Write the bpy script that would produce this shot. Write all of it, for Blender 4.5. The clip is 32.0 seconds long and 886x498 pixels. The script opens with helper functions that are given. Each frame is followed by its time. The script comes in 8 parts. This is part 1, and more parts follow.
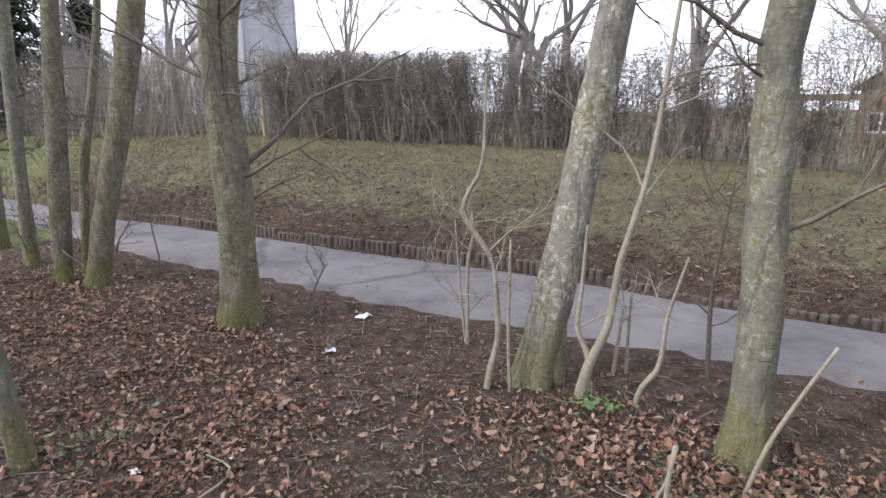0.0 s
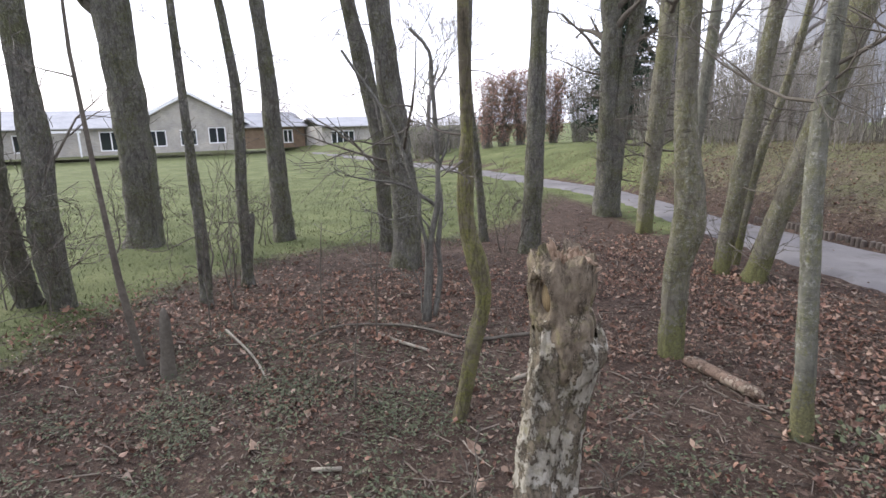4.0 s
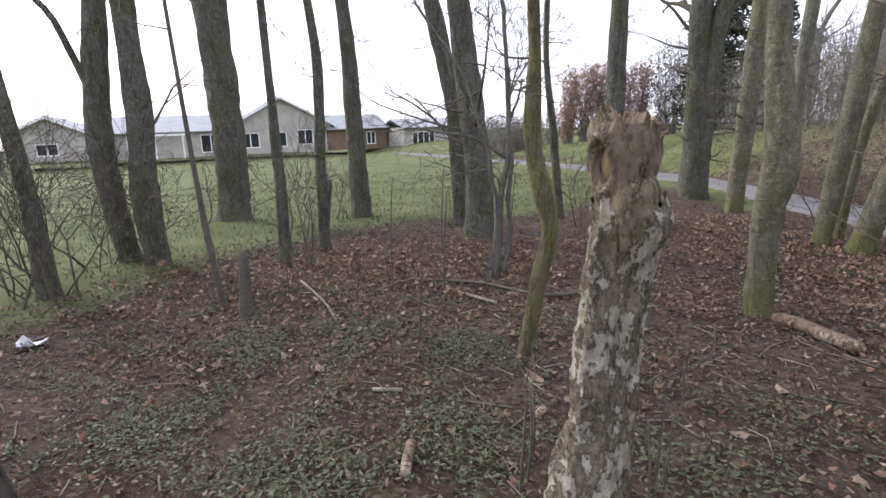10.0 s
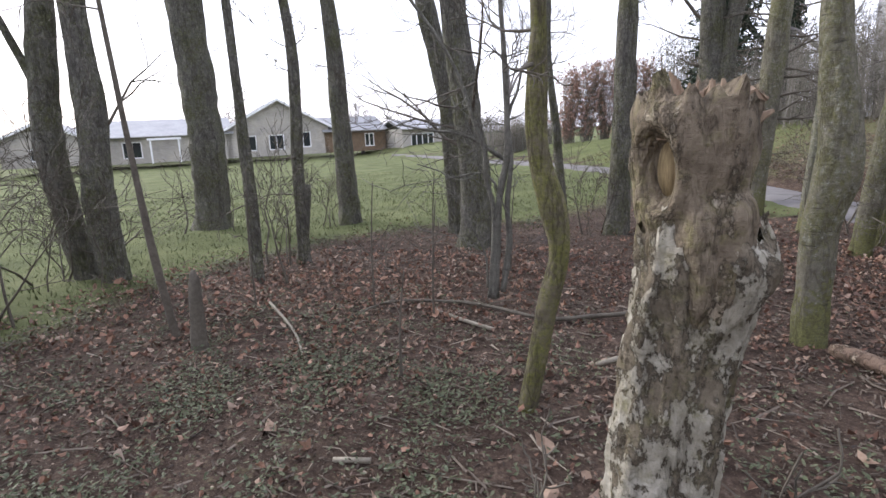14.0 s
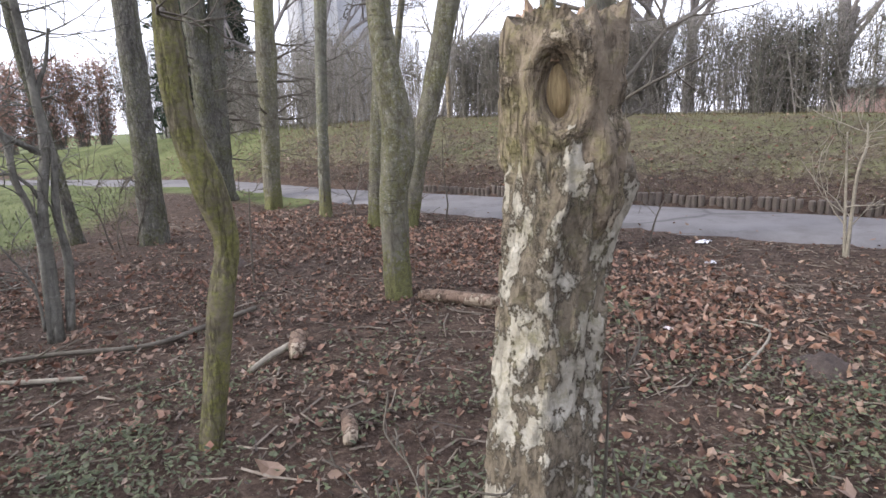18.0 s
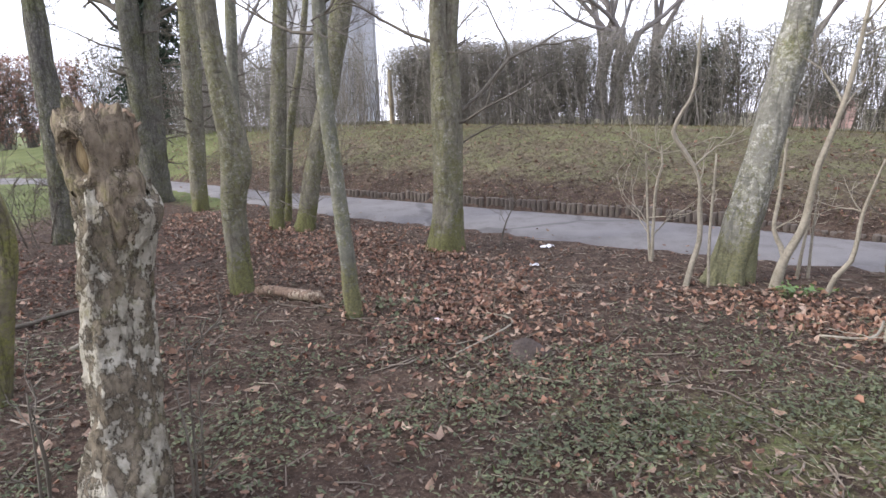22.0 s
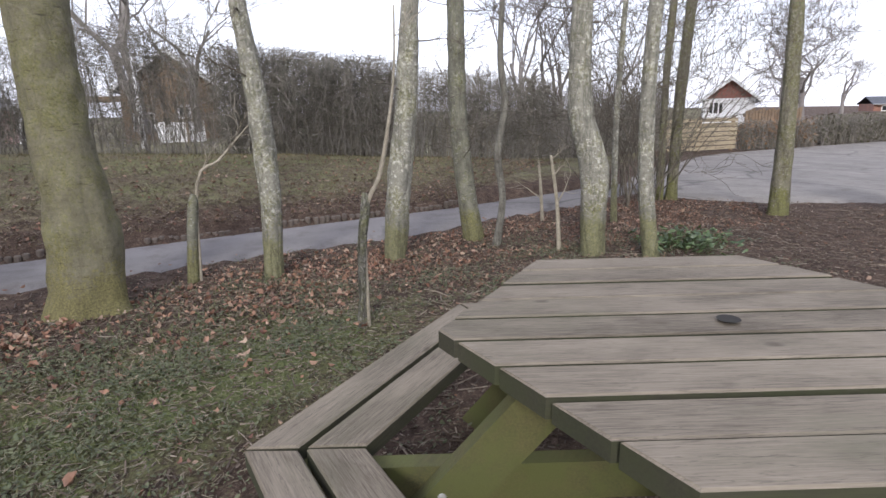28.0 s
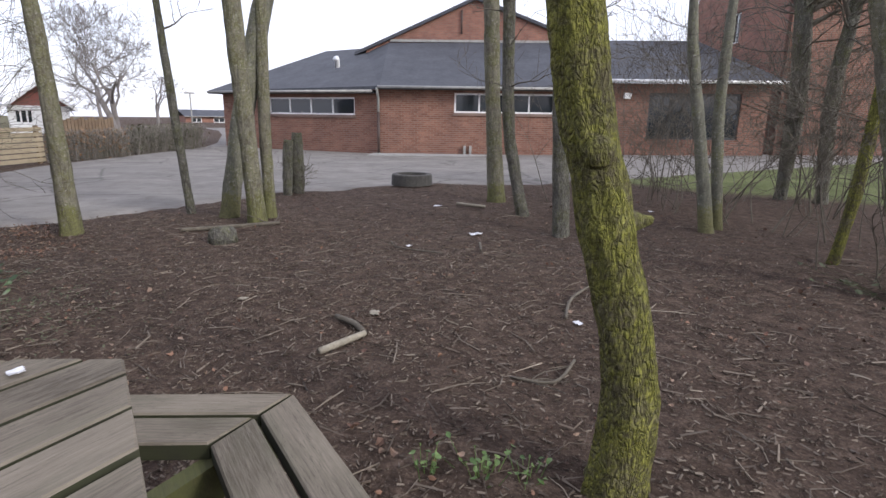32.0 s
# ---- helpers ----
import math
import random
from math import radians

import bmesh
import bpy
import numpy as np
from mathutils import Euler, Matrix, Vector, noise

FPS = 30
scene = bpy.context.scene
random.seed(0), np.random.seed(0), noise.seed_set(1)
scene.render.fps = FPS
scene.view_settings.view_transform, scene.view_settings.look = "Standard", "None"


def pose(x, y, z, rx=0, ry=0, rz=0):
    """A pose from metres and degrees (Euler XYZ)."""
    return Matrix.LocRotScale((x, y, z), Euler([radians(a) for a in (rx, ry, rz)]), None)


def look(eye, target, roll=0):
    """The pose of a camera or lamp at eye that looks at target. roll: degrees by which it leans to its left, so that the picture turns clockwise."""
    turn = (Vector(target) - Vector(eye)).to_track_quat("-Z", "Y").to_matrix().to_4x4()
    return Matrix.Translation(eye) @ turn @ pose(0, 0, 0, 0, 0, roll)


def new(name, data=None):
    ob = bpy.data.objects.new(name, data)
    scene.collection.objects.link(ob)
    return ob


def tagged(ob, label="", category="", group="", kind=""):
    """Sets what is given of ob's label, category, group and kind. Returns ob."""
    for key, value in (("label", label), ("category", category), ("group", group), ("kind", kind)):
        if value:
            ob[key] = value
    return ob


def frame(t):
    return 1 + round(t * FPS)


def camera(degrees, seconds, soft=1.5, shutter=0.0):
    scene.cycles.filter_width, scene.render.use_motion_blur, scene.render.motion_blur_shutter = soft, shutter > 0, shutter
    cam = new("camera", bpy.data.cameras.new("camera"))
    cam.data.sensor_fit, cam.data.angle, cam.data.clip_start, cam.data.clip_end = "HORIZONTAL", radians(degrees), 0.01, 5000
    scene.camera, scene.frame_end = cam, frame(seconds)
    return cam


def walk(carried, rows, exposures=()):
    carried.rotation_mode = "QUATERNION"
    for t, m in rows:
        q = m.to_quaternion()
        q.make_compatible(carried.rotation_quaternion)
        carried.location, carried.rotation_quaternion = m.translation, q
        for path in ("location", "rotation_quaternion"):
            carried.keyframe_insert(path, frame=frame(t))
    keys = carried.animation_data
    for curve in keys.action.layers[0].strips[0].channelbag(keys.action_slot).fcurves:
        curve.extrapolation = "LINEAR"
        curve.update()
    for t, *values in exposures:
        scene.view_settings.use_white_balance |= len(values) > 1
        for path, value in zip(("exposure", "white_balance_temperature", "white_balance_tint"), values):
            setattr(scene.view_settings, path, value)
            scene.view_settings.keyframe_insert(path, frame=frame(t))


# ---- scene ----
EXPO = 1.0
cam = camera(77.0, 32.0)
# seconds, then x, y, z and the turn of the camera in degrees
ROWS = [
    (0, 0.075, -0.009, 1.451, 75.70, 0.30, 1.62),
    (0.5, -0.277, -0.041, 1.448, 75.81, 0.34, 1.75),
    (1, -0.492, -0.056, 1.432, 76.12, 0.51, 7.06),
    (1.5, -0.642, -0.041, 1.404, 76.35, 0.81, 18.62),
    (2, -0.779, -0.082, 1.417, 76.33, 1.09, 26.22),
    (2.5, -0.854, -0.172, 1.409, 76.64, 1.35, 32.61),
    (3, -0.925, -0.318, 1.416, 76.74, 1.39, 39.24),
    (3.5, -0.954, -0.502, 1.428, 76.88, 1.43, 46.34),
    (4, -0.913, -0.704, 1.452, 77.12, 1.32, 51.96),
    (4.5, -0.901, -0.864, 1.491, 77.44, 1.45, 55.73),
    (6.5, -1.079, -0.808, 1.315, 77.50, 1.61, 58.23),
    (7, -1.054, -0.790, 1.273, 77.56, 1.66, 58.51),
    (7.5, -0.994, -0.808, 1.251, 77.53, 1.71, 58.72),
    (8, -0.926, -0.844, 1.232, 77.63, 1.81, 59.04),
    (8.5, -0.861, -0.816, 1.192, 77.69, 1.79, 59.22),
    (9, -0.786, -0.746, 1.170, 77.79, 1.84, 59.53),
    (9.5, -0.811, -0.735, 1.157, 77.91, 1.98, 59.83),
    (10, -0.845, -0.685, 1.110, 77.76, 2.00, 60.05),
    (10.5, -0.872, -0.593, 1.066, 77.80, 2.03, 60.35),
    (11, -0.928, -0.541, 1.024, 77.79, 2.15, 60.54),
    (11.5, -0.997, -0.464, 1.013, 77.75, 2.10, 60.72),
    (12, -1.085, -0.383, 1.041, 77.77, 2.25, 60.98),
    (12.5, -1.114, -0.381, 1.028, 77.69, 2.29, 61.14),
    (13, -1.139, -0.374, 1.023, 77.84, 2.28, 61.25),
    (13.5, -1.211, -0.347, 1.051, 77.89, 2.37, 61.49),
    (15.5, -1.492, -0.382, 1.119, 77.44, 2.99, 43.47),
    (16, -1.588, -0.370, 1.130, 77.08, 2.53, 35.80),
    (16.5, -1.654, -0.374, 1.073, 76.83, 2.38, 27.06),
    (17, -1.700, -0.392, 1.039, 76.68, 2.37, 18.67),
    (17.5, -1.777, -0.456, 0.980, 76.62, 2.28, 10.96),
    (18, -1.864, -0.543, 0.979, 76.66, 2.33, 8.76),
    (18.5, -1.841, -0.626, 0.997, 76.66, 2.19, 8.40),
    (19, -1.756, -0.755, 1.018, 76.63, 2.21, 7.90),
    (19.5, -1.671, -0.906, 1.019, 76.72, 2.00, 7.83),
    (20, -1.522, -0.982, 1.027, 76.64, 1.89, 7.48),
    (20.5, -1.282, -0.994, 1.066, 76.70, 1.81, 7.82),
    (21, -1.065, -0.948, 1.091, 76.64, 1.88, 8.05),
    (21.5, -0.904, -0.910, 1.079, 76.60, 1.69, 8.21),
    (22, -0.787, -0.864, 1.079, 76.59, 1.62, 8.26),
    (22.5, -0.712, -0.852, 1.095, 76.53, 1.59, 6.91),
    (23, -0.619, -0.865, 1.109, 76.48, 1.68, 1.55),
    (23.5, -0.500, -0.870, 1.103, 76.36, 1.58, -3.70),
    (24, -0.374, -0.919, 1.072, 76.41, 1.46, -10.31),
    (24.5, -0.263, -0.983, 1.020, 76.66, 1.54, -14.76),
    (26.5, 0.254, -1.507, 1.152, 75.72, 1.41, -37.78),
    (27, 0.269, -1.669, 1.215, 75.29, 1.43, -44.04),
    (27.5, 0.362, -1.679, 1.163, 75.96, 1.34, -51.25),
    (28, 0.381, -1.694, 1.204, 75.71, 0.97, -60.94),
    (28.5, 0.338, -1.735, 1.252, 75.36, 0.50, -73.87),
    (29, 0.266, -1.858, 1.286, 75.24, 0.28, -83.48),
    (29.5, 0.326, -1.993, 1.315, 75.48, 0.11, -90.17),
    (30, 0.491, -2.129, 1.339, 75.71, 0.10, -97.13),
    (30.5, 0.722, -2.256, 1.336, 75.78, -0.20, -103.95),
    (31, 0.921, -2.312, 1.272, 76.00, -0.45, -110.56),
    (31.5, 0.925, -2.314, 1.217, 76.27, -0.84, -117.38),
    (32, 0.849, -2.237, 1.201, 76.57, -0.81, -121.72),
]
walk(cam, [(r[0], pose(*r[1:])) for r in ROWS], exposures=((0.0, EXPO + 0.12), (4.0, EXPO + 0.1), (8.0, EXPO - 0.03), (13.0, EXPO - 0.03), (16.0, EXPO - 0.0), (17.0, EXPO + 0.12), (19.0, EXPO + 0.25), (24.0, EXPO + 0.28), (27.0, EXPO + 0.0), (28.0, EXPO - 0.24), (30.0, EXPO - 0.6), (31.0, EXPO - 0.62), (32.0, EXPO - 0.48)))

# ---- light ----
world = bpy.data.worlds.new("world")
scene.world = world
world.use_nodes = True
wn = world.node_tree.nodes
sky = wn.new("ShaderNodeTexSky")
sky.sky_type = "NISHITA"
sky.sun_disc = False
sky.sun_elevation = radians(28)
sky.sun_rotation = radians(-112)
sky.air_density, sky.dust_density, sky.ozone_density = 1.0, 2.0, 1.0
wn["Background"].inputs[1].default_value = 0.12
# a thin bright overcast lies over the whole sky
veil = wn.new("ShaderNodeMix")
veil.data_type = "RGBA"
veil.inputs[0].default_value = 0.72
veil.inputs[7].default_value = (8.95, 9.15, 11.0, 1)
world.node_tree.links.new(sky.outputs[0], veil.inputs[6])
world.node_tree.links.new(veil.outputs[2], wn["Background"].inputs[0])
sun_data = bpy.data.lights.new("sun", "SUN")
sun_data.energy, sun_data.angle, sun_data.color = 1.65, radians(11), (1.0, 0.98, 0.96)
sun = new("sun", sun_data)
SUN_FROM = Vector((-0.84, -0.34, 0.48))
sun.matrix_world = look(SUN_FROM * 50, (0, 0, 0))

# ---- helpers of this scene ----


class Mesh:
    """Collects corners and faces for one mesh."""

    def __init__(self):
        self.v, self.f, self.n = [], [], 0

    def add(self, verts, faces):
        k = self.n
        self.v.append(np.asarray(verts, float).reshape(-1, 3))
        self.f.extend([tuple(i + k for i in f) for f in faces])
        self.n += len(self.v[-1])

    def add_many(self, verts, faces):
        self.f.extend(map(tuple, (faces + self.n).tolist()))
        self.v.append(verts)
        self.n += len(verts)

    def data(self, name, smooth=False):
        me = bpy.data.meshes.new(name)
        me.from_pydata(np.concatenate(self.v).tolist() if self.v else [], [], self.f)
        if smooth:
            me.polygons.foreach_set("use_smooth", [True] * len(me.polygons))
        me.update()
        return me


def part(name, m, material, parent=None, label="", smooth=False):
    ob = new(name, m.data(name, smooth) if isinstance(m, Mesh) else m)
    if not ob.data.materials:
        ob.data.materials.append(material)
    if parent is not None:
        ob.parent = parent
    if label:
        ob["label"] = label
    return ob


def empty(name, loc, label, category, group="", kind=""):
    ob = new(name)
    ob.empty_display_size = 0.1
    ob.location = loc
    tagged(ob, label, category, group, kind)
    return ob


def local(parent, m):
    """Moves collected corners into the space of a parent that stands unturned."""
    m.v = [v - np.array(parent.location) for v in m.v]
    return m


def thing(name, m, material, label, category, group="", kind="", smooth=False):
    """A thing of one mesh, with its origin at the middle of its foot."""
    v = np.concatenate(m.v)
    foot = np.array([v[:, 0].mean(), v[:, 1].mean(), v[:, 2].min()])
    m.v = [v - foot]
    ob = part(name, m, material, None, "", smooth)
    ob.location = foot
    return tagged(ob, label, category, group, kind)


class Fr:
    """A frame in the plan: origin o, a along the front (the viewer's right), b out of the front, c up."""

    def __init__(self, o, u):
        self.o = np.array(o, float)
        u = np.array((*u, 0.0)) / np.hypot(*u)
        self.u, self.w = u, np.array((0, 0, 1.0))
        self.n = np.cross(u, self.w)

    def p(self, a, b, c):
        return self.o + self.u * a + self.n * b + self.w * c


CUBE = [(0, 2, 3, 1), (4, 5, 7, 6), (0, 1, 5, 4), (2, 6, 7, 3), (0, 4, 6, 2), (1, 3, 7, 5)]


def block(m, fr, a0, a1, b0, b1, c0, c1):
    m.add([fr.p(a, b, c) for a in (a0, a1) for b in (b0, b1) for c in (c0, c1)], CUBE)


def smooth_line(pts, step):
    """Points (x, y, z, r) along a smooth line through pts, about step apart."""
    p = np.array(pts, float)
    out = []
    for i in range(len(p) - 1):
        a, b = p[max(i - 1, 0)], p[min(i + 2, len(p) - 1)]
        n = max(1, int(np.linalg.norm(p[i + 1, :3] - p[i, :3]) / step))
        t = (np.arange(n) / n)[:, None]
        m0, m1 = (p[i + 1] - a) / 2, (b - p[i]) / 2
        out.append((2 * t**3 - 3 * t**2 + 1) * p[i] + (t**3 - 2 * t**2 + t) * m0 + (-2 * t**3 + 3 * t**2) * p[i + 1] + (t**3 - t**2) * m1)
    out.append(p[-1:])
    return np.concatenate(out)


def tube(m, line, sides=8, rough=0.0, flare=0.0, seed=0, close=True, lumps=0.0, ridged=0.0):
    """A tube along line, rows of (x, y, z, r); rough: bark relief, flare: the spread of the foot."""
    line = np.asarray(line, float)
    n = len(line)
    d = np.gradient(line[:, :3], axis=0)
    d /= np.maximum(np.linalg.norm(d, axis=1), 1e-9)[:, None]
    ref = np.array((0.0, 1.0, 0.0)) if abs(d[:, 1]).mean() < 0.8 else np.array((1.0, 0.0, 0.0))
    s = np.cross(d, ref)
    s /= np.maximum(np.linalg.norm(s, axis=1), 1e-9)[:, None]
    c = np.cross(d, s)
    a = np.arange(sides) * 2 * math.pi / sides
    rad = np.repeat(line[:, 3:4], sides, 1)
    if flare:
        h = (line[:, 2] - line[0, 2])[:, None]
        rad = rad * (1 + flare * np.exp(-h / 0.14) * (0.7 + 0.5 * np.sin(a * 3 + seed) + 0.3 * np.sin(a * 5 + 2 * seed)))
    if rough or lumps:
        for i in range(n):
            for j in range(sides):
                q = Vector((math.cos(a[j]) * 1.2 + seed * 3.1, math.sin(a[j]) * 1.2, line[i, 2] * 3.0))
                k = rough * noise.noise(q * 2.3) + lumps * noise.noise(q * 0.8)
                if ridged:
                    q2 = Vector((q.x * 4.5, q.y * 4.5, q.z * 1.5))
                    k += ridged * (0.35 - abs(noise.noise(q2)) * 2.2 - 0.6 * abs(noise.noise(q2 * 2.1)))
                rad[i, j] *= 1 + k
    v = line[:, None, :3] + rad[:, :, None] * (np.cos(a)[None, :, None] * s[:, None] + np.sin(a)[None, :, None] * c[:, None])
    f = []
    for i in range(n - 1):
        for j in range(sides):
            k = (j + 1) % sides
            f.append((i * sides + j, i * sides + k, (i + 1) * sides + k, (i + 1) * sides + j))
    if close:
        f += [tuple(range(sides - 1, -1, -1)), tuple(range((n - 1) * sides, n * sides))]
    m.add(v.reshape(-1, 3), f)


def branch(m, rng, p, d, length, r, depth, droop=0.0, sides=5, kids=3):
    """A crooked branch with side branches."""
    n = 5
    pts, q, e = [(*p, r)], np.array(p, float), np.array(d, float)
    e /= np.linalg.norm(e)
    for i in range(1, n + 1):
        e = e + rng.normal(0, 0.16, 3) + np.array((0, 0, 0.05 - droop))
        e /= np.linalg.norm(e)
        q = q + e * length / n
        pts.append((*q, max(r * (1 - 0.8 * i / n), 0.0022)))
        if depth and i >= 2:
            for _ in range(kids if i % 2 else max(kids - 1, 1)):
                side = rng.normal(0, 1, 3)
                side -= side @ e * e
                side /= np.linalg.norm(side)
                branch(m, rng, q, e * rng.uniform(0.5, 0.9) + side * rng.uniform(0.5, 0.9), length * rng.uniform(0.35, 0.6), max(r * (1 - 0.75 * i / n) * 0.7, 0.0025), depth - 1, droop, max(sides - 1, 3), kids)
    tube(m, pts, sides, close=False)


def sticks(m, p0, p1, r0, r1):
    """Many tapered three-sided sticks at once."""
    p0, p1 = np.asarray(p0, float), np.asarray(p1, float)
    n = len(p0)
    r0, r1 = np.broadcast_to(r0, n), np.broadcast_to(r1, n)
    d = p1 - p0
    d /= np.maximum(np.linalg.norm(d, axis=1), 1e-9)[:, None]
    ref = np.where(abs(d[:, 2:3]) < 0.8, (0.0, 0.0, 1.0), (1.0, 0.0, 0.0))
    s = np.cross(d, ref)
    s /= np.linalg.norm(s, axis=1)[:, None]
    c = np.cross(d, s)
    v = np.empty((n, 6, 3))
    for k in range(3):
        a = k * 2.0944
        o = math.cos(a) * s + math.sin(a) * c
        v[:, k], v[:, 3 + k] = p0 + o * r0[:, None], p1 + o * r1[:, None]
    f = np.array([(0, 1, 4, 3), (1, 2, 5, 4), (2, 0, 3, 5)])
    faces = (np.arange(n)[:, None, None] * 6 + f[None]).reshape(-1, 4)
    m.add_many(v.reshape(-1, 3), faces)


def leaves(m, rng, c, size, tilt=0.5, narrow=0.6, fold=0.25):
    """Many folded leaves at c, each with a tip, uneven sides and a rib."""
    c = np.asarray(c, float)
    n = len(c)
    size = np.broadcast_to(size, n)[:, None]
    a = rng.uniform(0, 6.283, n)
    x = np.stack([np.cos(a), np.sin(a), rng.normal(0, tilt, n)], 1)
    x /= np.linalg.norm(x, axis=1)[:, None]
    y = np.stack([-np.sin(a), np.cos(a), rng.normal(0, tilt, n)], 1)
    y /= np.linalg.norm(y, axis=1)[:, None]
    z = np.cross(x, y)
    k = fold * rng.uniform(-1, 1, n)[:, None]
    curl = fold * rng.uniform(-0.8, 1.6, n)[:, None]
    w1, w2 = rng.uniform(0.7, 1.1, n)[:, None] * narrow, rng.uniform(0.5, 1.0, n)[:, None] * narrow
    v = np.stack([c - x * size + z * size * curl * 0.5, c - x * size * 0.45 + y * size * w1 + z * size * k, c + x * size * 0.3 + y * size * w2 + z * size * k * 1.2, c + x * size + z * size * curl, c + x * size * 0.3 - y * size * w2 + z * size * k, c - x * size * 0.45 - y * size * w1 + z * size * k * 0.8, c - z * size * k * 0.3], 1)
    f = np.array([(6, 1, 0), (6, 2, 1), (6, 3, 2), (6, 4, 3), (6, 5, 4), (6, 0, 5)])
    m.add_many(v.reshape(-1, 3), (np.arange(n)[:, None, None] * 7 + f[None]).reshape(-1, 3))


def interp_curve(pts):
    p = np.array(pts, float)
    return lambda x: np.interp(x, p[:, 0], p[:, 1])


# ---- the plan: path, bank and lawn ----
NEAR = [(-60, 23.0), (-30, 15.2), (-15.5, 11.2), (-12, 9.85), (-8, 8.35), (-6.9, 7.85), (-4.3, 6.08), (-3.05, 5.29), (-1.7, 4.62), (-0.7, 4.03), (0.3, 3.62), (1.13, 3.2), (2.05, 2.79), (2.64, 2.45), (3.5, 1.93), (5.08, 1.03), (7.0, 0.18), (8.0, -0.2), (9.2, -0.6)]
FAR = [(-60, 23.9), (-30, 16.1), (-15.5, 12.15), (-12, 10.8), (-8, 9.3), (-5.9, 8.1), (-4.68, 7.32), (-3.6, 6.87), (-2.33, 6.25), (-0.9, 5.5), (0.5, 4.85), (1.4, 4.35), (1.77, 4.05), (3.05, 3.36), (4.78, 2.4), (6.31, 1.5), (8.24, 0.62), (10.0, 0.0)]
near_y, far_y = interp_curve(NEAR), interp_curve(FAR)
bank_top = interp_curve([(-60, 0), (-24, 0.1), (-14, 0.55), (-8, 0.95), (-3.4, 0.97), (2, 0.8), (7, 0.46), (11, 0.15), (14, 0.0), (60, 0)])
lawn_edge = interp_curve([(-12, -3.6), (-3, -4.8), (-1.2, -5.0), (0.2, -6.4), (1.4, -7.0), (2.6, -6.9), (3.6, -6.4), (5.0, -6.6), (7.5, -8.2), (9, -9)])


def height(x, y):
    """The ground's height at arrays x and y."""
    x, y = np.asarray(x, float), np.asarray(y, float)
    z = 0.02 * np.sin(x * 1.7 + 0.6 * y) * np.sin(1.3 * y - 0.5 * x) + 0.01 * np.sin(3.7 * x + 1.0) * np.sin(4.3 * y) + 0.006 * np.sin(6.1 * x + 2.9 * y) * np.sin(5.3 * y - 3.3 * x)
    d = (y - far_y(x)) * 0.88
    up = np.clip((d - 0.1) / 2.9, 0, 1)
    rise = 0.1 * np.clip((d - 0.05) / 0.06, 0, 1) * np.clip(bank_top(x) * 2, 0, 1) + bank_top(x) * (1 - (1 - up) ** 1.6) * 0.9
    z = np.where(d > 0, z * np.clip(1 - d, 0.3, 1) + rise, z)
    on_path = (y > near_y(x) + 0.1) & (y < far_y(x) + 0.02) & (x < 10)
    z = np.where(on_path, -0.03, z)
    west = np.clip(-x - 7.5, 0, 60)
    z = z - 0.024 * np.minimum(west, 38) * np.clip(1 - np.clip(d + 1, 0, 3) / 3, 0, 1)
    paved = (x > road_edge(y)) & (x < 60)
    z = np.where(paved, np.minimum(z, -0.05 - 0.17 * np.clip((x - 8.5) / 11, 0, 1)), z)
    return z


road_edge = interp_curve([(-60, 8.4), (-13, 8.5), (-9.3, 8.7), (-8.2, 9.0), (-7.0, 9.65), (-5.5, 9.55), (-4.6, 9.45), (-3.1, 8.9), (-2.6, 8.6), (-1.8, 8.3), (-1.0, 8.15), (-0.6, 8.15), (0.1, 8.9), (3.0, 60), (60, 60)])


def gz(x, y):
    return float(height(x, y))

# ---- materials ----


def nodes(name):
    mat = bpy.data.materials.new(name)
    mat.use_nodes = True
    nt = mat.node_tree
    return mat, nt, nt.nodes["Principled BSDF"], nt.links


def noise_tex(nt, scale, detail=6, rough=0.6, vec=None):
    n = nt.nodes.new("ShaderNodeTexNoise")
    n.inputs["Scale"].default_value, n.inputs["Detail"].default_value, n.inputs["Roughness"].default_value = scale, detail, rough
    if vec is None:
        vec = nt.nodes.new("ShaderNodeTexCoord").outputs["Object"]
    nt.links.new(vec, n.inputs["Vector"])
    return n.outputs["Fac"]


def ramp(nt, fac, stops):
    r = nt.nodes.new("ShaderNodeValToRGB")
    els = r.color_ramp.elements
    while len(els) < len(stops):
        els.new(0.5)
    for e, (p, c) in zip(els, stops):
        e.position, e.color = p, (*c, 1) if len(c) == 3 else c
    nt.links.new(fac, r.inputs[0])
    return r.outputs[0]


def mix(nt, fac, a, b, mode="MIX"):
    m = nt.nodes.new("ShaderNodeMix")
    m.data_type, m.blend_type = "RGBA", mode
    for value, sock in ((fac, m.inputs[0]), (a, m.inputs[6]), (b, m.inputs[7])):
        if isinstance(value, (int, float)):
            sock.default_value = value
        elif isinstance(value, tuple):
            sock.default_value = (*value, 1)
        else:
            nt.links.new(value, sock)
    return m.outputs[2]


def math_node(nt, op, a, b=0.0):
    m = nt.nodes.new("ShaderNodeMath")
    m.operation = op
    for value, sock in ((a, m.inputs[0]), (b, m.inputs[1])):
        if isinstance(value, (int, float)):
            sock.default_value = value
        else:
            nt.links.new(value, sock)
    return m.outputs[0]


def bump(nt, bsdf, fac, strength=0.4, dist=0.01):
    b = nt.nodes.new("ShaderNodeBump")
    b.inputs["Strength"].default_value, b.inputs["Distance"].default_value = strength, dist
    nt.links.new(fac, b.inputs["Height"])
    nt.links.new(b.outputs[0], bsdf.inputs["Normal"])


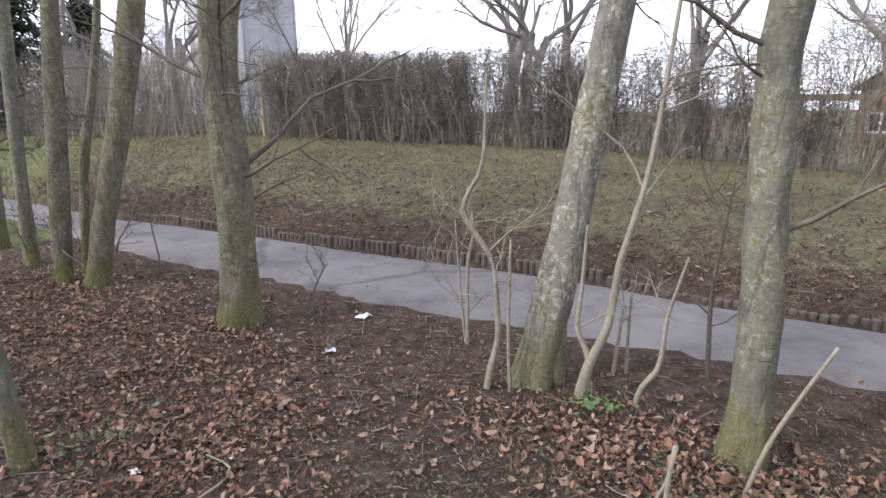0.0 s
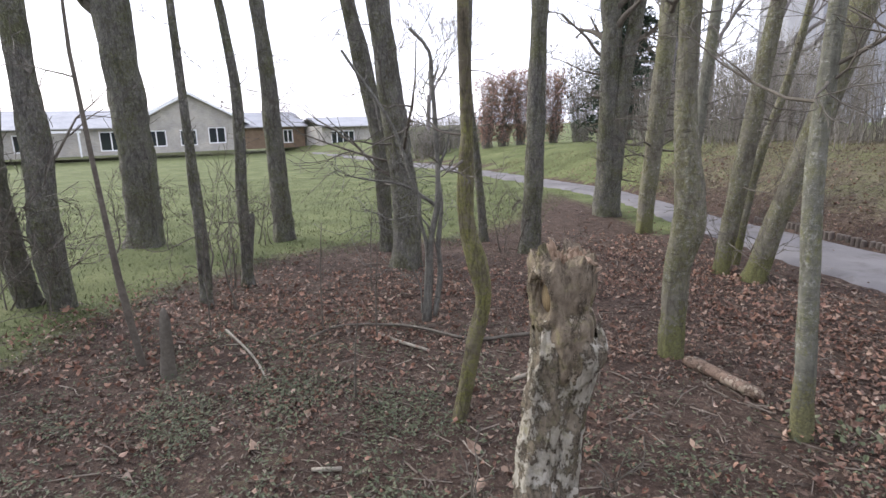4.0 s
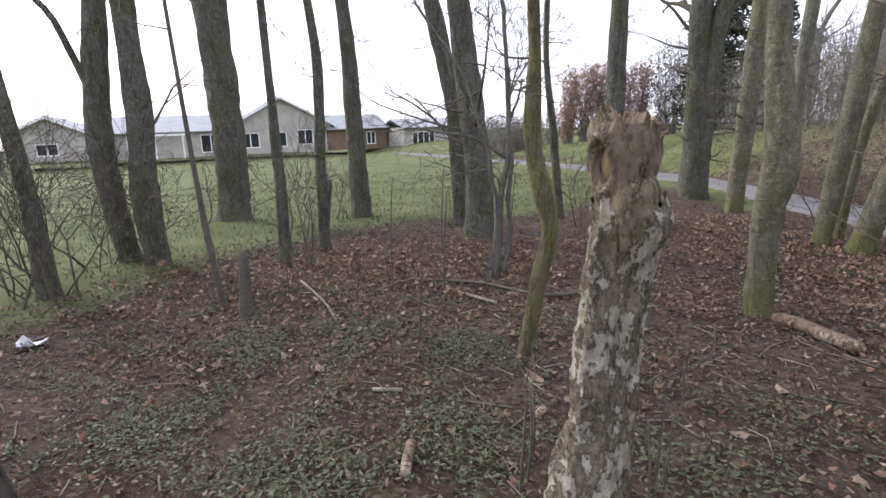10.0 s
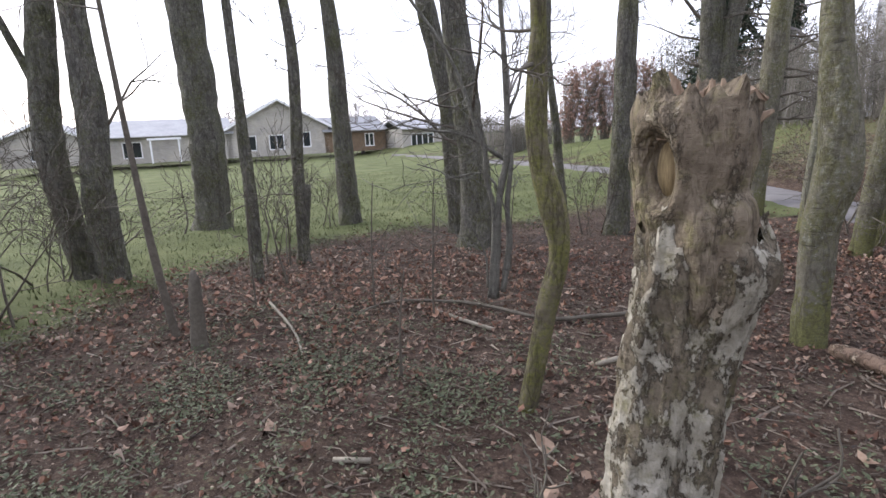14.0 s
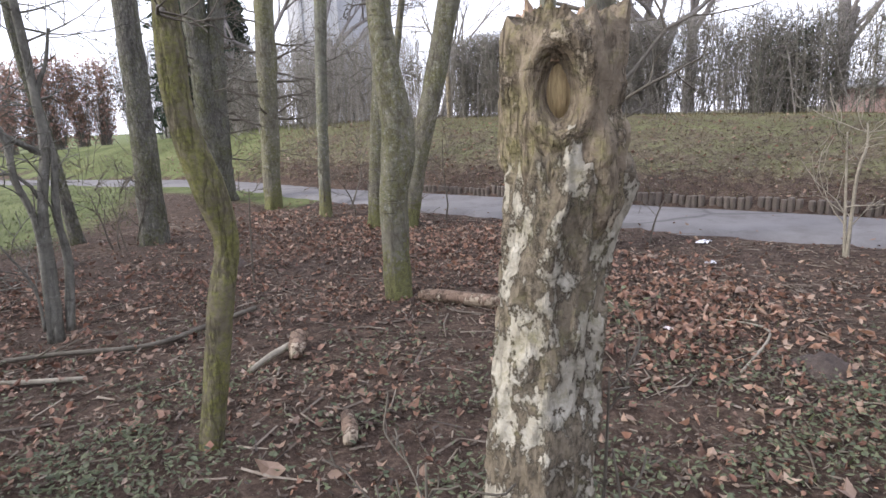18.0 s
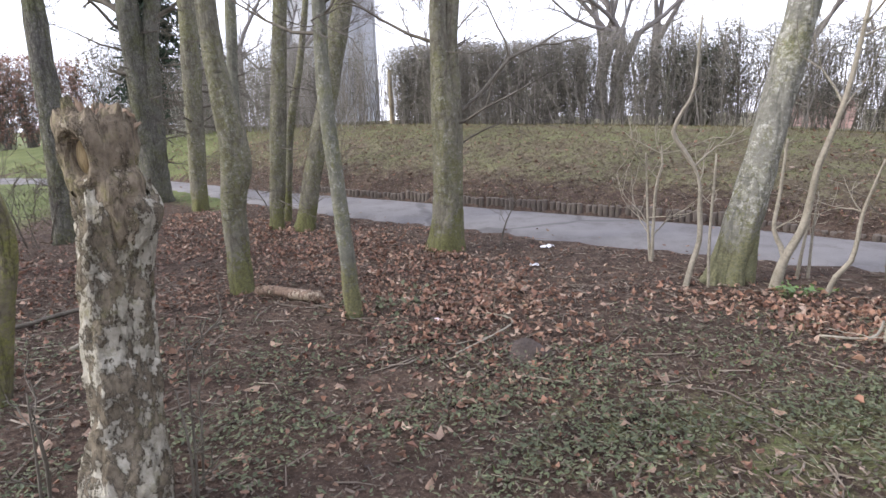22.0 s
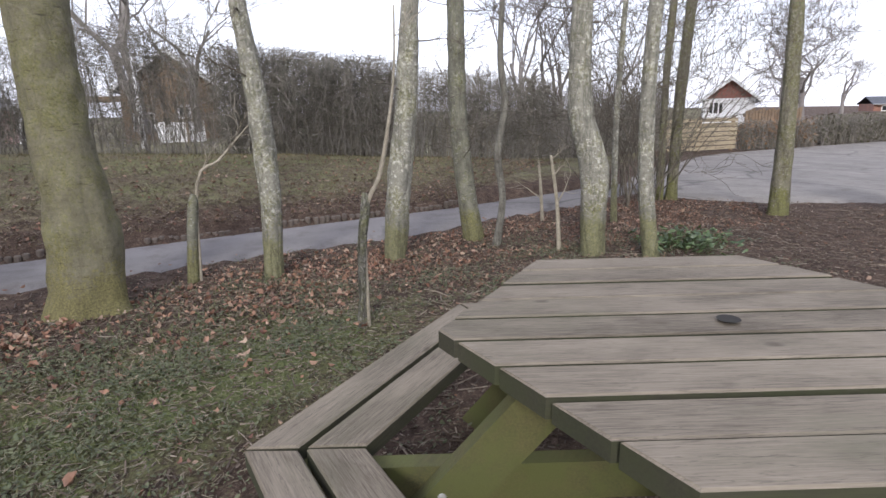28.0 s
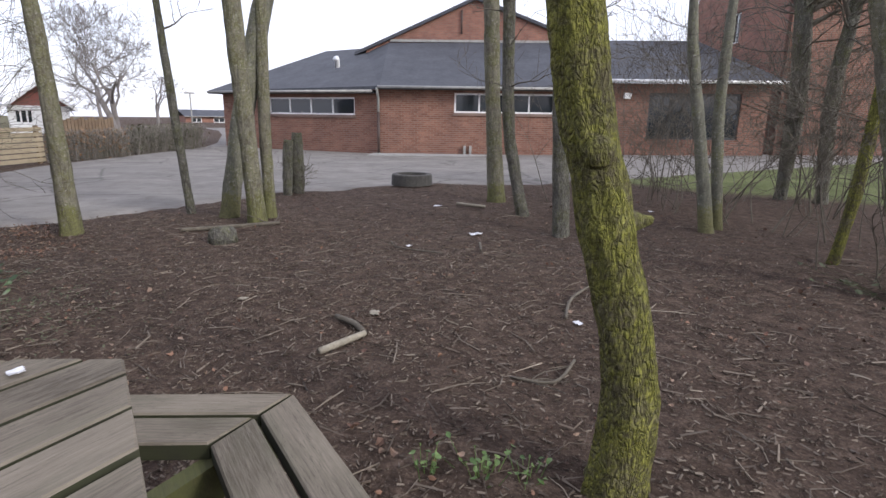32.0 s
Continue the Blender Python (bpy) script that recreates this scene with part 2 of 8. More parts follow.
def stretched(nt, sx, sy, sz, source="Object"):
    tc = nt.nodes.new("ShaderNodeTexCoord")
    mp = nt.nodes.new("ShaderNodeMapping")
    mp.inputs["Scale"].default_value = (sx, sy, sz)
    nt.links.new(tc.outputs[source], mp.inputs["Vector"])
    return mp.outputs[0]


def mottled(name, dark, light, scale=8.0, roughness=0.8, bump_by=0.3, dist=0.004, vec_scale=None, spots=None, metal=0.0):
    """A plain surface with grain and blotches; spots: (colour, scale, threshold)."""
    mat, nt, bsdf, links = nodes(name)
    vec = stretched(nt, *vec_scale) if vec_scale else None
    fine, broad = noise_tex(nt, scale * 5, 8, 0.65, vec), noise_tex(nt, scale, 4, 0.55, vec)
    both = math_node(nt, "ADD", math_node(nt, "MULTIPLY", fine, 0.5), math_node(nt, "MULTIPLY", broad, 0.5))
    col = ramp(nt, both, [(0.32, dark), (0.68, light)])
    if spots:
        for colour, s, limit in spots:
            f = ramp(nt, noise_tex(nt, s, 5, 0.65), [(limit, (0, 0, 0)), (limit + 0.09, (1, 1, 1))])
            col = mix(nt, f, col, colour)
    links.new(col, bsdf.inputs["Base Color"])
    bsdf.inputs["Roughness"].default_value, bsdf.inputs["Metallic"].default_value = roughness, metal
    if bump_by:
        bump(nt, bsdf, fine, bump_by, dist)
    return mat


def by_island(name, colours, roughness=0.75, fine=30.0):
    """Each loose piece of a mesh takes one of the colours."""
    mat, nt, bsdf, links = nodes(name)
    g = nt.nodes.new("ShaderNodeNewGeometry")
    n = len(colours)
    col = ramp(nt, g.outputs["Random Per Island"], [(i / max(n - 1, 1), c) for i, c in enumerate(colours)])
    col = mix(nt, ramp(nt, noise_tex(nt, fine, 4), [(0.35, (0.25, 0.25, 0.25)), (0.65, (0.8, 0.8, 0.8))]), col, mix(nt, 1.0, col, (0.55, 0.5, 0.45), "MULTIPLY"))
    links.new(col, bsdf.inputs["Base Color"])
    bsdf.inputs["Roughness"].default_value = roughness
    return mat


def bark(name, dark, light, moss=None, moss_limit=0.5, lichen=None, cracks=0.5, crack_scale=9.0, rings=0.0, foot=None, plates=None, scales=0.0):
    """Bark with fissures along the trunk (cracks), cross marks (rings), plates, pale lichen, and moss in
    patches; foot: (colour, height) of the moss that climbs the trunk's foot."""
    mat, nt, bsdf, links = nodes(name)
    long = stretched(nt, 1, 1, 0.3 if cracks >= 0.5 else 0.9)
    grain = noise_tex(nt, 60, 6, 0.75, long)
    mid = noise_tex(nt, 14, 6, 0.7, long)
    blot = noise_tex(nt, 4.0, 6, 0.65)
    speck = noise_tex(nt, 85, 3, 0.7)
    both = math_node(nt, "ADD", math_node(nt, "ADD", math_node(nt, "MULTIPLY", grain, 0.3), math_node(nt, "MULTIPLY", mid, 0.4)), math_node(nt, "MULTIPLY", blot, 0.3))
    col = ramp(nt, both, [(0.36, dark), (0.5, tuple((p + q) / 2 for p, q in zip(dark, light))), (0.63, light)])
    high = math_node(nt, "MULTIPLY", both, 1.0)
    if plates:
        edge = math_node(nt, "ADD", math_node(nt, "MULTIPLY", noise_tex(nt, 19, 9, 0.75, stretched(nt, 1, 1, 0.6)), 0.6), math_node(nt, "ADD", math_node(nt, "MULTIPLY", blot, 0.25), math_node(nt, "MULTIPLY", grain, 0.15)))
        f = ramp(nt, edge, [(plates[1], (0, 0, 0)), (plates[1] + 0.014, (1, 1, 1))])
        seam = ramp(nt, edge, [(plates[1] - 0.035, (0, 0, 0)), (plates[1] - 0.004, (0.75, 0.75, 0.75)), (plates[1] + 0.008, (0, 0, 0))])
        col = mix(nt, f, col, mix(nt, ramp(nt, mid, [(0.38, (0, 0, 0)), (0.62, (1, 1, 1))]), plates[2], plates[0]))
        col = mix(nt, seam, col, tuple(c * 0.5 for c in dark))
        high = math_node(nt, "ADD", high, math_node(nt, "MULTIPLY", f, 0.9))
    if lichen:
        f = ramp(nt, math_node(nt, "ADD", math_node(nt, "MULTIPLY", noise_tex(nt, 30, 8, 0.8), 0.65), math_node(nt, "MULTIPLY", blot, 0.35)), [(lichen[1], (0, 0, 0)), (lichen[1] + 0.06, (1, 1, 1))])
        col = mix(nt, math_node(nt, "MULTIPLY", f, 0.8), col, lichen[0])
    if moss or foot:
        fuzz = math_node(nt, "ADD", math_node(nt, "MULTIPLY", blot, 0.55), math_node(nt, "MULTIPLY", noise_tex(nt, 42, 6, 0.75), 0.45))
        tone = ramp(nt, speck, [(0.35, (0.55, 0.55, 0.55)), (0.65, (1.25, 1.25, 1.2))])
    if moss:
        f = ramp(nt, fuzz, [(moss_limit - 0.06, (0, 0, 0)), (moss_limit + 0.06, (1, 1, 1))])
        col = mix(nt, math_node(nt, "MULTIPLY", f, 0.85), col, mix(nt, 1.0, moss, tone, "MULTIPLY"))
    if foot:
        sep = nt.nodes.new("ShaderNodeSeparateXYZ")
        links.new(nt.nodes.new("ShaderNodeTexCoord").outputs["Object"], sep.inputs[0])
        climb = math_node(nt, "SUBTRACT", math_node(nt, "ADD", foot[1] / 1.2, math_node(nt, "MULTIPLY", math_node(nt, "SUBTRACT", fuzz, 0.5), 1.6)), math_node(nt, "MULTIPLY", sep.outputs[2], 1 / 1.2))
        f = ramp(nt, climb, [(0.0, (0, 0, 0)), (0.14, (0.8, 0.8, 0.8))])
        col = mix(nt, f, col, mix(nt, 1.0, foot[0], tone, "MULTIPLY"))
    if rings:
        cross = noise_tex(nt, 9, 5, 0.7, stretched(nt, 1, 1, 7))
        f = ramp(nt, cross, [(0.3, (1, 1, 1)), (0.4, (0, 0, 0))])
        col = mix(nt, math_node(nt, "MULTIPLY", f, rings), col, tuple(c * 0.45 for c in dark))
        high = math_node(nt, "ADD", high, math_node(nt, "MULTIPLY", cross, 0.4))
    if scales:
        # small upright plates parted by dark seams
        vor = nt.nodes.new("ShaderNodeTexVoronoi")
        vor.feature = "DISTANCE_TO_EDGE"
        vor.inputs["Scale"].default_value = scales
        warp = nt.nodes.new("ShaderNodeTexNoise")
        warp.inputs["Scale"].default_value, warp.inputs["Detail"].default_value = 22, 4
        squeeze = stretched(nt, 1, 1, 0.42)
        links.new(squeeze, warp.inputs["Vector"])
        shift = nt.nodes.new("ShaderNodeMix")
        shift.data_type = "VECTOR"
        shift.inputs[0].default_value = 0.11
        links.new(squeeze, shift.inputs[4])
        links.new(warp.outputs["Color"], shift.inputs[5])
        links.new(shift.outputs[1], vor.inputs["Vector"])
        f = ramp(nt, vor.outputs["Distance"], [(0.02, (1, 1, 1)), (0.2, (0, 0, 0))])
        col = mix(nt, math_node(nt, "MULTIPLY", math_node(nt, "MULTIPLY", f, mid), 0.75), col, tuple(c * 0.5 for c in dark))
        high = math_node(nt, "ADD", high, math_node(nt, "MULTIPLY", ramp(nt, vor.outputs["Distance"], [(0.0, (0, 0, 0)), (0.25, (1, 1, 1))]), 0.9))
    if cracks:
        vein = noise_tex(nt, crack_scale, 5, 0.6, stretched(nt, 1, 1, 0.22))
        gap = math_node(nt, "ABSOLUTE", math_node(nt, "SUBTRACT", vein, 0.5))
        f = ramp(nt, gap, [(0.004, (1, 1, 1)), (0.035, (0, 0, 0))])
        col = mix(nt, math_node(nt, "MULTIPLY", f, cracks), col, tuple(c * 0.3 for c in dark))
        high = math_node(nt, "ADD", high, math_node(nt, "MULTIPLY", ramp(nt, gap, [(0.0, (0, 0, 0)), (0.07, (1, 1, 1))]), cracks))
    links.new(col, bsdf.inputs["Base Color"])
    bsdf.inputs["Roughness"].default_value = 0.9
    bsdf.inputs["Specular IOR Level"].default_value = 0.22
    bump(nt, bsdf, math_node(nt, "ADD", high, math_node(nt, "MULTIPLY", speck, 0.25)), 0.85, 0.016)
    return mat


def ground_material():
    mat, nt, bsdf, links = nodes("woodland_ground")

    def mask(name):
        at = nt.nodes.new("ShaderNodeAttribute")
        at.attribute_name = name
        return at.outputs["Fac"]

    fine, mid, broad = noise_tex(nt, 55, 8, 0.7), noise_tex(nt, 9, 6, 0.6), noise_tex(nt, 1.3, 5, 0.6)
    speck = noise_tex(nt, 140, 3, 0.6)
    dirt = ramp(nt, math_node(nt, "ADD", math_node(nt, "MULTIPLY", fine, 0.55), math_node(nt, "MULTIPLY", mid, 0.45)), [(0.33, (0.018, 0.012, 0.009)), (0.52, (0.077, 0.053, 0.04)), (0.7, (0.185, 0.135, 0.104))])
    dirt = mix(nt, ramp(nt, speck, [(0.62, (0, 0, 0)), (0.7, (1, 1, 1))]), dirt, (0.2, 0.17, 0.14))
    grass = ramp(nt, math_node(nt, "ADD", math_node(nt, "MULTIPLY", fine, 0.5), math_node(nt, "MULTIPLY", broad, 0.5)), [(0.33, (0.048, 0.06, 0.024)), (0.5, (0.108, 0.124, 0.05)), (0.68, (0.19, 0.196, 0.09))])
    bank = ramp(nt, math_node(nt, "ADD", math_node(nt, "MULTIPLY", fine, 0.55), math_node(nt, "MULTIPLY", mid, 0.45)), [(0.33, (0.06, 0.05, 0.033)), (0.5, (0.135, 0.115, 0.075)), (0.66, (0.23, 0.2, 0.135))])
    worn = noise_tex(nt, 2.6, 7, 0.7)
    bank = mix(nt, ramp(nt, worn, [(0.4, (0, 0, 0)), (0.6, (0.8, 0.8, 0.8))]), bank, mix(nt, 0.6, bank, grass))
    bank = mix(nt, ramp(nt, math_node(nt, "ADD", math_node(nt, "MULTIPLY", worn, 0.6), math_node(nt, "MULTIPLY", fine, 0.4)), [(0.4, (0.6, 0.6, 0.6)), (0.52, (0, 0, 0))]), bank, dirt)

    def patchy(m, soft=0.3):
        w = math_node(nt, "ADD", m, math_node(nt, "MULTIPLY", math_node(nt, "SUBTRACT", math_node(nt, "ADD", math_node(nt, "MULTIPLY", mid, 0.6), math_node(nt, "MULTIPLY", fine, 0.4)), 0.5), 1.5))
        return ramp(nt, w, [(0.5 - soft / 2, (0, 0, 0)), (0.5 + soft / 2, (1, 1, 1))])

    col = mix(nt, patchy(mask("bank")), dirt, bank)
    col = mix(nt, patchy(mask("grass")), col, grass)
    links.new(col, bsdf.inputs["Base Color"])
    bsdf.inputs["Roughness"].default_value = 0.95
    bsdf.inputs["Specular IOR Level"].default_value = 0.15
    bump(nt, bsdf, math_node(nt, "ADD", fine, math_node(nt, "MULTIPLY", mid, 0.8)), 0.8, 0.03)
    return mat


def asphalt(name, dark, light):
    mat, nt, bsdf, links = nodes(name)
    fine, broad = noise_tex(nt, 160, 4, 0.7), noise_tex(nt, 1.1, 5, 0.65)
    col = ramp(nt, math_node(nt, "ADD", math_node(nt, "MULTIPLY", fine, 0.35), math_node(nt, "MULTIPLY", broad, 0.65)), [(0.33, dark), (0.64, light)])
    stain = ramp(nt, noise_tex(nt, 3.4, 8, 0.75), [(0.5, (0, 0, 0)), (0.66, (0.6, 0.6, 0.6))])
    col = mix(nt, stain, col, mix(nt, 1.0, col, (0.62, 0.58, 0.54), "MULTIPLY"))
    vor = nt.nodes.new("ShaderNodeTexVoronoi")
    vor.feature = "DISTANCE_TO_EDGE"
    vor.inputs["Scale"].default_value = 0.45
    tc = nt.nodes.new("ShaderNodeTexCoord")
    off = nt.nodes.new("ShaderNodeMix")
    off.data_type = "VECTOR"
    off.inputs[0].default_value = 0.22
    nz = nt.nodes.new("ShaderNodeTexNoise")
    nz.inputs["Scale"].default_value = 2.5
    links.new(tc.outputs["Object"], nz.inputs["Vector"])
    links.new(tc.outputs["Object"], off.inputs[4])
    links.new(nz.outputs["Color"], off.inputs[5])
    links.new(off.outputs[1], vor.inputs["Vector"])
    crack = ramp(nt, vor.outputs["Distance"], [(0.004, (1, 1, 1)), (0.016, (0, 0, 0))])
    col = mix(nt, math_node(nt, "MULTIPLY", crack, 0.45), col, (0.045, 0.043, 0.04))
    links.new(col, bsdf.inputs["Base Color"])
    bsdf.inputs["Roughness"].default_value = 0.92
    bsdf.inputs["Specular IOR Level"].default_value = 0.2
    bump(nt, bsdf, fine, 0.35, 0.004)
    return mat


def brick_material(name, c1, c2, mortar):
    """Brickwork in running bond, 24 x 7.2 cm; the wall's own u and v in metres."""
    mat, nt, bsdf, links = nodes(name)
    b = nt.nodes.new("ShaderNodeTexBrick")
    b.inputs["Color1"].default_value, b.inputs["Color2"].default_value, b.inputs["Mortar"].default_value = (*c1, 1), (*c2, 1), (*mortar, 1)
    b.inputs["Scale"].default_value = 1.0
    b.inputs["Brick Width"].default_value, b.inputs["Row Height"].default_value, b.inputs["Mortar Size"].default_value = 0.24, 0.075, 0.01
    tc = nt.nodes.new("ShaderNodeTexCoord")
    links.new(tc.outputs["UV"], b.inputs["Vector"])
    blot = ramp(nt, noise_tex(nt, 1.2, 6, 0.6), [(0.3, (0.72, 0.72, 0.74)), (0.7, (1.08, 1.05, 1.0))])
    col = mix(nt, 1.0, b.outputs["Color"], blot, "MULTIPLY")
    grain = ramp(nt, noise_tex(nt, 45, 5), [(0.3, (0.8, 0.8, 0.8)), (0.7, (1.12, 1.12, 1.12))])
    col = mix(nt, 1.0, col, grain, "MULTIPLY")
    links.new(col, bsdf.inputs["Base Color"])
    bsdf.inputs["Roughness"].default_value = 0.9
    inv = math_node(nt, "SUBTRACT", 1.0, b.outputs["Fac"])
    bump(nt, bsdf, inv, 0.6, 0.008)
    return mat


def wall_uv(ob, fr):
    """Gives a wall its u and v in metres."""
    me = ob.data
    uv = me.uv_layers.new(name="UVMap")
    mw = ob.matrix_world
    base = np.array(ob.location)
    if ob.parent:
        base = base + np.array(ob.parent.location)
    for loop in me.loops:
        q = np.array(me.vertices[loop.vertex_index].co) + base - fr.o
        n = me.polygons[0]
        uv.data[loop.index].uv = (q @ fr.u + q @ fr.n, q[2])


def wood(name, dark, light, green=None, limit=0.55):
    mat, nt, bsdf, links = nodes(name)
    grain = noise_tex(nt, 14, 9, 0.7, stretched(nt, 0.9, 14, 14))
    blot = noise_tex(nt, 3.5, 5, 0.6)
    rnd = nt.nodes.new("ShaderNodeObjectInfo").outputs["Random"]
    both = math_node(nt, "ADD", math_node(nt, "MULTIPLY", grain, 0.52), math_node(nt, "MULTIPLY", blot, 0.48))
    col = ramp(nt, math_node(nt, "ADD", both, math_node(nt, "MULTIPLY", math_node(nt, "SUBTRACT", rnd, 0.5), 0.08)), [(0.34, dark), (0.66, light)])
    if green:
        f = ramp(nt, noise_tex(nt, 6, 6, 0.7), [(limit - 0.1, (0, 0, 0)), (limit + 0.12, (0.85, 0.85, 0.85))])
        col = mix(nt, f, col, green)
    links.new(col, bsdf.inputs["Base Color"])
    bsdf.inputs["Roughness"].default_value = 0.8
    bump(nt, bsdf, grain, 0.35, 0.003)
    return mat


def old_planks(name, dark, light, green):
    """Grey weathered planks: grain along x, splits, knots, grey-green stains, and a tone of its own for each plank."""
    mat, nt, bsdf, links = nodes(name)
    rnd = nt.nodes.new("ShaderNodeObjectInfo").outputs["Random"]
    grain = noise_tex(nt, 16, 9, 0.72, stretched(nt, 0.7, 15, 15))
    blot = noise_tex(nt, 5, 6, 0.65, stretched(nt, 0.6, 1.4, 1.4))
    both = math_node(nt, "ADD", math_node(nt, "MULTIPLY", grain, 0.55), math_node(nt, "MULTIPLY", blot, 0.45))
    both = math_node(nt, "ADD", both, math_node(nt, "MULTIPLY", math_node(nt, "SUBTRACT", rnd, 0.5), 0.09))
    col = ramp(nt, both, [(0.36, dark), (0.5, tuple(p * 0.45 + q * 0.55 for p, q in zip(dark, light))), (0.66, light)])
    # stains that soak along the grain
    stain = noise_tex(nt, 2.4, 7, 0.7, stretched(nt, 0.5, 1.6, 1.6))
    col = mix(nt, ramp(nt, stain, [(0.5, (0, 0, 0)), (0.66, (0.75, 0.75, 0.75))]), col, green)
    # knots, drawn out along the grain
    knots = nt.nodes.new("ShaderNodeTexVoronoi")
    knots.inputs["Scale"].default_value = 4.3
    links.new(stretched(nt, 0.75, 1.3, 1.3), knots.inputs["Vector"])
    f = ramp(nt, knots.outputs["Distance"], [(0.03, (0.6, 0.6, 0.6)), (0.085, (0, 0, 0))])
    col = mix(nt, f, col, tuple(c * 0.6 for c in dark))
    # thin dark splits
    split = noise_tex(nt, 7, 4, 0.6, stretched(nt, 0.35, 6, 6))
    gap = math_node(nt, "ABSOLUTE", math_node(nt, "SUBTRACT", split, 0.47))
    col = mix(nt, ramp(nt, gap, [(0.001, (0.55, 0.55, 0.55)), (0.006, (0, 0, 0))]), col, tuple(c * 0.45 for c in dark))
    links.new(col, bsdf.inputs["Base Color"])
    bsdf.inputs["Roughness"].default_value = 0.85
    bsdf.inputs["Specular IOR Level"].default_value = 0.3
    bump(nt, bsdf, math_node(nt, "ADD", grain, ramp(nt, gap, [(0.0, (0, 0, 0)), (0.008, (0.4, 0.4, 0.4))])), 0.4, 0.003)
    return mat


def glass(name, tint=(0.02, 0.025, 0.03)):
    mat, nt, bsdf, links = nodes(name)
    bsdf.inputs["Base Color"].default_value = (*tint, 1)
    bsdf.inputs["Roughness"].default_value = 0.06
    bsdf.inputs["Specular IOR Level"].default_value = 0.7
    return mat


MAT_GROUND = ground_material()
MAT_PATH = asphalt("path_asphalt", (0.11, 0.103, 0.102), (0.2, 0.19, 0.187))
MAT_ROAD = asphalt("road_asphalt", (0.14, 0.13, 0.12), (0.25, 0.233, 0.214))
MAT_BEECH = bark("smooth_green_bark", (0.085, 0.076, 0.056), (0.255, 0.238, 0.188), (0.128, 0.124, 0.056), 0.505, ((0.4, 0.405, 0.36), 0.525), 0.35, 9, 0.75, ((0.13, 0.13, 0.05), 0.35))
# dark bark lightened to paint in the glare that veils the west trunks
MAT_DARKBARK = bark("glare_paled_dark_bark", (0.085, 0.08, 0.069), (0.3, 0.284, 0.245), (0.115, 0.12, 0.055), 0.51, ((0.24, 0.24, 0.2), 0.58), 0.45, 9, 0.35, None, None, 34)
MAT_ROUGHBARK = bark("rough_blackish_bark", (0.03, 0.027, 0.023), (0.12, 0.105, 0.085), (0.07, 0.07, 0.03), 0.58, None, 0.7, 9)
MAT_BIRCH = bark("pale_grey_bark", (0.105, 0.1, 0.082), (0.33, 0.32, 0.27), (0.14, 0.138, 0.062), 0.55, ((0.57, 0.555, 0.49), 0.515), 0.35, 8, 0.7, ((0.15, 0.146, 0.07), 0.5))
MAT_LICHEN = bark("lichen_bark", (0.08, 0.078, 0.06), (0.235, 0.23, 0.185), (0.14, 0.14, 0.06), 0.55, ((0.36, 0.36, 0.32), 0.53), 0.25, 8, 0.6, ((0.145, 0.138, 0.06), 0.38))
MAT_MOSSY = bark("mossy_bark", (0.065, 0.056, 0.032), (0.22, 0.2, 0.11), (0.25, 0.25, 0.05), 0.475, ((0.34, 0.34, 0.22), 0.6), 0.35, 16, 0.3, None, None, 46)
MAT_ELBOW = bark("brown_green_bark", (0.07, 0.06, 0.04), (0.22, 0.19, 0.13), (0.15, 0.15, 0.045), 0.5, None, 0.45, 14, 0.3)
MAT_BIGBARK = bark("olive_smooth_bark", (0.085, 0.078, 0.05), (0.215, 0.198, 0.14), (0.145, 0.14, 0.062), 0.52, ((0.3, 0.29, 0.23), 0.56), 0.15, 5, 0.8, ((0.15, 0.135, 0.06), 0.4))
MAT_GREYSTEM = bark("grey_shoot_bark", (0.07, 0.066, 0.055), (0.22, 0.21, 0.18), (0.12, 0.12, 0.06), 0.62, ((0.32, 0.32, 0.29), 0.57), 0.3, 14, 0.5)
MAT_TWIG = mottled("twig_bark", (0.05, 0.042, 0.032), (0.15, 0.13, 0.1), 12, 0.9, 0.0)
# twig bark made paler and greyer, with the distance haze in its colour
MAT_FARTWIG = mottled("haze_paled_twig_bark", (0.13, 0.115, 0.11), (0.25, 0.23, 0.22), 4, 0.95, 0.0)
MAT_PALETWIG = mottled("pale_sapling_bark", (0.15, 0.13, 0.095), (0.34, 0.305, 0.24), 14, 0.85, 0.3)
MAT_HEDGE = by_island("hedge_twigs", [(0.13, 0.12, 0.107), (0.27, 0.252, 0.232), (0.17, 0.162, 0.13), (0.36, 0.342, 0.32), (0.16, 0.165, 0.12)], 0.9)
MAT_BEECHLEAF = by_island("russet_leaves", [(0.42, 0.24, 0.19), (0.52, 0.33, 0.27), (0.45, 0.27, 0.22), (0.6, 0.42, 0.35)], 0.8)
MAT_LITTER = by_island("dead_leaves", [(0.185, 0.085, 0.056), (0.105, 0.056, 0.039), (0.28, 0.157, 0.102), (0.15, 0.087, 0.063), (0.35, 0.247, 0.178), (0.09, 0.053, 0.039), (0.215, 0.126, 0.086), (0.34, 0.268, 0.21)], 0.75)
MAT_CHIPS = by_island("wood_chips", [(0.07, 0.053, 0.04), (0.16, 0.126, 0.098), (0.05, 0.037, 0.029), (0.23, 0.19, 0.152), (0.115, 0.09, 0.07), (0.3, 0.255, 0.205)], 0.85)
MAT_GREENS = by_island("ground_greens", [(0.06, 0.079, 0.036), (0.1, 0.121, 0.054), (0.07, 0.088, 0.045), (0.145, 0.156, 0.08), (0.054, 0.065, 0.034)], 0.65)
MAT_GRASS = by_island("grass_blades", [(0.055, 0.085, 0.024), (0.09, 0.122, 0.036), (0.13, 0.145, 0.056), (0.075, 0.098, 0.03), (0.175, 0.165, 0.085)], 0.75)
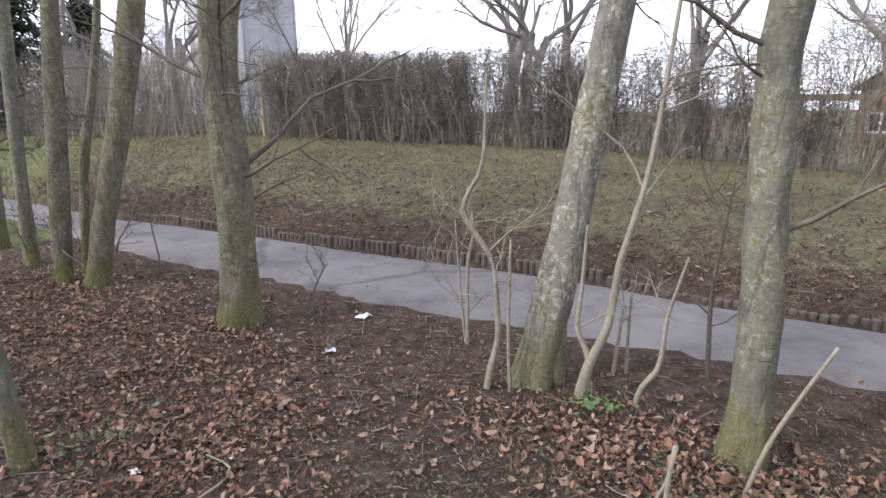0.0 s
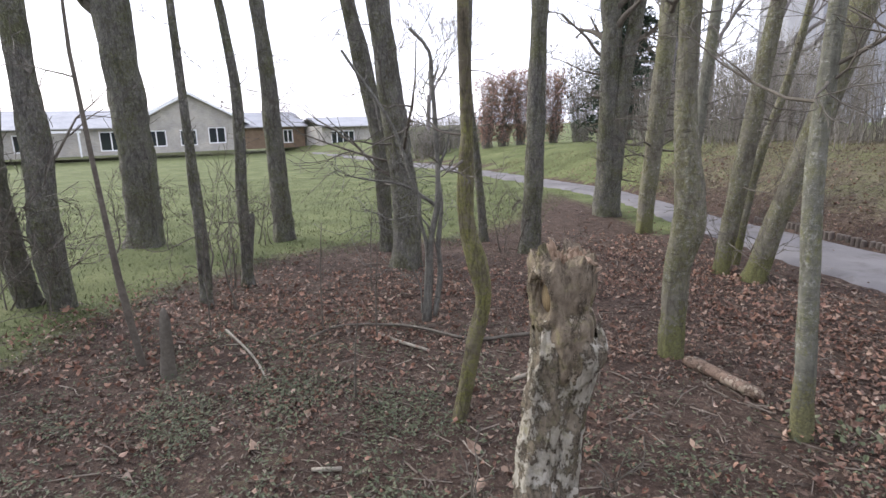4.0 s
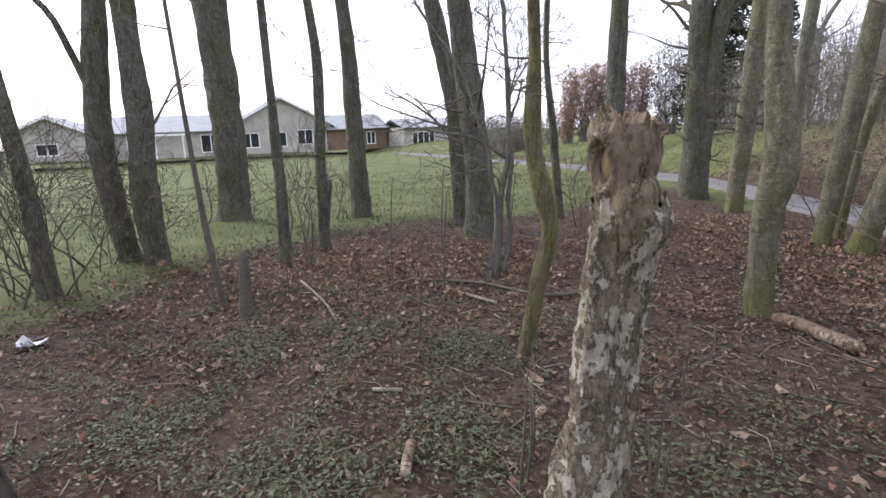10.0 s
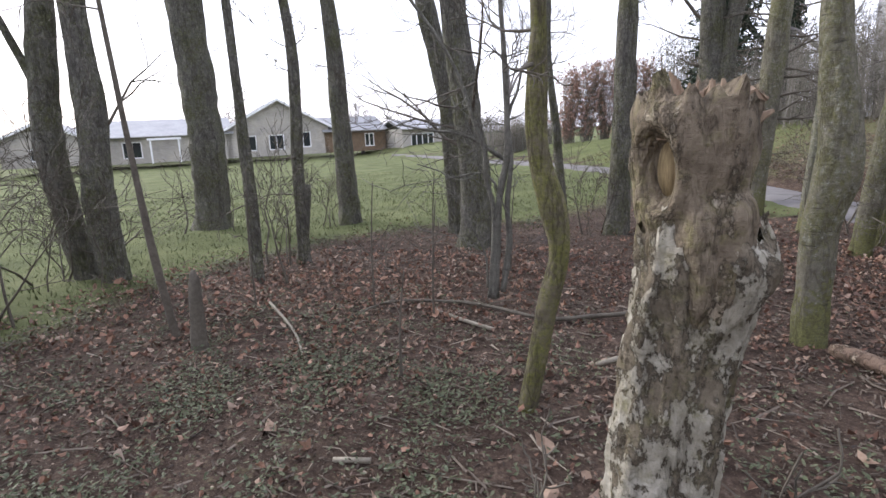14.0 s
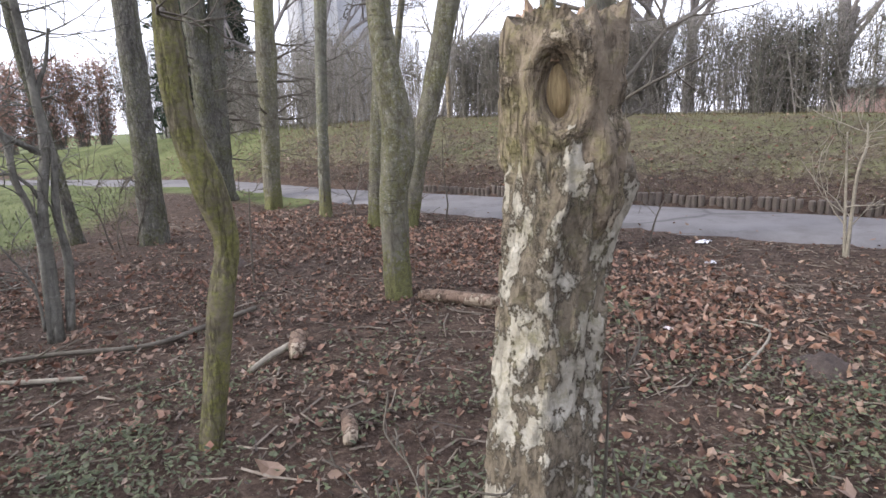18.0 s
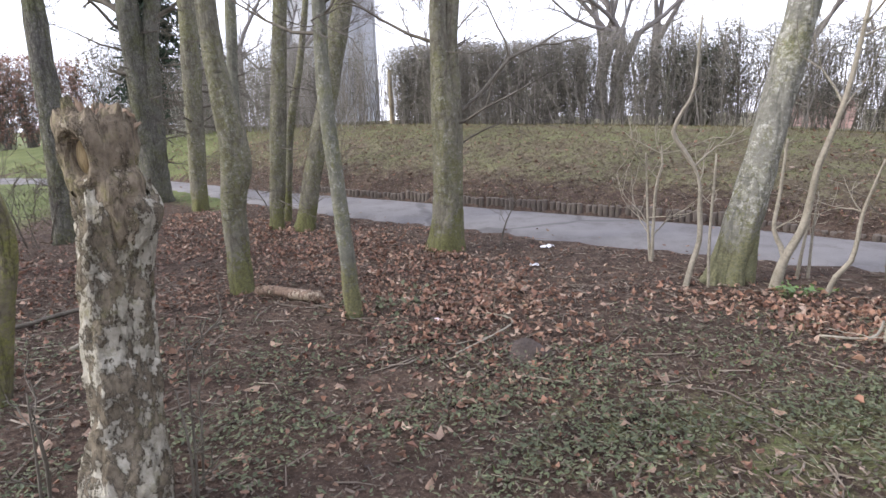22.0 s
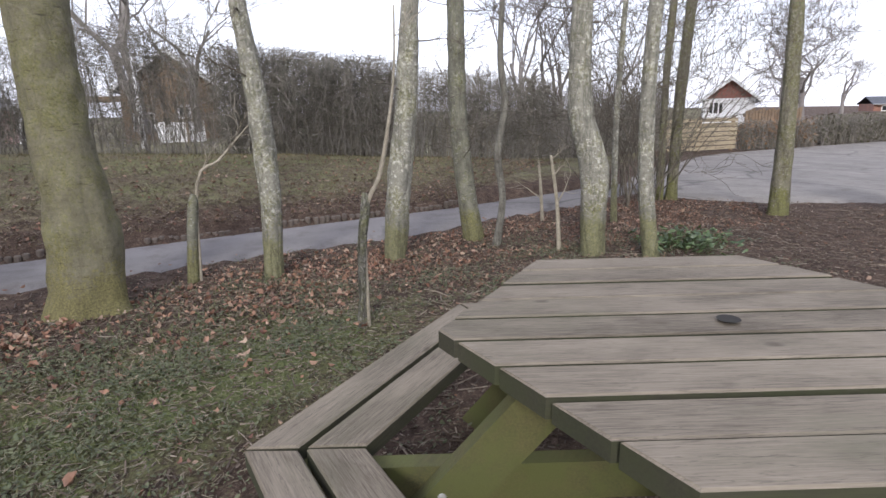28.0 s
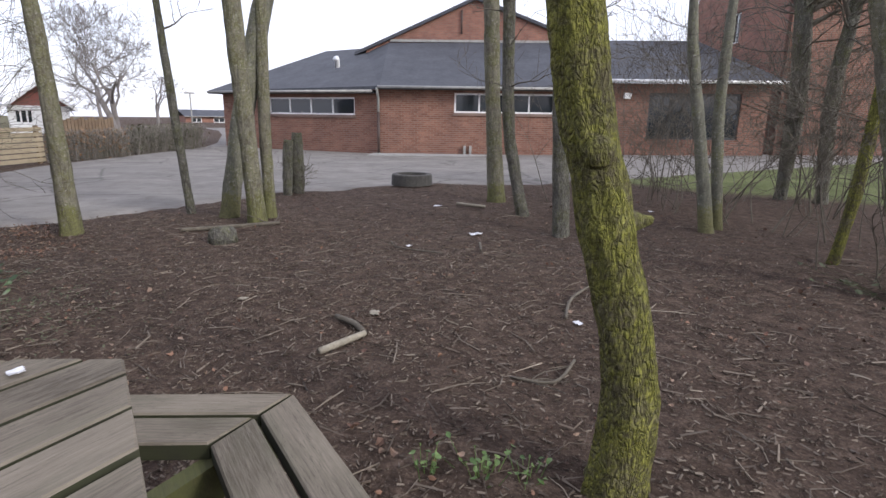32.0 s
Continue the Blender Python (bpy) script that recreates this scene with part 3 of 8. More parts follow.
MAT_STRAW = by_island("bank_grass_blades", [(0.12, 0.1, 0.05), (0.2, 0.165, 0.09), (0.09, 0.095, 0.035), (0.15, 0.13, 0.06), (0.27, 0.23, 0.14)], 0.8)
MAT_TABLETOP = old_planks("weathered_table_planks", (0.066, 0.054, 0.04), (0.228, 0.195, 0.152), (0.112, 0.103, 0.072))
MAT_TABLEFRAME = wood("mossy_timber_frame", (0.022, 0.021, 0.01), (0.105, 0.094, 0.032), (0.066, 0.074, 0.018), 0.47)
# algae green, darkened further to paint shade into the gaps between planks
MAT_TABLEEDGE = wood("algae_and_gap_shade", (0.012, 0.012, 0.007), (0.045, 0.042, 0.023), (0.03, 0.034, 0.012), 0.5)
MAT_EDGING = wood("edging_wood", (0.055, 0.043, 0.036), (0.145, 0.115, 0.096), (0.09, 0.085, 0.055), 0.56)
MAT_FENCE = wood("fence_boards", (0.2, 0.16, 0.1), (0.37, 0.31, 0.21))
MAT_BROWNFENCE = wood("brown_fence_boards", (0.12, 0.08, 0.05), (0.24, 0.17, 0.11))
MAT_REDBOARD = mottled("red_boards", (0.19, 0.065, 0.05), (0.28, 0.1, 0.08), 3, 0.7, 0.2)
MAT_BRICK = brick_material("red_brick", (0.18, 0.08, 0.054), (0.27, 0.132, 0.093), (0.245, 0.175, 0.145))
MAT_BRICK_DARK = brick_material("dark_red_brick", (0.25, 0.112, 0.08), (0.32, 0.15, 0.11), (0.22, 0.155, 0.13))
# brick paled to put the glare over the west houses into its colour
MAT_BRICK_YELLOW = brick_material("haze_paled_yellow_brick", (0.42, 0.395, 0.345), (0.5, 0.47, 0.42), (0.45, 0.43, 0.4))
MAT_ROOF = mottled("dark_roof_felt", (0.035, 0.037, 0.045), (0.075, 0.08, 0.095), 1.5, 0.8, 0.2, 0.01)
# roof grey lifted, a painted stand-in for the same veiling haze
MAT_ROOF_GREY = mottled("haze_paled_grey_roof", (0.24, 0.243, 0.255), (0.36, 0.365, 0.38), 1.0, 0.8, 0.2, 0.01)
MAT_WHITE = mottled("white_paint", (0.68, 0.68, 0.68), (0.82, 0.82, 0.82), 6, 0.5, 0.1, 0.001)
MAT_PIPE = mottled("brown_pipe_paint", (0.045, 0.03, 0.027), (0.09, 0.06, 0.05), 6, 0.5, 0.1)
# dark paint of frames and doors, also the painted darkness behind windows
MAT_DARK = mottled("dark_paint_and_room_dark", (0.018, 0.02, 0.022), (0.045, 0.047, 0.05), 5, 0.5, 0.1)
MAT_GLASS = glass("window_glass")
MAT_CONCRETE = mottled("concrete", (0.2, 0.2, 0.19), (0.38, 0.37, 0.35), 4, 0.9, 0.4)
MAT_TOWER = mottled("tower_concrete", (0.26, 0.26, 0.28), (0.38, 0.38, 0.4), 0.3, 0.9, 0.2)
MAT_PAPER = mottled("litter_paper", (0.55, 0.55, 0.58), (0.75, 0.75, 0.78), 20, 0.7, 0.2)
MAT_CONIFER = by_island("conifer_needles", [(0.018, 0.035, 0.02), (0.035, 0.06, 0.03), (0.025, 0.045, 0.025)], 0.8)
MAT_RAWWOOD = mottled("broken_wood", (0.15, 0.095, 0.06), (0.42, 0.31, 0.215), 20, 0.85, 0.6, 0.008, (1, 1, 0.25))
MAT_EARTH = mottled("loose_earth", (0.04, 0.03, 0.025), (0.12, 0.09, 0.075), 14, 0.95, 0.8, 0.02)

# ---- ground, path and road ----


def graded(lo, hi, fine_lo, fine_hi, step, grow=1.22):
    out = list(np.arange(fine_lo, fine_hi + step / 2, step))
    s, x = step, fine_lo
    left = []
    while x > lo:
        s *= grow
        x -= s
        left.append(max(x, lo))
    s, x = step, fine_hi
    while x < hi:
        s *= grow
        x += s
        out.append(min(x, hi))
    return np.array(left[::-1] + out)


def grass_mask(x, y):
    lawn = np.clip((lawn_edge(y) - x) / 1.2 + 0.5, 0, 1) * (y < near_y(x))
    verge = np.clip(1 - np.abs(y - near_y(x) + 0.2) / 1.0, 0, 1) * (x < -4.5) * 0.9
    mid = 0.5 * np.exp(-(((x - 1.6) / 1.7) ** 2 + ((y - 0.8) / 0.8) ** 2)) + 0.32 * np.exp(-(((x + 2.7) / 1.5) ** 2 + ((y + 0.1) / 0.9) ** 2)) + 0.3 * np.exp(-(((x + 0.3) / 1.0) ** 2 + ((y - 1.0) / 0.5) ** 2)) + 0.4 * np.exp(-(((x - 2.4) / 1.7) ** 2 + ((y - 0.05) / 0.6) ** 2))
    green_bank = np.maximum(np.clip((-x - 4.0) / 5, 0, 1) * 0.85, 0.42 * np.exp(-(((y - far_y(x) - 2.4) / 1.1) ** 2))) * (y > far_y(x))
    south = 0.75 * np.clip((-y - 10.5 + (x - 6) * 0.4) / 1.5, 0, 1) * (x < 10.5)
    return np.clip(np.maximum.reduce([lawn, verge, mid, green_bank, south]), 0, 1)


def bank_mask(x, y):
    return np.clip((y - far_y(x)) * 0.75, 0, 0.95)


def build_ground():
    xs, ys = graded(-400, 400, -8.5, 11.5, 0.16), graded(-400, 400, -9.0, 11.0, 0.16)
    X, Y = np.meshgrid(xs, ys)
    Z = height(X, Y)
    far = np.hypot(X, Y)
    Z = Z - np.clip((far - 60) / 340, 0, 1) * 2.0
    m = Mesh()
    nx = len(xs)
    m.add(np.stack([X, Y, Z], -1).reshape(-1, 3), [(i * nx + j, i * nx + j + 1, (i + 1) * nx + j + 1, (i + 1) * nx + j) for i in range(len(ys) - 1) for j in range(nx - 1)])
    ob = part("ground", m, MAT_GROUND, smooth=True)
    for name, values in (("grass", grass_mask(X, Y)), ("bank", bank_mask(X, Y))):
        at = ob.data.attributes.new(name, "FLOAT", "POINT")
        at.data.foreach_set("value", values.ravel())
    tagged(ob, "bare brown woodland soil with lawn and a grassy bank", "ground", kind="structure")


def strip(name, rows, material, label, category, z=0.0, sunk=False):
    """A sheet between two edges, rows of ((x, y), (x, y)), laid on the ground."""
    m = Mesh()
    v = []
    for (ax, ay), (bx, by) in rows:
        for k in range(7):
            t = k / 6
            x, y = ax + (bx - ax) * t, ay + (by - ay) * t
            v.append((x, y, z + 0.015 * math.sin(math.pi * t) - (0.07 if k == 0 and sunk else 0.0)))
    n = len(rows)
    m.add(v, [(i * 7 + k, i * 7 + k + 1, (i + 1) * 7 + k + 1, (i + 1) * 7 + k) for i in range(n - 1) for k in range(6)])
    ob = part(name, m, material, smooth=True)
    return tagged(ob, label, category, kind="structure")


build_ground()
rng = np.random.default_rng(4)
rows = []
for x in np.concatenate([np.arange(-44, -8, 1.0), np.arange(-8, 9.3, 0.2)]):
    j = rng.normal(0, 0.014, 2)
    z = -0.024 * min(max(-x - 7.5, 0), 38)
    # the path runs askew, so its edges are joined across its own width
    rows.append(((x, near_y(x) + j[0] - 0.06), (x + 0.45, far_y(x + 0.45) - 0.02 + j[1] * 0.4)))
path = strip("path", rows, MAT_PATH, "worn grey asphalt footpath with cracks", "path", 0.0, True)
for v in path.data.vertices:
    v.co.z += float(height(v.co.x, (near_y(v.co.x) + far_y(v.co.x)) / 2)) + 0.036

ROAD_NORTH = [(8.8, 0.4), (10.5, 0.5), (12, 0.2), (13.5, -0.05), (16, -0.35), (18, -0.9), (19.8, -1.8), (21.3, -2.9), (23, -4.05), (24.8, -5.3), (26.5, -6.3), (29.5, -7.3), (40, -9.5), (62, -13)]
m = Mesh()
ys = np.arange(-60, 0.86, 0.2)
v = []
for y in ys:
    x0 = float(road_edge(y)) + rng.normal(0, 0.05)
    x1 = 62.0 if y < -11 else max(float(np.interp(-y, [-q[1] for q in ROAD_NORTH[2:]], [q[0] for q in ROAD_NORTH[2:]])), x0 + 0.3)
    for k in range(14):
        x = x0 + (x1 - x0) * (k / 13) ** 1.6
        v.append((x, y, -0.005 - 0.2 * min(max((x - 8.5) / 11, 0), 1) - (0.08 if k == 0 else 0.0)))
m.add(v, [(i * 14 + k, i * 14 + k + 1, (i + 1) * 14 + k + 1, (i + 1) * 14 + k) for i in range(len(ys) - 1) for k in range(13)])
tagged(part("road", m, MAT_ROAD, smooth=True), "pale worn asphalt yard and road", "road", kind="structure")

# ---- trees ----
STEMS = {
    "C": [(-1.457, 3.54, -0.05, 0.112), (-1.403, 3.564, 0.615, 0.108), (-1.412, 3.56, 1.129, 0.102), (-1.448, 3.544, 1.666, 0.065), (-1.424, 3.555, 2.134, 0.065)],
    "C2": [(-1.379, 3.574, -0.05, 0.093), (-1.379, 3.574, 0.613, 0.093), (-1.349, 3.587, 1.051, 0.073), (-1.359, 3.583, 1.66, 0.054), (-1.315, 3.602, 2.129, 0.061)],
    "birch": [(0.467, 2.802, -0.05, 0.112), (0.569, 2.782, 0.482, 0.101), (0.654, 2.766, 0.993, 0.09), (0.764, 2.745, 1.726, 0.083)],
    "E": [(1.282, 2.103, -0.05, 0.086), (1.28, 2.104, 0.499, 0.079), (1.245, 2.122, 1.15, 0.074), (1.223, 2.133, 1.642, 0.07)],
    "A": [(-1.726, 1.959, -0.05, 0.043), (-1.755, 1.95, 0.576, 0.041), (-1.793, 1.939, 1.174, 0.037), (-1.792, 1.939, 1.623, 0.033), (-1.781, 1.942, 2.003, 0.032)],
    "B": [(-2.608, 2.378, -0.05, 0.071), (-2.606, 2.379, 0.545, 0.075), (-2.567, 2.4, 0.888, 0.09), (-2.616, 2.374, 1.474, 0.062), (-2.63, 2.366, 2.13, 0.056)],
    "J1": [(-3.321, 4.461, -0.05, 0.071), (-3.234, 4.506, 0.938, 0.079), (-3.105, 4.572, 2.319, 0.062)],
    "J2": [(-3.38, 4.865, -0.05, 0.04), (-3.286, 4.911, 0.914, 0.042), (-3.145, 4.98, 1.607, 0.036)],
    "J3": [(-3.024, 4.442, -0.05, 0.097), (-2.88, 4.508, 0.639, 0.088), (-2.685, 4.597, 1.434, 0.093), (-2.518, 4.673, 2.255, 0.104)],
    "L": [(-4.019, 5.016, -0.05, 0.066), (-3.97, 5.037, 1.025, 0.056), (-3.897, 5.069, 2.15, 0.061)],
    "I": [(-6.071, 6.419, -0.05, 0.166), (-6.053, 6.43, 1.113, 0.152), (-6.06, 6.425, 2.659, 0.145)],
    "I2": [(-6.003, 6.463, -0.05, 0.155), (-6.003, 6.463, 0.03, 0.155), (-5.905, 6.526, 1.866, 0.114), (-5.805, 6.591, 2.64, 0.107)],
    "D": [(-5.148, 3.79, -0.05, 0.109), (-5.11, 3.826, 0.873, 0.106), (-5.087, 3.848, 2.642, 0.087)],
    "M": [(-5.978, 3.873, -0.05, 0.057), (-6.034, 3.816, 0.955, 0.046), (-6.096, 3.753, 1.799, 0.034), (-6.095, 3.754, 2.368, 0.034)],
    "K": [(-4.956, 5.74, -0.05, 0.098), (-4.896, 5.773, 1.057, 0.111), (-4.828, 5.809, 2.383, 0.111)],
    "G": [(-5.511, 2.373, -0.05, 0.14), (-5.503, 2.386, 0.706, 0.135), (-5.561, 2.297, 1.787, 0.12), (-5.597, 2.243, 2.339, 0.112)],
    "G2": [(-6.347, 2.677, -0.05, 0.073), (-6.367, 2.644, 1.265, 0.093), (-6.45, 2.509, 2.208, 0.098), (-6.488, 2.448, 2.531, 0.086)],
    "thin": [(-2.865, 0.874, -0.05, 0.032), (-2.804, 0.932, 0.414, 0.039), (-2.769, 0.966, 0.633, 0.036), (-2.788, 0.948, 0.801, 0.047), (-2.821, 0.916, 0.998, 0.037), (-2.824, 0.913, 1.218, 0.038), (-2.818, 0.919, 1.394, 0.027)],
    "F": [(-7.857, 2.048, -0.05, 0.139), (-7.863, 2.033, 0.758, 0.123), (-7.87, 2.015, 2.06, 0.1), (-7.887, 1.971, 2.8, 0.086)],
    "cut": [(-5.961, 0.911, -0.05, 0.048), (-5.955, 0.929, 0.792, 0.051), (-5.943, 0.968, 1.661, 0.046), (-5.958, 0.92, 2.344, 0.036)],
    "S1": [(-5.616, 0.444, -0.05, 0.048), (-5.612, 0.459, 0.708, 0.047), (-5.614, 0.451, 1.548, 0.033), (-5.616, 0.443, 2.262, 0.03)],
    "H": [(-8.745, 0.56, -0.05, 0.209), (-8.738, 0.604, 1.082, 0.206), (-8.744, 0.564, 2.216, 0.205), (-8.747, 0.55, 2.992, 0.207)],
    "TW1": [(-6.669, -0.709, -0.05, 0.093), (-6.669, -0.806, 0.945, 0.112), (-6.669, -0.756, 1.741, 0.106), (-6.668, -0.652, 2.553, 0.089)],
    "TW2": [(-6.362, -0.51, -0.05, 0.093), (-6.363, -0.526, 0.666, 0.12), (-6.362, -0.487, 1.429, 0.105), (-6.362, -0.498, 2.47, 0.095)],
    "LN": [(-5.67, -1.261, -0.05, 0.079), (-5.668, -1.274, 0.737, 0.061), (-5.662, -1.332, 1.486, 0.055), (-5.653, -1.409, 2.355, 0.04)],
    "sap": [(-4.637, -0.207, -0.05, 0.019), (-4.644, -0.26, 0.45, 0.022), (-4.649, -0.296, 1.036, 0.015), (-4.654, -0.333, 1.868, 0.011)],
    "post": [(-4.392, -0.121, -0.05, 0.039), (-4.39, -0.106, 0.183, 0.043), (-4.388, -0.095, 0.398, 0.028)],
    "big": [(2.207, 1.931, -0.05, 0.2), (2.248, 1.908, 0.513, 0.199), (2.22, 1.924, 1.079, 0.163), (2.212, 1.928, 1.827, 0.158)],
    "ta": [(3.213, 1.334, -0.05, 0.07), (3.23, 1.317, 0.546, 0.071), (3.22, 1.327, 1.054, 0.077), (3.202, 1.345, 1.44, 0.065), (3.171, 1.378, 1.832, 0.053)],
    "tb": [(4.055, 0.83, -0.05, 0.079), (4.082, 0.785, 0.53, 0.098), (4.124, 0.716, 1.201, 0.083), (4.15, 0.671, 1.914, 0.067)],
    "tc": [(5.009, 0.554, -0.05, 0.091), (4.97, 0.647, 0.618, 0.084), (4.95, 0.695, 1.331, 0.078), (4.945, 0.705, 2.055, 0.073)],
    "td2": [(4.875, 0.286, -0.05, 0.034), (4.9, 0.23, 0.4, 0.03), (4.875, 0.27, 0.8, 0.031), (4.905, 0.22, 1.2, 0.03), (4.885, 0.255, 1.6, 0.026), (4.89, 0.245, 2.034, 0.022)],
    "tg": [(4.892, -0.581, -0.05, 0.089), (4.887, -0.562, 0.71, 0.115), (4.859, -0.445, 1.189, 0.096), (4.854, -0.424, 1.981, 0.078)],
    "tg2": [(6.336, -0.436, -0.05, 0.034), (6.33, -0.408, 1.085, 0.029), (6.335, -0.432, 2.237, 0.026)],
    "td": [(4.948, -1.041, -0.05, 0.063), (4.936, -0.956, 0.689, 0.061), (4.933, -0.933, 1.551, 0.052), (4.936, -0.957, 1.989, 0.052)],
    "th1": [(7.981, -0.79, -0.05, 0.066), (7.982, -0.803, 1.449, 0.065), (7.988, -0.853, 2.533, 0.057)],
    "th2": [(7.874, -0.671, -0.05, 0.042), (7.87, -0.638, 1.437, 0.043), (7.873, -0.659, 2.51, 0.043)],
    "te": [(7.445, -1.966, -0.05, 0.101), (7.447, -1.938, 1.177, 0.08), (7.449, -1.876, 2.477, 0.066)],
    "tf": [(8.001, -3.155, -0.05, 0.048), (8.013, -3.061, 1.222, 0.048), (8.023, -2.98, 2.566, 0.034)],
    "N1": [(7.095, -3.699, -0.05, 0.098), (7.105, -3.657, 0.876, 0.09), (7.12, -3.593, 2.103, 0.095), (7.125, -3.572, 2.497, 0.095)],
    "N2": [(7.633, -3.499, -0.05, 0.11), (7.611, -3.614, 0.632, 0.104), (7.568, -3.837, 1.676, 0.123), (7.524, -4.065, 2.591, 0.102)],
    "N3": [(7.453, -3.934, -0.05, 0.069), (7.455, -3.928, 0.853, 0.068), (7.45, -3.945, 1.879, 0.067)],
    "st1": [(9.231, -4.678, -0.05, 0.05), (9.229, -4.684, 0.387, 0.061), (9.22, -4.715, 0.824, 0.052)],
    "st2": [(9.341, -4.877, -0.05, 0.073), (9.344, -4.866, 0.375, 0.089), (9.338, -4.885, 0.925, 0.062)],
    "O": [(7.332, -7.192, -0.05, 0.13), (7.386, -7.122, 1.163, 0.108), (7.434, -7.058, 2.727, 0.107)],
    "P": [(6.176, -6.742, -0.05, 0.072), (6.279, -6.621, 0.643, 0.073), (6.332, -6.558, 1.172, 0.072), (6.36, -6.524, 2.509, 0.072)],
    "Q": [(5.113, -6.37, -0.05, 0.085), (5.167, -6.315, 1.196, 0.084), (5.206, -6.274, 2.327, 0.078)],
    "moss": [(1.925, -3.575, -0.05, 0.092), (1.9, -3.595, 0.282, 0.086), (1.925, -3.574, 0.547, 0.082), (1.99, -3.524, 0.881, 0.085), (2.049, -3.478, 1.196, 0.084), (2.093, -3.443, 1.515, 0.08)],
    "R1": [(4.391, -7.838, -0.05, 0.079), (4.543, -7.742, 0.986, 0.062), (4.684, -7.654, 1.899, 0.056), (4.729, -7.626, 2.528, 0.044)],
    "R2": [(4.471, -8.146, -0.05, 0.06), (4.581, -8.079, 1.312, 0.059), (4.575, -8.082, 2.613, 0.046)],
    "U": [(2.214, -6.954, -0.05, 0.142), (2.353, -6.915, 0.539, 0.118), (2.566, -6.855, 1.387, 0.083), (2.768, -6.798, 2.263, 0.082)],
    "V": [(3.015, -7.507, -0.05, 0.041), (2.941, -7.537, 0.634, 0.049), (2.906, -7.551, 1.408, 0.048), (2.863, -7.568, 2.44, 0.041)],
    "X": [(5.431, -11.291, -0.05, 0.08), (5.41, -11.302, 1.468, 0.125), (5.491, -11.261, 2.771, 0.115)],
    "Y": [(4.861, -11.339, -0.05, 0.079), (4.94, -11.304, 1.508, 0.104), (4.851, -11.343, 2.792, 0.084)],
}


def tree(name, keys, material, label, top, seed, near=False, limbs=9, low=(), twig=None, group="trees of the grove", flare=0.35, reach=1.3, relief=0.02):
    """A leafless tree: a trunk for each stem, grown on to its top, and a crown of bare limbs."""
    rng = np.random.default_rng(seed)
    base = STEMS[keys[0]][0]
    foot = gz(base[0], base[1])
    ob = empty(name, (base[0], base[1], foot), label, "tree", group)
    crown = Mesh()
    for n, key in enumerate(keys):
        pts = [list(p) for p in STEMS[key]]
        pts[0][2] = foot - (0.3 if key == "edge" else 0.06)
        if key.endswith("_foot"):
            m = Mesh()
            tube(m, smooth_line(pts, 0.03), 24, 0.1, 0.2, seed + n, lumps=0.12, ridged=relief)
            part("root_stem", local(ob, m), material, ob, smooth=True)
            continue
        a, b = np.array(pts[-2]), np.array(pts[-1])
        d = (b - a)[:3] / np.linalg.norm((b - a)[:3])
        r, q = min(b[3], a[3]), b[:3].copy()
        end = top * (1 - 0.12 * n)
        steps = 6
        up = max(end - b[2], 0.5)
        for i in range(1, steps + 1):
            d = d * 0.8 + np.array((0, 0, 0.2)) + rng.normal(0, 0.05, 3)
            d /= np.linalg.norm(d)
            q = q + d * up / steps
            pts.append([*q, max(r * (1 - 0.85 * i / steps), 0.008)])
        k = len(STEMS[key])
        line = np.concatenate([smooth_line(pts[:k], 0.028 if near else 0.09)[:-1], smooth_line(pts[k - 1 :], 0.25)])
        m = Mesh()
        tube(m, line, 34 if near else 16, 0.1, flare, seed + n, lumps=0.12, ridged=relief if near else relief * 0.7)
        part("trunk", local(ob, m), material[n] if isinstance(material, list) else material, ob, smooth=True)
        if top > 3:
            for i in range(limbs):
                k = rng.uniform(0.3, 0.97)
                at = line[int(k * (len(line) - 1))]
                if at[2] < min(2.4, top * 0.45):
                    continue
                ang = rng.uniform(0, 6.28)
                branch(crown, rng, at[:3], (math.cos(ang), math.sin(ang), rng.uniform(0.3, 1.1)), rng.uniform(0.5, 1.0) * reach * (1.25 - k), max(at[3] * 0.45, 0.006), 2, 0, 5, 2)
        for zz, ang, up_, length, r_ in low:
            if n:
                break
            at = line[int(np.argmin(abs(line[:, 2] - zz)))]
            branch(crown, rng, at[:3], (math.cos(radians(ang)), math.sin(radians(ang)), up_), length, r_, 2, 0.02, 5, 1)
    if crown.n:
        part("crown", local(ob, crown), twig or MAT_TWIG, ob, "bare twigs and limbs", smooth=True)
    return ob


def tub(z, n, seed, r0=0.012, length=0.35):
    """Short side shoots at random round a trunk between two heights."""
    rng = np.random.default_rng(seed)
    return [(rng.uniform(*z), rng.uniform(0, 360), rng.uniform(-0.1, 0.5), rng.uniform(0.5, 1.3) * length, r0 * rng.uniform(0.4, 0.8)) for _ in range(n)]


tree("tree", ["C", "C2"], MAT_BEECH, "double-stemmed tree with green smooth bark beside the path", 7.5, 1, True, 12, [(1.02, 14, 0.75, 1.9, 0.02), (0.98, -20, 0.3, 0.9, 0.014), (0.85, 20, 0.05, 0.6, 0.01), (1.6, 160, 0.5, 1.4, 0.016), (1.9, 10, 0.5, 1.2, 0.016)] + tub((0.5, 2.5), 8, 1))
STEMS["birch_foot"] = [(0.59, 2.78, -0.05, 0.06), (0.6, 2.77, 0.25, 0.052), (0.6, 2.76, 0.55, 0.05), (0.585, 2.755, 0.8, 0.035)]
tree("tree", ["birch", "birch_foot"], MAT_BIRCH, "pale grey leaning tree trunk with knots", 7, 2, True, 10, tub((1.5, 2.5), 3, 2))
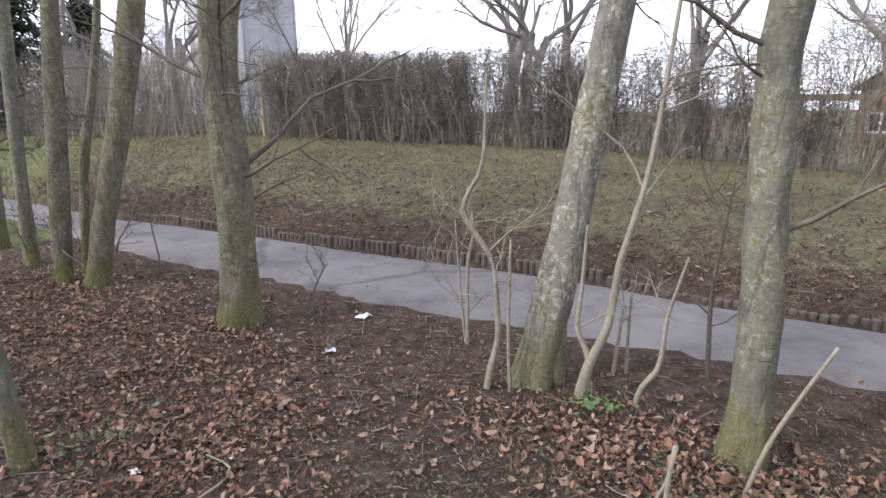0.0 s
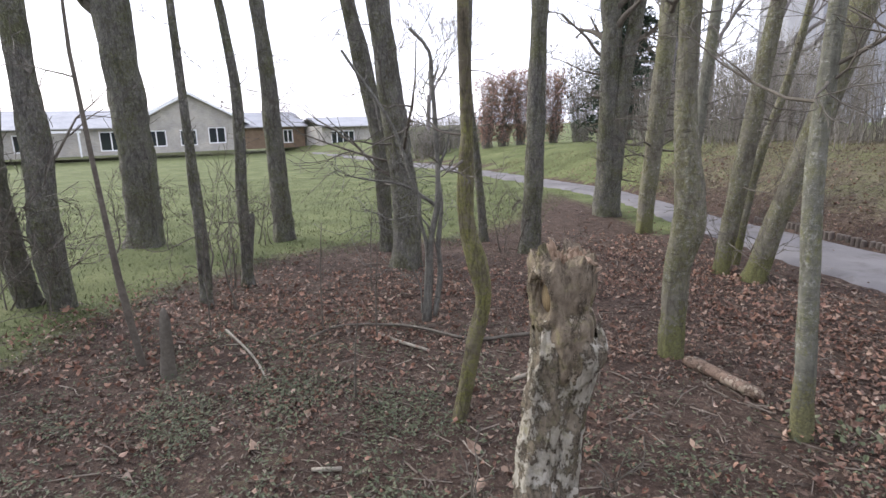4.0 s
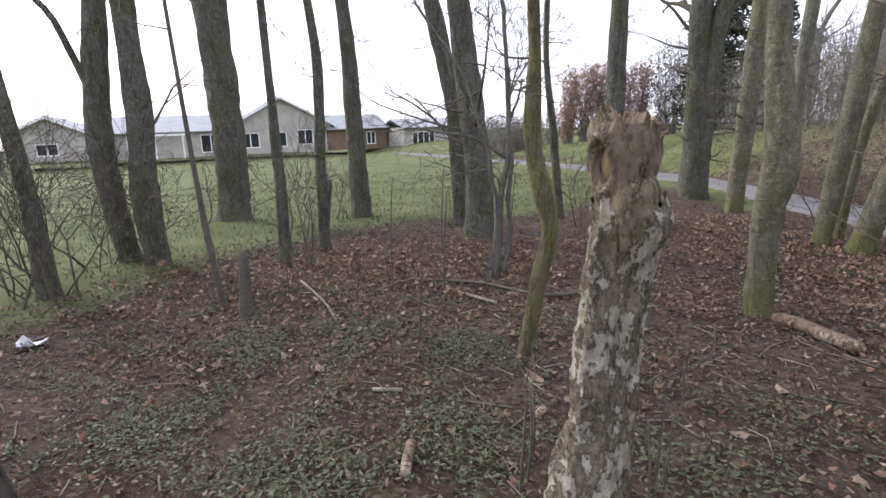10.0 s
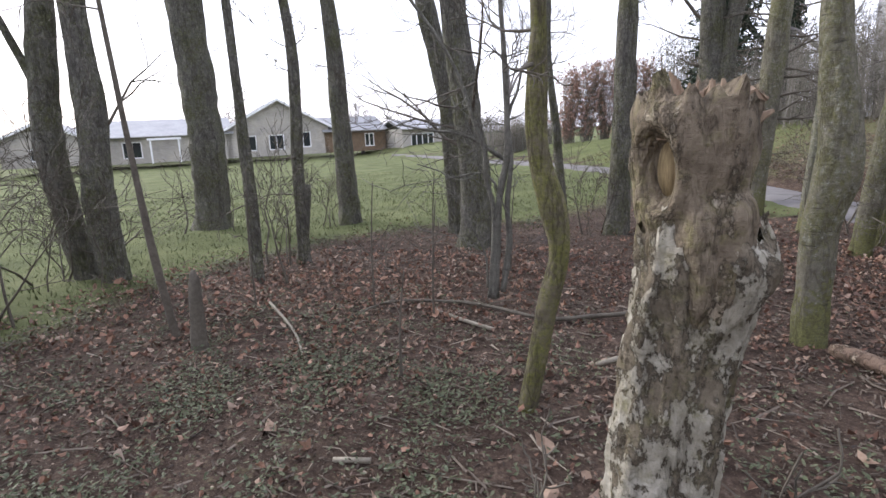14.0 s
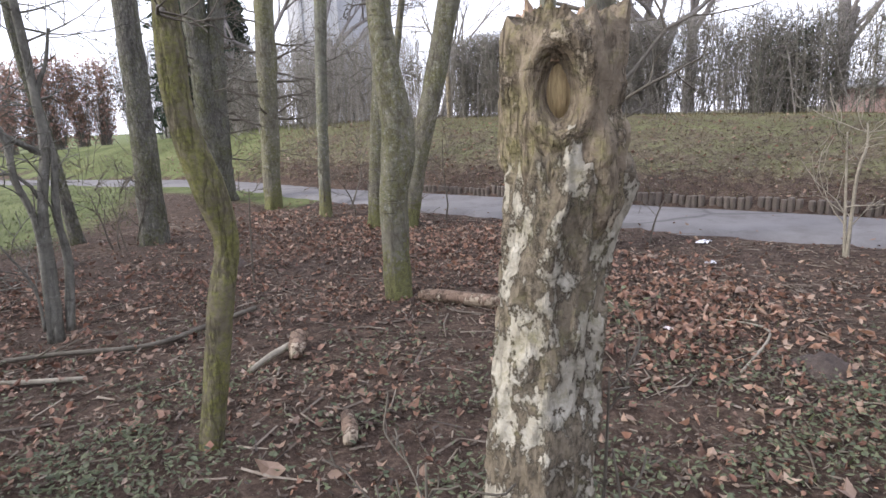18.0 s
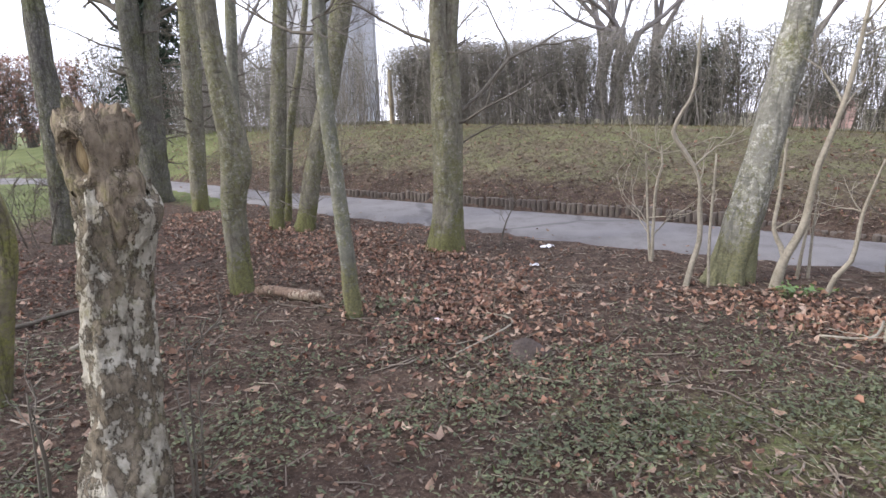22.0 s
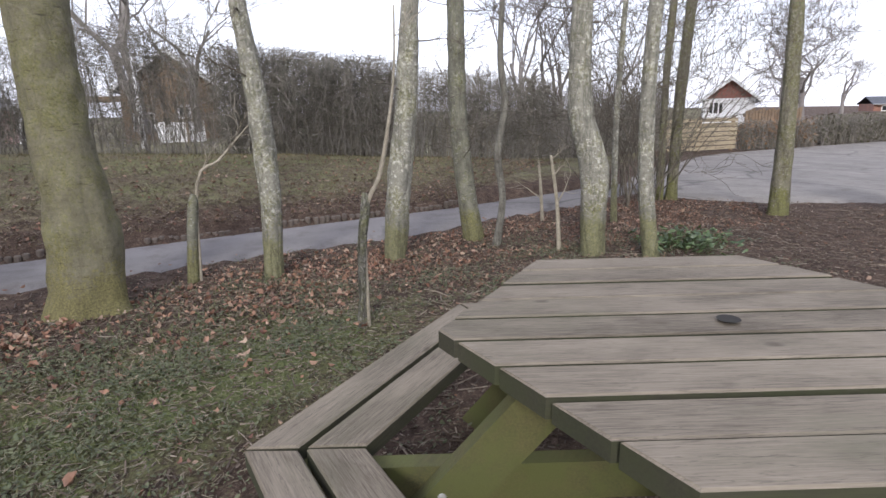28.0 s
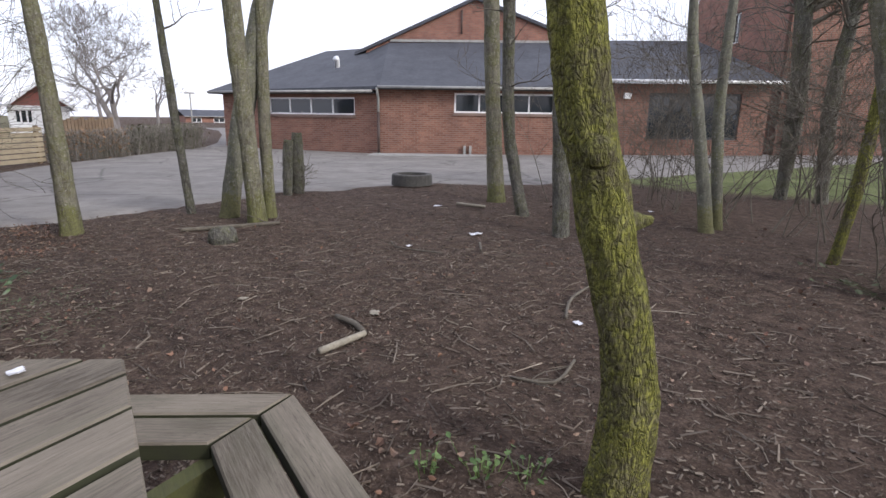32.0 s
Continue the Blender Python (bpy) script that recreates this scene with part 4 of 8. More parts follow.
tree("tree", ["E"], MAT_LICHEN, "straight tree with pale lichen and a swollen green foot", 8, 3, True, 10, [(0.95, -15, 0.25, 0.8, 0.014), (1.7, 185, 0.4, 0.9, 0.012)] + tub((0.9, 2.5), 3, 3), flare=0.45)
tree("tree", ["A"], MAT_LICHEN, "slim crooked tree with pale lichen bark", 5.5, 4, True, 8, [(1.5, 150, 0.3, 1.0, 0.01), (1.62, 20, 0.3, 0.9, 0.01)] + tub((1.2, 2.2), 4, 4), flare=0.2)
tree("tree", ["B"], MAT_BEECH, "green-stained tree with a swelling halfway up", 7, 5, True, 10, tub((1.0, 2.5), 5, 5), flare=0.15)
tree("tree", ["J1", "J3", "J2"], MAT_BEECH, "clump of three slim green trunks", 6.5, 6, False, 9, tub((0.2, 2.2), 10, 6, 0.01, 0.5))
tree("tree", ["L"], MAT_LICHEN, "slender pale trunk beside the path", 6.5, 7, False, 9, tub((0.6, 2.4), 7, 7))
tree("tree", ["I", "I2"], MAT_DARKBARK, "dark forked tree with many short dead shoots", 8, 8, False, 12, [(z, 36 + 9 * (k % 3 - 1), 0.08 * (k % 4 - 1), 0.5 + 0.06 * (k % 3), 0.02) for k, z in enumerate((2.3, 1.93, 1.86, 1.55, 1.5, 1.25, 1.12, 1.06, 0.88, 0.6))] + [(z, 216 + 8 * (k % 3 - 1), u, length, r) for k, (z, u, length, r) in enumerate(((2.25, 0.75, 1.3, 0.03), (2.0, 0.25, 1.0, 0.018), (1.65, 0.2, 0.34, 0.04), (1.4, 0.0, 0.28, 0.02), (1.2, 0.35, 0.34, 0.028), (1.0, 0.5, 0.6, 0.014)))] + tub((0.6, 3.0), 16, 8, 0.02, 0.5), relief=0.11)
tree("tree", ["K"], MAT_BEECH, "mossy trunk with short dead side shoots", 8, 9, False, 11, [(z, 33 + 10 * (k % 3 - 1), 0.1 * (k % 4 - 2), 0.55, 0.018) for k, z in enumerate((1.88, 1.7, 1.42, 1.25, 1.1))] + [(z, 213, 0.1, 0.4, 0.015) for z in (2.1, 1.75, 1.5, 0.95)] + tub((0.5, 2.6), 14, 9, 0.02, 0.5))
tree("tree", ["D"], MAT_DARKBARK, "grey-brown trunk split at its foot", 7.5, 10, False, 11, tub((0.3, 2.2), 4, 10), relief=0.11)
tree("tree", ["M"], MAT_DARKBARK, "thin leaning tree at the edge of the lawn", 5.5, 11, False, 8, tub((0.3, 2.2), 5, 11))
tree("tree", ["G", "G2"], MAT_DARKBARK, "large dark forked tree at the edge of the lawn", 9, 12, False, 14, [(0.9, 200, 0.15, 1.6, 0.02), (1.1, 235, 0.1, 1.3, 0.016), (0.75, 170, 0.1, 0.9, 0.012), (1.05, -28, 0.14, 1.9, 0.02), (1.3, -60, 0.2, 1.2, 0.014)] + tub((0.5, 2.5), 8, 12, 0.012, 0.6), flare=0.45, relief=0.11)
tree("tree", ["thin"], MAT_ELBOW, "slim crooked mossy tree with an elbow", 5.5, 13, True, 8, [(0.66, 200, 0.6, 0.07, 0.016)] + tub((0.9, 2.2), 4, 13), flare=0.15)
tree("tree", ["F"], MAT_DARKBARK, "dark tapering tree on the lawn edge", 8, 14, False, 11, tub((0.8, 2.6), 5, 14), flare=0.5, relief=0.11)
tree("tree", ["cut"], MAT_DARKBARK, "thin dark tree with a sawn-off side stem", 6, 15, False, 8, tub((0.3, 2.2), 6, 15, 0.01, 0.45))
tree("tree", ["S1"], MAT_DARKBARK, "thin straight young tree", 6, 16, False, 8, tub((0.2, 2.2), 4, 16, 0.008, 0.35))
tree("tree", ["H"], MAT_DARKBARK, "thick dark trunk at the lawn edge", 9.5, 17, False, 14, tub((0.1, 0.9), 12, 17, 0.01, 0.45), flare=0.35, relief=0.11)
tree("tree", ["TW2", "TW1"], MAT_DARKBARK, "pair of crossing dark trunks grown together", 8, 18, False, 11, tub((0.2, 1.2), 10, 18, 0.012, 0.5) + [(1.1, 75, 0.8, 0.9, 0.015)], flare=0.3, relief=0.11)
for label, words, name, pts in (("pair of crossing", "bare dead side limb", "dead_limb", [(-6.67, -0.80, 1.46, 0.035), (-6.66, -1.00, 2.09, 0.026), (-6.65, -1.13, 2.29, 0.024), (-6.65, -1.15, 2.53, 0.02), (-6.65, -1.19, 2.85, 0.015)]),
                                ("thin dark tree with a sawn", "sawn-off side stem", "side_stem", [(-5.96, 0.89, -0.00, 0.050), (-5.95, 0.94, 0.32, 0.042), (-5.94, 0.98, 0.68, 0.042)])):
    owner = [o for o in scene.objects if o.parent is None and o.get("label", "").startswith(label)][0]
    m = Mesh()
    tube(m, smooth_line(pts, 0.06), 10, 0.2, 0.1, 4)
    part(name, local(owner, m), MAT_DARKBARK, owner, words, smooth=True)
tree("tree", ["LN"], MAT_DARKBARK, "leaning dark young tree with scrub round its foot", 6, 19, False, 8, tub((0.1, 1.0), 12, 19, 0.008, 0.5))
tree("sapling", ["sap"], MAT_TWIG, "thin leaning leafless sapling beside the old post", 3.2, 20, False, 5, (), group="saplings")
tree("tree", ["big"], MAT_BIGBARK, "stout olive-barked trunk with pale scars at its foot", 10, 21, True, 14, tub((2.0, 2.8), 3, 21), flare=0.42)
tree("tree", ["ta"], MAT_BIRCH, "pale speckled slim trunk with a knee", 7, 23, True, 9, tub((0.8, 2.4), 4, 23), flare=0.15)
tree("tree", ["tb"], MAT_BIRCH, "pale speckled trunk leaning away", 7, 24, True, 9, tub((0.8, 2.4), 4, 24), flare=0.15)
tree("tree", ["tc"], MAT_LICHEN, "trunk with green moss on its lower half", 7.5, 25, False, 10, tub((0.7, 2.4), 10, 25, 0.012, 0.5), flare=0.2)
tree("sapling", ["td2"], MAT_GREYSTEM, "thin crooked leafless grey sapling", 4.5, 26, False, 6, tub((0.3, 2.0), 6, 26, 0.007, 0.4), group="saplings")
tree("tree", ["tg", "tg2"], MAT_BIRCH, "bent birch with a thin stem beside it", 7.5, 27, False, 10, tub((0.8, 2.4), 6, 27), flare=0.2)
tree("tree", ["td"], MAT_BIRCH, "slim birch with ivy at its foot", 7, 28, False, 9, tub((0.8, 2.4), 8, 28), flare=0.15)
tree("tree", ["th1"], MAT_BEECH, "slim tree at the road's edge", 7, 29, False, 9, tub((0.3, 2.4), 14, 29, 0.01, 0.7))
tree("tree", ["th2"], MAT_BEECH, "thin tree at the road's edge", 6.5, 30, False, 9, tub((0.3, 2.4), 12, 30, 0.01, 0.7))
tree("tree", ["te"], MAT_BEECH, "straight slim trunk beside the yard", 8, 31, False, 10, tub((1.8, 2.8), 3, 31), flare=0.25)
tree("tree", ["tf"], MAT_DARKBARK, "thin wavy trunk beside the yard", 6, 32, False, 7, [(2.1, -40, 0.2, 0.7, 0.014)], flare=0.2)
tree("tree", ["N2", "N1", "N3"], [MAT_LICHEN, MAT_BEECH, MAT_BEECH], "cluster of four crossing trunks at the yard's edge", 8.5, 33, False, 11, (), flare=0.25)
tree("tree", ["O"], MAT_BEECH, "green-barked trunk at the yard's edge", 8, 34, False, 10, (), flare=0.3)
tree("tree", ["P"], MAT_DARKBARK, "bent dark trunk at the yard's edge", 7.5, 35, False, 10, tub((1.5, 2.8), 5, 35, 0.014, 0.8), flare=0.25)
tree("tree", ["Q"], MAT_DARKBARK, "dark straight tree trunk at the yard", 7.5, 36, False, 10, [(1.75, 150, 0.7, 1.1, 0.03)], flare=0.2)
tree("tree", ["moss"], MAT_MOSSY, "moss-covered leaning trunk with a broken knob", 7.5, 37, True, 10, (), flare=0.32, relief=0.09)
tree("tree", ["R1", "R2"], MAT_LICHEN, "pair of slim pale-green trunks", 7, 38, False, 9, tub((0.4, 2.6), 12, 38, 0.01, 0.8), flare=0.2)
tree("tree", ["U"], MAT_BEECH, "leaning tree with peeling green-grey bark", 7.5, 39, True, 10, tub((1.2, 2.6), 5, 39), flare=0.4, relief=0.11)
tree("tree", ["V"], MAT_MOSSY, "thin leaning mossy stem", 6, 40, False, 9, tub((0.5, 2.6), 14, 40, 0.012, 0.9))
tree("tree", ["X"], MAT_DARKBARK, "dark bushy tree before the brick block", 7, 41, False, 12, tub((0.5, 3.4), 36, 41, 0.024, 1.25))
tree("tree", ["Y"], MAT_DARKBARK, "dark twisted small tree", 6.5, 42, False, 12, tub((0.5, 3.4), 36, 42, 0.024, 1.25))

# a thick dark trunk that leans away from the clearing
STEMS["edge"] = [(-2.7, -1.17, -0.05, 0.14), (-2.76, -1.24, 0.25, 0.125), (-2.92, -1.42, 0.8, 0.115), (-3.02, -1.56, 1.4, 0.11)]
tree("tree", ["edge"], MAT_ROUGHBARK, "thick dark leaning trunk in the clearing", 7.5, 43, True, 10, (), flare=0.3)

# bare scars at the foot of the stout trunk
MAT_SCAR = mottled("bare_scar_wood", (0.14, 0.11, 0.06), (0.34, 0.29, 0.18), 30, 0.85, 0.5)
stout = [o for o in scene.objects if o.parent is None and o.get("label", "").startswith("stout olive")][0]
for px, py, pz, r in ((2.105, 1.765, 0.06, 0.04), (2.195, 1.735, 0.09, 0.026), (2.02, 1.84, 0.08, 0.03)):
    d = Vector((px - 2.21, py - 1.935, 0)).normalized()
    m = Mesh()
    tube(m, [(px - d.x * 0.07, py - d.y * 0.07, pz, r), (px - d.x * 0.024, py - d.y * 0.024, pz, r * 0.8), (px - d.x * 0.016, py - d.y * 0.016, pz + 0.004, r * 0.3)], 9, 0.5, 0, int(px * 100))
    part("scar", local(stout, m), MAT_SCAR, stout, "pale bare scar in the bark", smooth=True)

# ---- the broken stump ----


def broken_stump():
    ob = empty("tree_stump", (-1.88, 0.39, gz(-1.88, 0.39)), "broken tree stump with flaking pale bark and a torn top", "tree stump")
    pts = [(-1.885, 0.39, -0.06, 0.098), (-1.878, 0.395, 0.08, 0.093), (-1.86, 0.41, 0.3, 0.081), (-1.845, 0.42, 0.54, 0.075), (-1.834, 0.43, 0.69, 0.073), (-1.824, 0.432, 0.77, 0.077), (-1.818, 0.432, 0.83, 0.081), (-1.82, 0.43, 0.87, 0.075)]
    line = smooth_line(pts, 0.008)
    m = Mesh()
    tube(m, line, 110, 0.1, 0.25, 5, close=False, lumps=0.14, ridged=0.025)
    v = m.v[0]
    top = line[-1, 2]
    for i, p in enumerate(v):
        a = math.atan2(p[1] - 0.43, p[0] + 1.825)
        c, s = math.cos(a), math.sin(a)
        if p[2] > 0.8:
            # the bark's ragged upper edge
            k = noise.noise(Vector((c * 1.4, s * 1.4, 3.0))) * 0.07 + noise.noise(Vector((c * 6, s * 6, 1.0))) * 0.03
            v[i, 2] += k * (p[2] - 0.8) / (top - 0.8)
        # a burl that bulges on the path's side
        g = 0.016 * math.exp(-((p[2] - 0.82) / 0.045) ** 2) * max(math.cos(a - 0.9), 0)
        # thick plates that lift off the trunk
        f = noise.noise(Vector((c * 3.2, s * 3.2, p[2] * 11)))
        g += 0.008 * min(max((f - 0.04) * 34, 0), 1) + 0.004 * min(max(noise.noise(Vector((c * 7.5, s * 7.5, p[2] * 24 + 5))) * 9 - 0.6, 0), 1) + 0.002 * noise.noise(Vector((p[0] * 60, p[1] * 60, p[2] * 40)))
        v[i, 0] += c * g
        v[i, 1] += s * g
    part("trunk", local(ob, m), MAT_STUMP, ob, smooth=True)
    # the bare torn top, with a swollen ring and a hollow
    rng = np.random.default_rng(9)
    pts = [(-1.822, 0.431, 0.74, 0.069), (-1.82, 0.431, 0.81, 0.08), (-1.821, 0.43, 0.87, 0.084), (-1.828, 0.43, 0.92, 0.076), (-1.826, 0.43, 0.97, 0.08), (-1.824, 0.43, 1.02, 0.08), (-1.822, 0.43, 1.055, 0.074)]
    line = smooth_line(pts, 0.008)
    m = Mesh()
    tube(m, line, 64, 0.2, 0, 7, close=False, lumps=0.3, ridged=0.03)
    v = m.v[0]
    for i, p in enumerate(v):
        a = math.atan2(p[1] - 0.43, p[0] + 1.825)
        c, s = math.cos(a), math.sin(a)
        if p[2] > 0.95:
            k = noise.noise(Vector((c * 1.5, s * 1.5, 8.0))) * 0.04 + noise.noise(Vector((c * 7, s * 7, 2.0))) * 0.035
            v[i, 2] += k * (p[2] - 0.95) / 0.1
        # the knot is a hollow in the side
        d = abs((a + 1.63 + 3.1416) % 6.2832 - 3.1416) * 0.078
        e = math.hypot(d / 0.027, (p[2] - 0.955) / 0.05)
        w = noise.noise(Vector((p[0] * 38, p[1] * 38, p[2] * 26))) * 0.006 + noise.noise(Vector((p[0] * 95, p[1] * 95, p[2] * 70))) * 0.003
        g = w * min(e, 1) - 0.03 * min(max(1.15 - e, 0) * 2, 1) + 0.012 * math.exp(-((e - 1.4) / 0.28) ** 2)
        v[i, 0] += c * g
        v[i, 1] += s * g
    n = 64
    k = len(v)
    rim = v[-n:]
    inner = np.array([(-1.825, 0.43, 0)]) + (rim - np.array([(-1.825, 0.43, 0)])) * np.array([(0.72, 0.72, 1)])
    inner[:, 2] += rng.normal(0, 0.008, n) - 0.012
    deep = np.array([(-1.825, 0.43, 0)]) + (rim - np.array([(-1.825, 0.43, 0)])) * np.array([(0.35, 0.35, 1)])
    deep[:, 2] += rng.normal(0, 0.01, n) - 0.035
    m.add(np.concatenate([rim, inner, deep]), [(q * n + j, q * n + (j + 1) % n, (q + 1) * n + (j + 1) % n, (q + 1) * n + j) for q in range(2) for j in range(n)] + [tuple(range(2 * n, 3 * n))])
    part("torn_top", local(ob, m), MAT_TORN, ob, "bare brown torn wood with a hollow knot", smooth=True)
    # the bare oval of old wood in the hollow
    m = Mesh()
    c, s, n = math.cos(-1.63), math.sin(-1.63), 16
    o = np.array((-1.826 + c * 0.052, 0.43 + s * 0.052, 0.955))
    ring = [o + np.array((-s, c, 0)) * 0.024 * math.cos(i * 6.2832 / n) + np.array((0, 0, 0.047)) * math.sin(i * 6.2832 / n) for i in range(n)]
    m.add([o + np.array((c, s, 0)) * 0.008] + ring + [q - np.array((c, s, 0)) * 0.03 for q in ring], [(0, 1 + i, 1 + (i + 1) % n) for i in range(n)] + [(1 + i, 1 + n + i, 1 + n + (i + 1) % n, 1 + (i + 1) % n) for i in range(n)])
    part("knot", local(ob, m), MAT_KNOT, ob, "bare oval knot of ochre wood", smooth=True)
    # pale splinters standing in the break
    m = Mesh()
    for i in range(150):
        a, r = rng.uniform(0, 6.28), 0.062 * math.sqrt(rng.uniform(0.02, 1))
        x, y = -1.825 + r * math.cos(a), 0.43 + r * math.sin(a)
        z1 = 1.04 + 0.04 * noise.noise(Vector((x * 30, y * 30, 0))) + rng.uniform(-0.02, 0.03)
        s = rng.uniform(0.003, 0.008)
        tube(m, [(x, y, 0.992, s), (x, y, max(z1 - 0.015, 0.998), s), (x + rng.normal(0, 0.004), y + rng.normal(0, 0.004), z1, s * 0.3)], 4)
    for k in range(7):
        # a torn wedge that juts out towards the path
        w, e = rng.normal(0, 0.014), rng.uniform(0.035, 0.065)
        x, y, z = -1.8 - w * 0.78, 0.452 + w * 0.63, 1.02 + rng.normal(0, 0.012)
        tube(m, [(x - 0.02, y - 0.025, z - 0.01, 0.012), (x + e * 0.35, y + e * 0.42, z + 0.012, 0.01), (x + e * 0.63, y + e * 0.78, z + rng.normal(0.008, 0.008), 0.003)], 5)
    tagged(part("splintered_rim", local(ob, m), MAT_RAWWOOD, ob, "torn reddish raw wood"), kind="stuff")
    ob.location.y -= 0.045
    ob.scale = (1.1, 0.93, 1.06)


MAT_STUMP = bark("stump_bark", (0.095, 0.075, 0.052), (0.3, 0.255, 0.19), (0.18, 0.165, 0.085), 0.57, None, 0.25, 12, 0.35, None, ((0.45, 0.42, 0.35), 0.497, (0.3, 0.27, 0.21)))
MAT_TORN = bark("torn_brown_wood", (0.075, 0.056, 0.038), (0.32, 0.262, 0.19), (0.2, 0.18, 0.085), 0.55, ((0.44, 0.4, 0.32), 0.575), 0.45, 15, 0.9, None, ((0.4, 0.345, 0.265), 0.545, (0.29, 0.24, 0.175)))
MAT_KNOT = mottled("ochre_wood", (0.1, 0.065, 0.03), (0.5, 0.38, 0.2), 40, 0.85, 0.9, 0.006, (1, 1, 0.07))
broken_stump()

# ---- the hexagonal picnic table ----
# near-black that stands for the shade down the parasol hole
MAT_HOLE = mottled("hole_shadowed_wood", (0.01, 0.009, 0.008), (0.02, 0.018, 0.015), 30, 1.0, 0.0)
TABLE, TURN6 = np.array((1.72, -1.678)), 0.5


def hex_frame(angle):
    """A frame at the table's middle: a along a side, b towards that side."""
    out = (math.cos(radians(angle)), math.sin(radians(angle)))
    f = Fr((*TABLE, 0), (-out[1], out[0]))
    return f if f.n[:2] @ np.array(out) > 0 else Fr((*TABLE, 0), (out[1], -out[0]))


def algae_and_shade(plank):
    """The sawn sides of a plank are stained green-black, and darkened more for the gaps' shade."""
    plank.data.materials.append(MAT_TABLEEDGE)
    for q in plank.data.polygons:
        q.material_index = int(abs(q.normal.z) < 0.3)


def picnic_table():
    z0 = gz(*TABLE)
    ob = empty("picnic_table", (*TABLE, z0), "weathered grey hexagonal wooden picnic table with fixed benches", "picnic table")
    f = hex_frame(TURN6 + 30)
    rng = np.random.default_rng(3)
    R = 0.655
    ap = R * math.sqrt(3) / 2
    edges = np.linspace(-ap, ap, 10)
    for i in range(9):
        b0, b1 = edges[i] + 0.007, edges[i + 1] - 0.007
        if b0 < 0 < b1:
            ha = [R - abs(b0) / math.tan(radians(60)), R, R - abs(b1) / math.tan(radians(60))]
            bs = [b0, 0.0, b1]
        else:
            ha = [R - abs(b) / math.tan(radians(60)) for b in (b0, b1)]
            bs = [b0, b1]
        dz = rng.normal(0, 0.0015)
        m = Mesh()
        e = 0.004
        outline = [(-h, b) for h, b in zip(ha, bs)] + [(h, b) for h, b in list(zip(ha, bs))[::-1]]
        n = len(outline)
        mid = np.mean(outline, axis=0)
        lower = [f.p(a, b, 0.685) for a, b in outline]
        side = [f.p(a, b, 0.73 - e + dz) for a, b in outline]
        upper = [f.p(a + (mid[0] - a) * e / max(abs(a - mid[0]), 0.01), b + np.sign(mid[1] - b) * e, 0.73 + dz) for a, b in outline]
        m.add(lower + side + upper, [tuple(range(n - 1, -1, -1)), tuple(range(2 * n, 3 * n))] + [(k * n + j, k * n + (j + 1) % n, (k + 1) * n + (j + 1) % n, (k + 1) * n + j) for k in range(2) for j in range(n)])
        # turned so that the grain runs along the plank
        v = np.concatenate(m.v) - np.array((*TABLE, 0))
        ang = math.atan2(f.u[1], f.u[0])
        c, s = math.cos(-ang), math.sin(-ang)
        m.v = [np.stack([v[:, 0] * c - v[:, 1] * s, v[:, 0] * s + v[:, 1] * c, v[:, 2]], 1)]
        plank = part("plank", m, MAT_TABLETOP, ob)
        plank.rotation_euler[2] = ang
        algae_and_shade(plank)
    # no hole is cut; a dark disc on the planks paints its shade
    m = Mesh()
    tube(m, [(*TABLE, 0.7312, 0.026), (*TABLE, 0.7316, 0.0255)], 18)
    part("umbrella_hole", local(ob, m), MAT_HOLE, ob, "dark disc painted in for the shade of a parasol hole")
    for k in range(6):
        g = hex_frame(TURN6 + 30 + 60 * k)
        ang = math.atan2(g.u[1], g.u[0])
        for b0, b1 in ((0.722, 0.842), (0.86, 0.968)):
            m = Mesh()
            t = math.tan(radians(30))
            gap = 0.006
            e = 0.005
            out = [(-b0 * t + gap, b0), (b0 * t - gap, b0), (b1 * t - gap, b1), (-b1 * t + gap, b1)]
            v = [g.p(a, b, 0.395) for a, b in out] + [g.p(a, b, 0.44 - e) for a, b in out] + [g.p(a * 0.99, b + (e if b == b0 else -e), 0.44) for a, b in out]
            m.add(v, [(3, 2, 1, 0), (8, 9, 10, 11)] + [(q * 4 + j, q * 4 + (j + 1) % 4, (q + 1) * 4 + (j + 1) % 4, (q + 1) * 4 + j) for q in range(2) for j in range(4)])
            v = np.concatenate(m.v) - np.array((*TABLE, 0))
            c, s = math.cos(-ang), math.sin(-ang)
            m.v = [np.stack([v[:, 0] * c - v[:, 1] * s, v[:, 0] * s + v[:, 1] * c, v[:, 2]], 1)]
            plank = part("bench_plank", m, MAT_TABLETOP, ob)
            plank.rotation_euler[2] = ang
            algae_and_shade(plank)
    for k in range(6):
        a = radians(TURN6 + 60 * k)
        g = Fr((*TABLE, 0), (math.cos(a), math.sin(a)))
        m = Mesh()
        block(m, g, 0.08, 1.04, -0.024, 0.024, 0.29, 0.39)
        part("bearer", local(ob, m), MAT_TABLEFRAME, ob)
        m = Mesh()
        v = []
        for r0, z in ((0.92, 0.0), (0.33, 0.684)):
            v += [g.p(r0 - 0.075, -0.075, z), g.p(r0 + 0.075, -0.075, z), g.p(r0 + 0.075, -0.027, z), g.p(r0 - 0.075, -0.027, z)]
        m.add(v, [(3, 2, 1, 0), (4, 5, 6, 7)] + [(j, (j + 1) % 4, 4 + (j + 1) % 4, 4 + j) for j in range(4)])
        leg = part("leg", local(ob, m), MAT_TABLEFRAME, ob)
        for rr, zz in ((0.71, 0.32), (0.655, 0.345)):
            m = Mesh()
            q = g.p(rr, -0.075, zz)
            w = g.p(rr, -0.081, zz)
            tube(m, [(*q, 0.011), (*w, 0.009)], 10)
            part("bolt", local(ob, m), MAT_CONCRETE, leg, "grey bolt head")
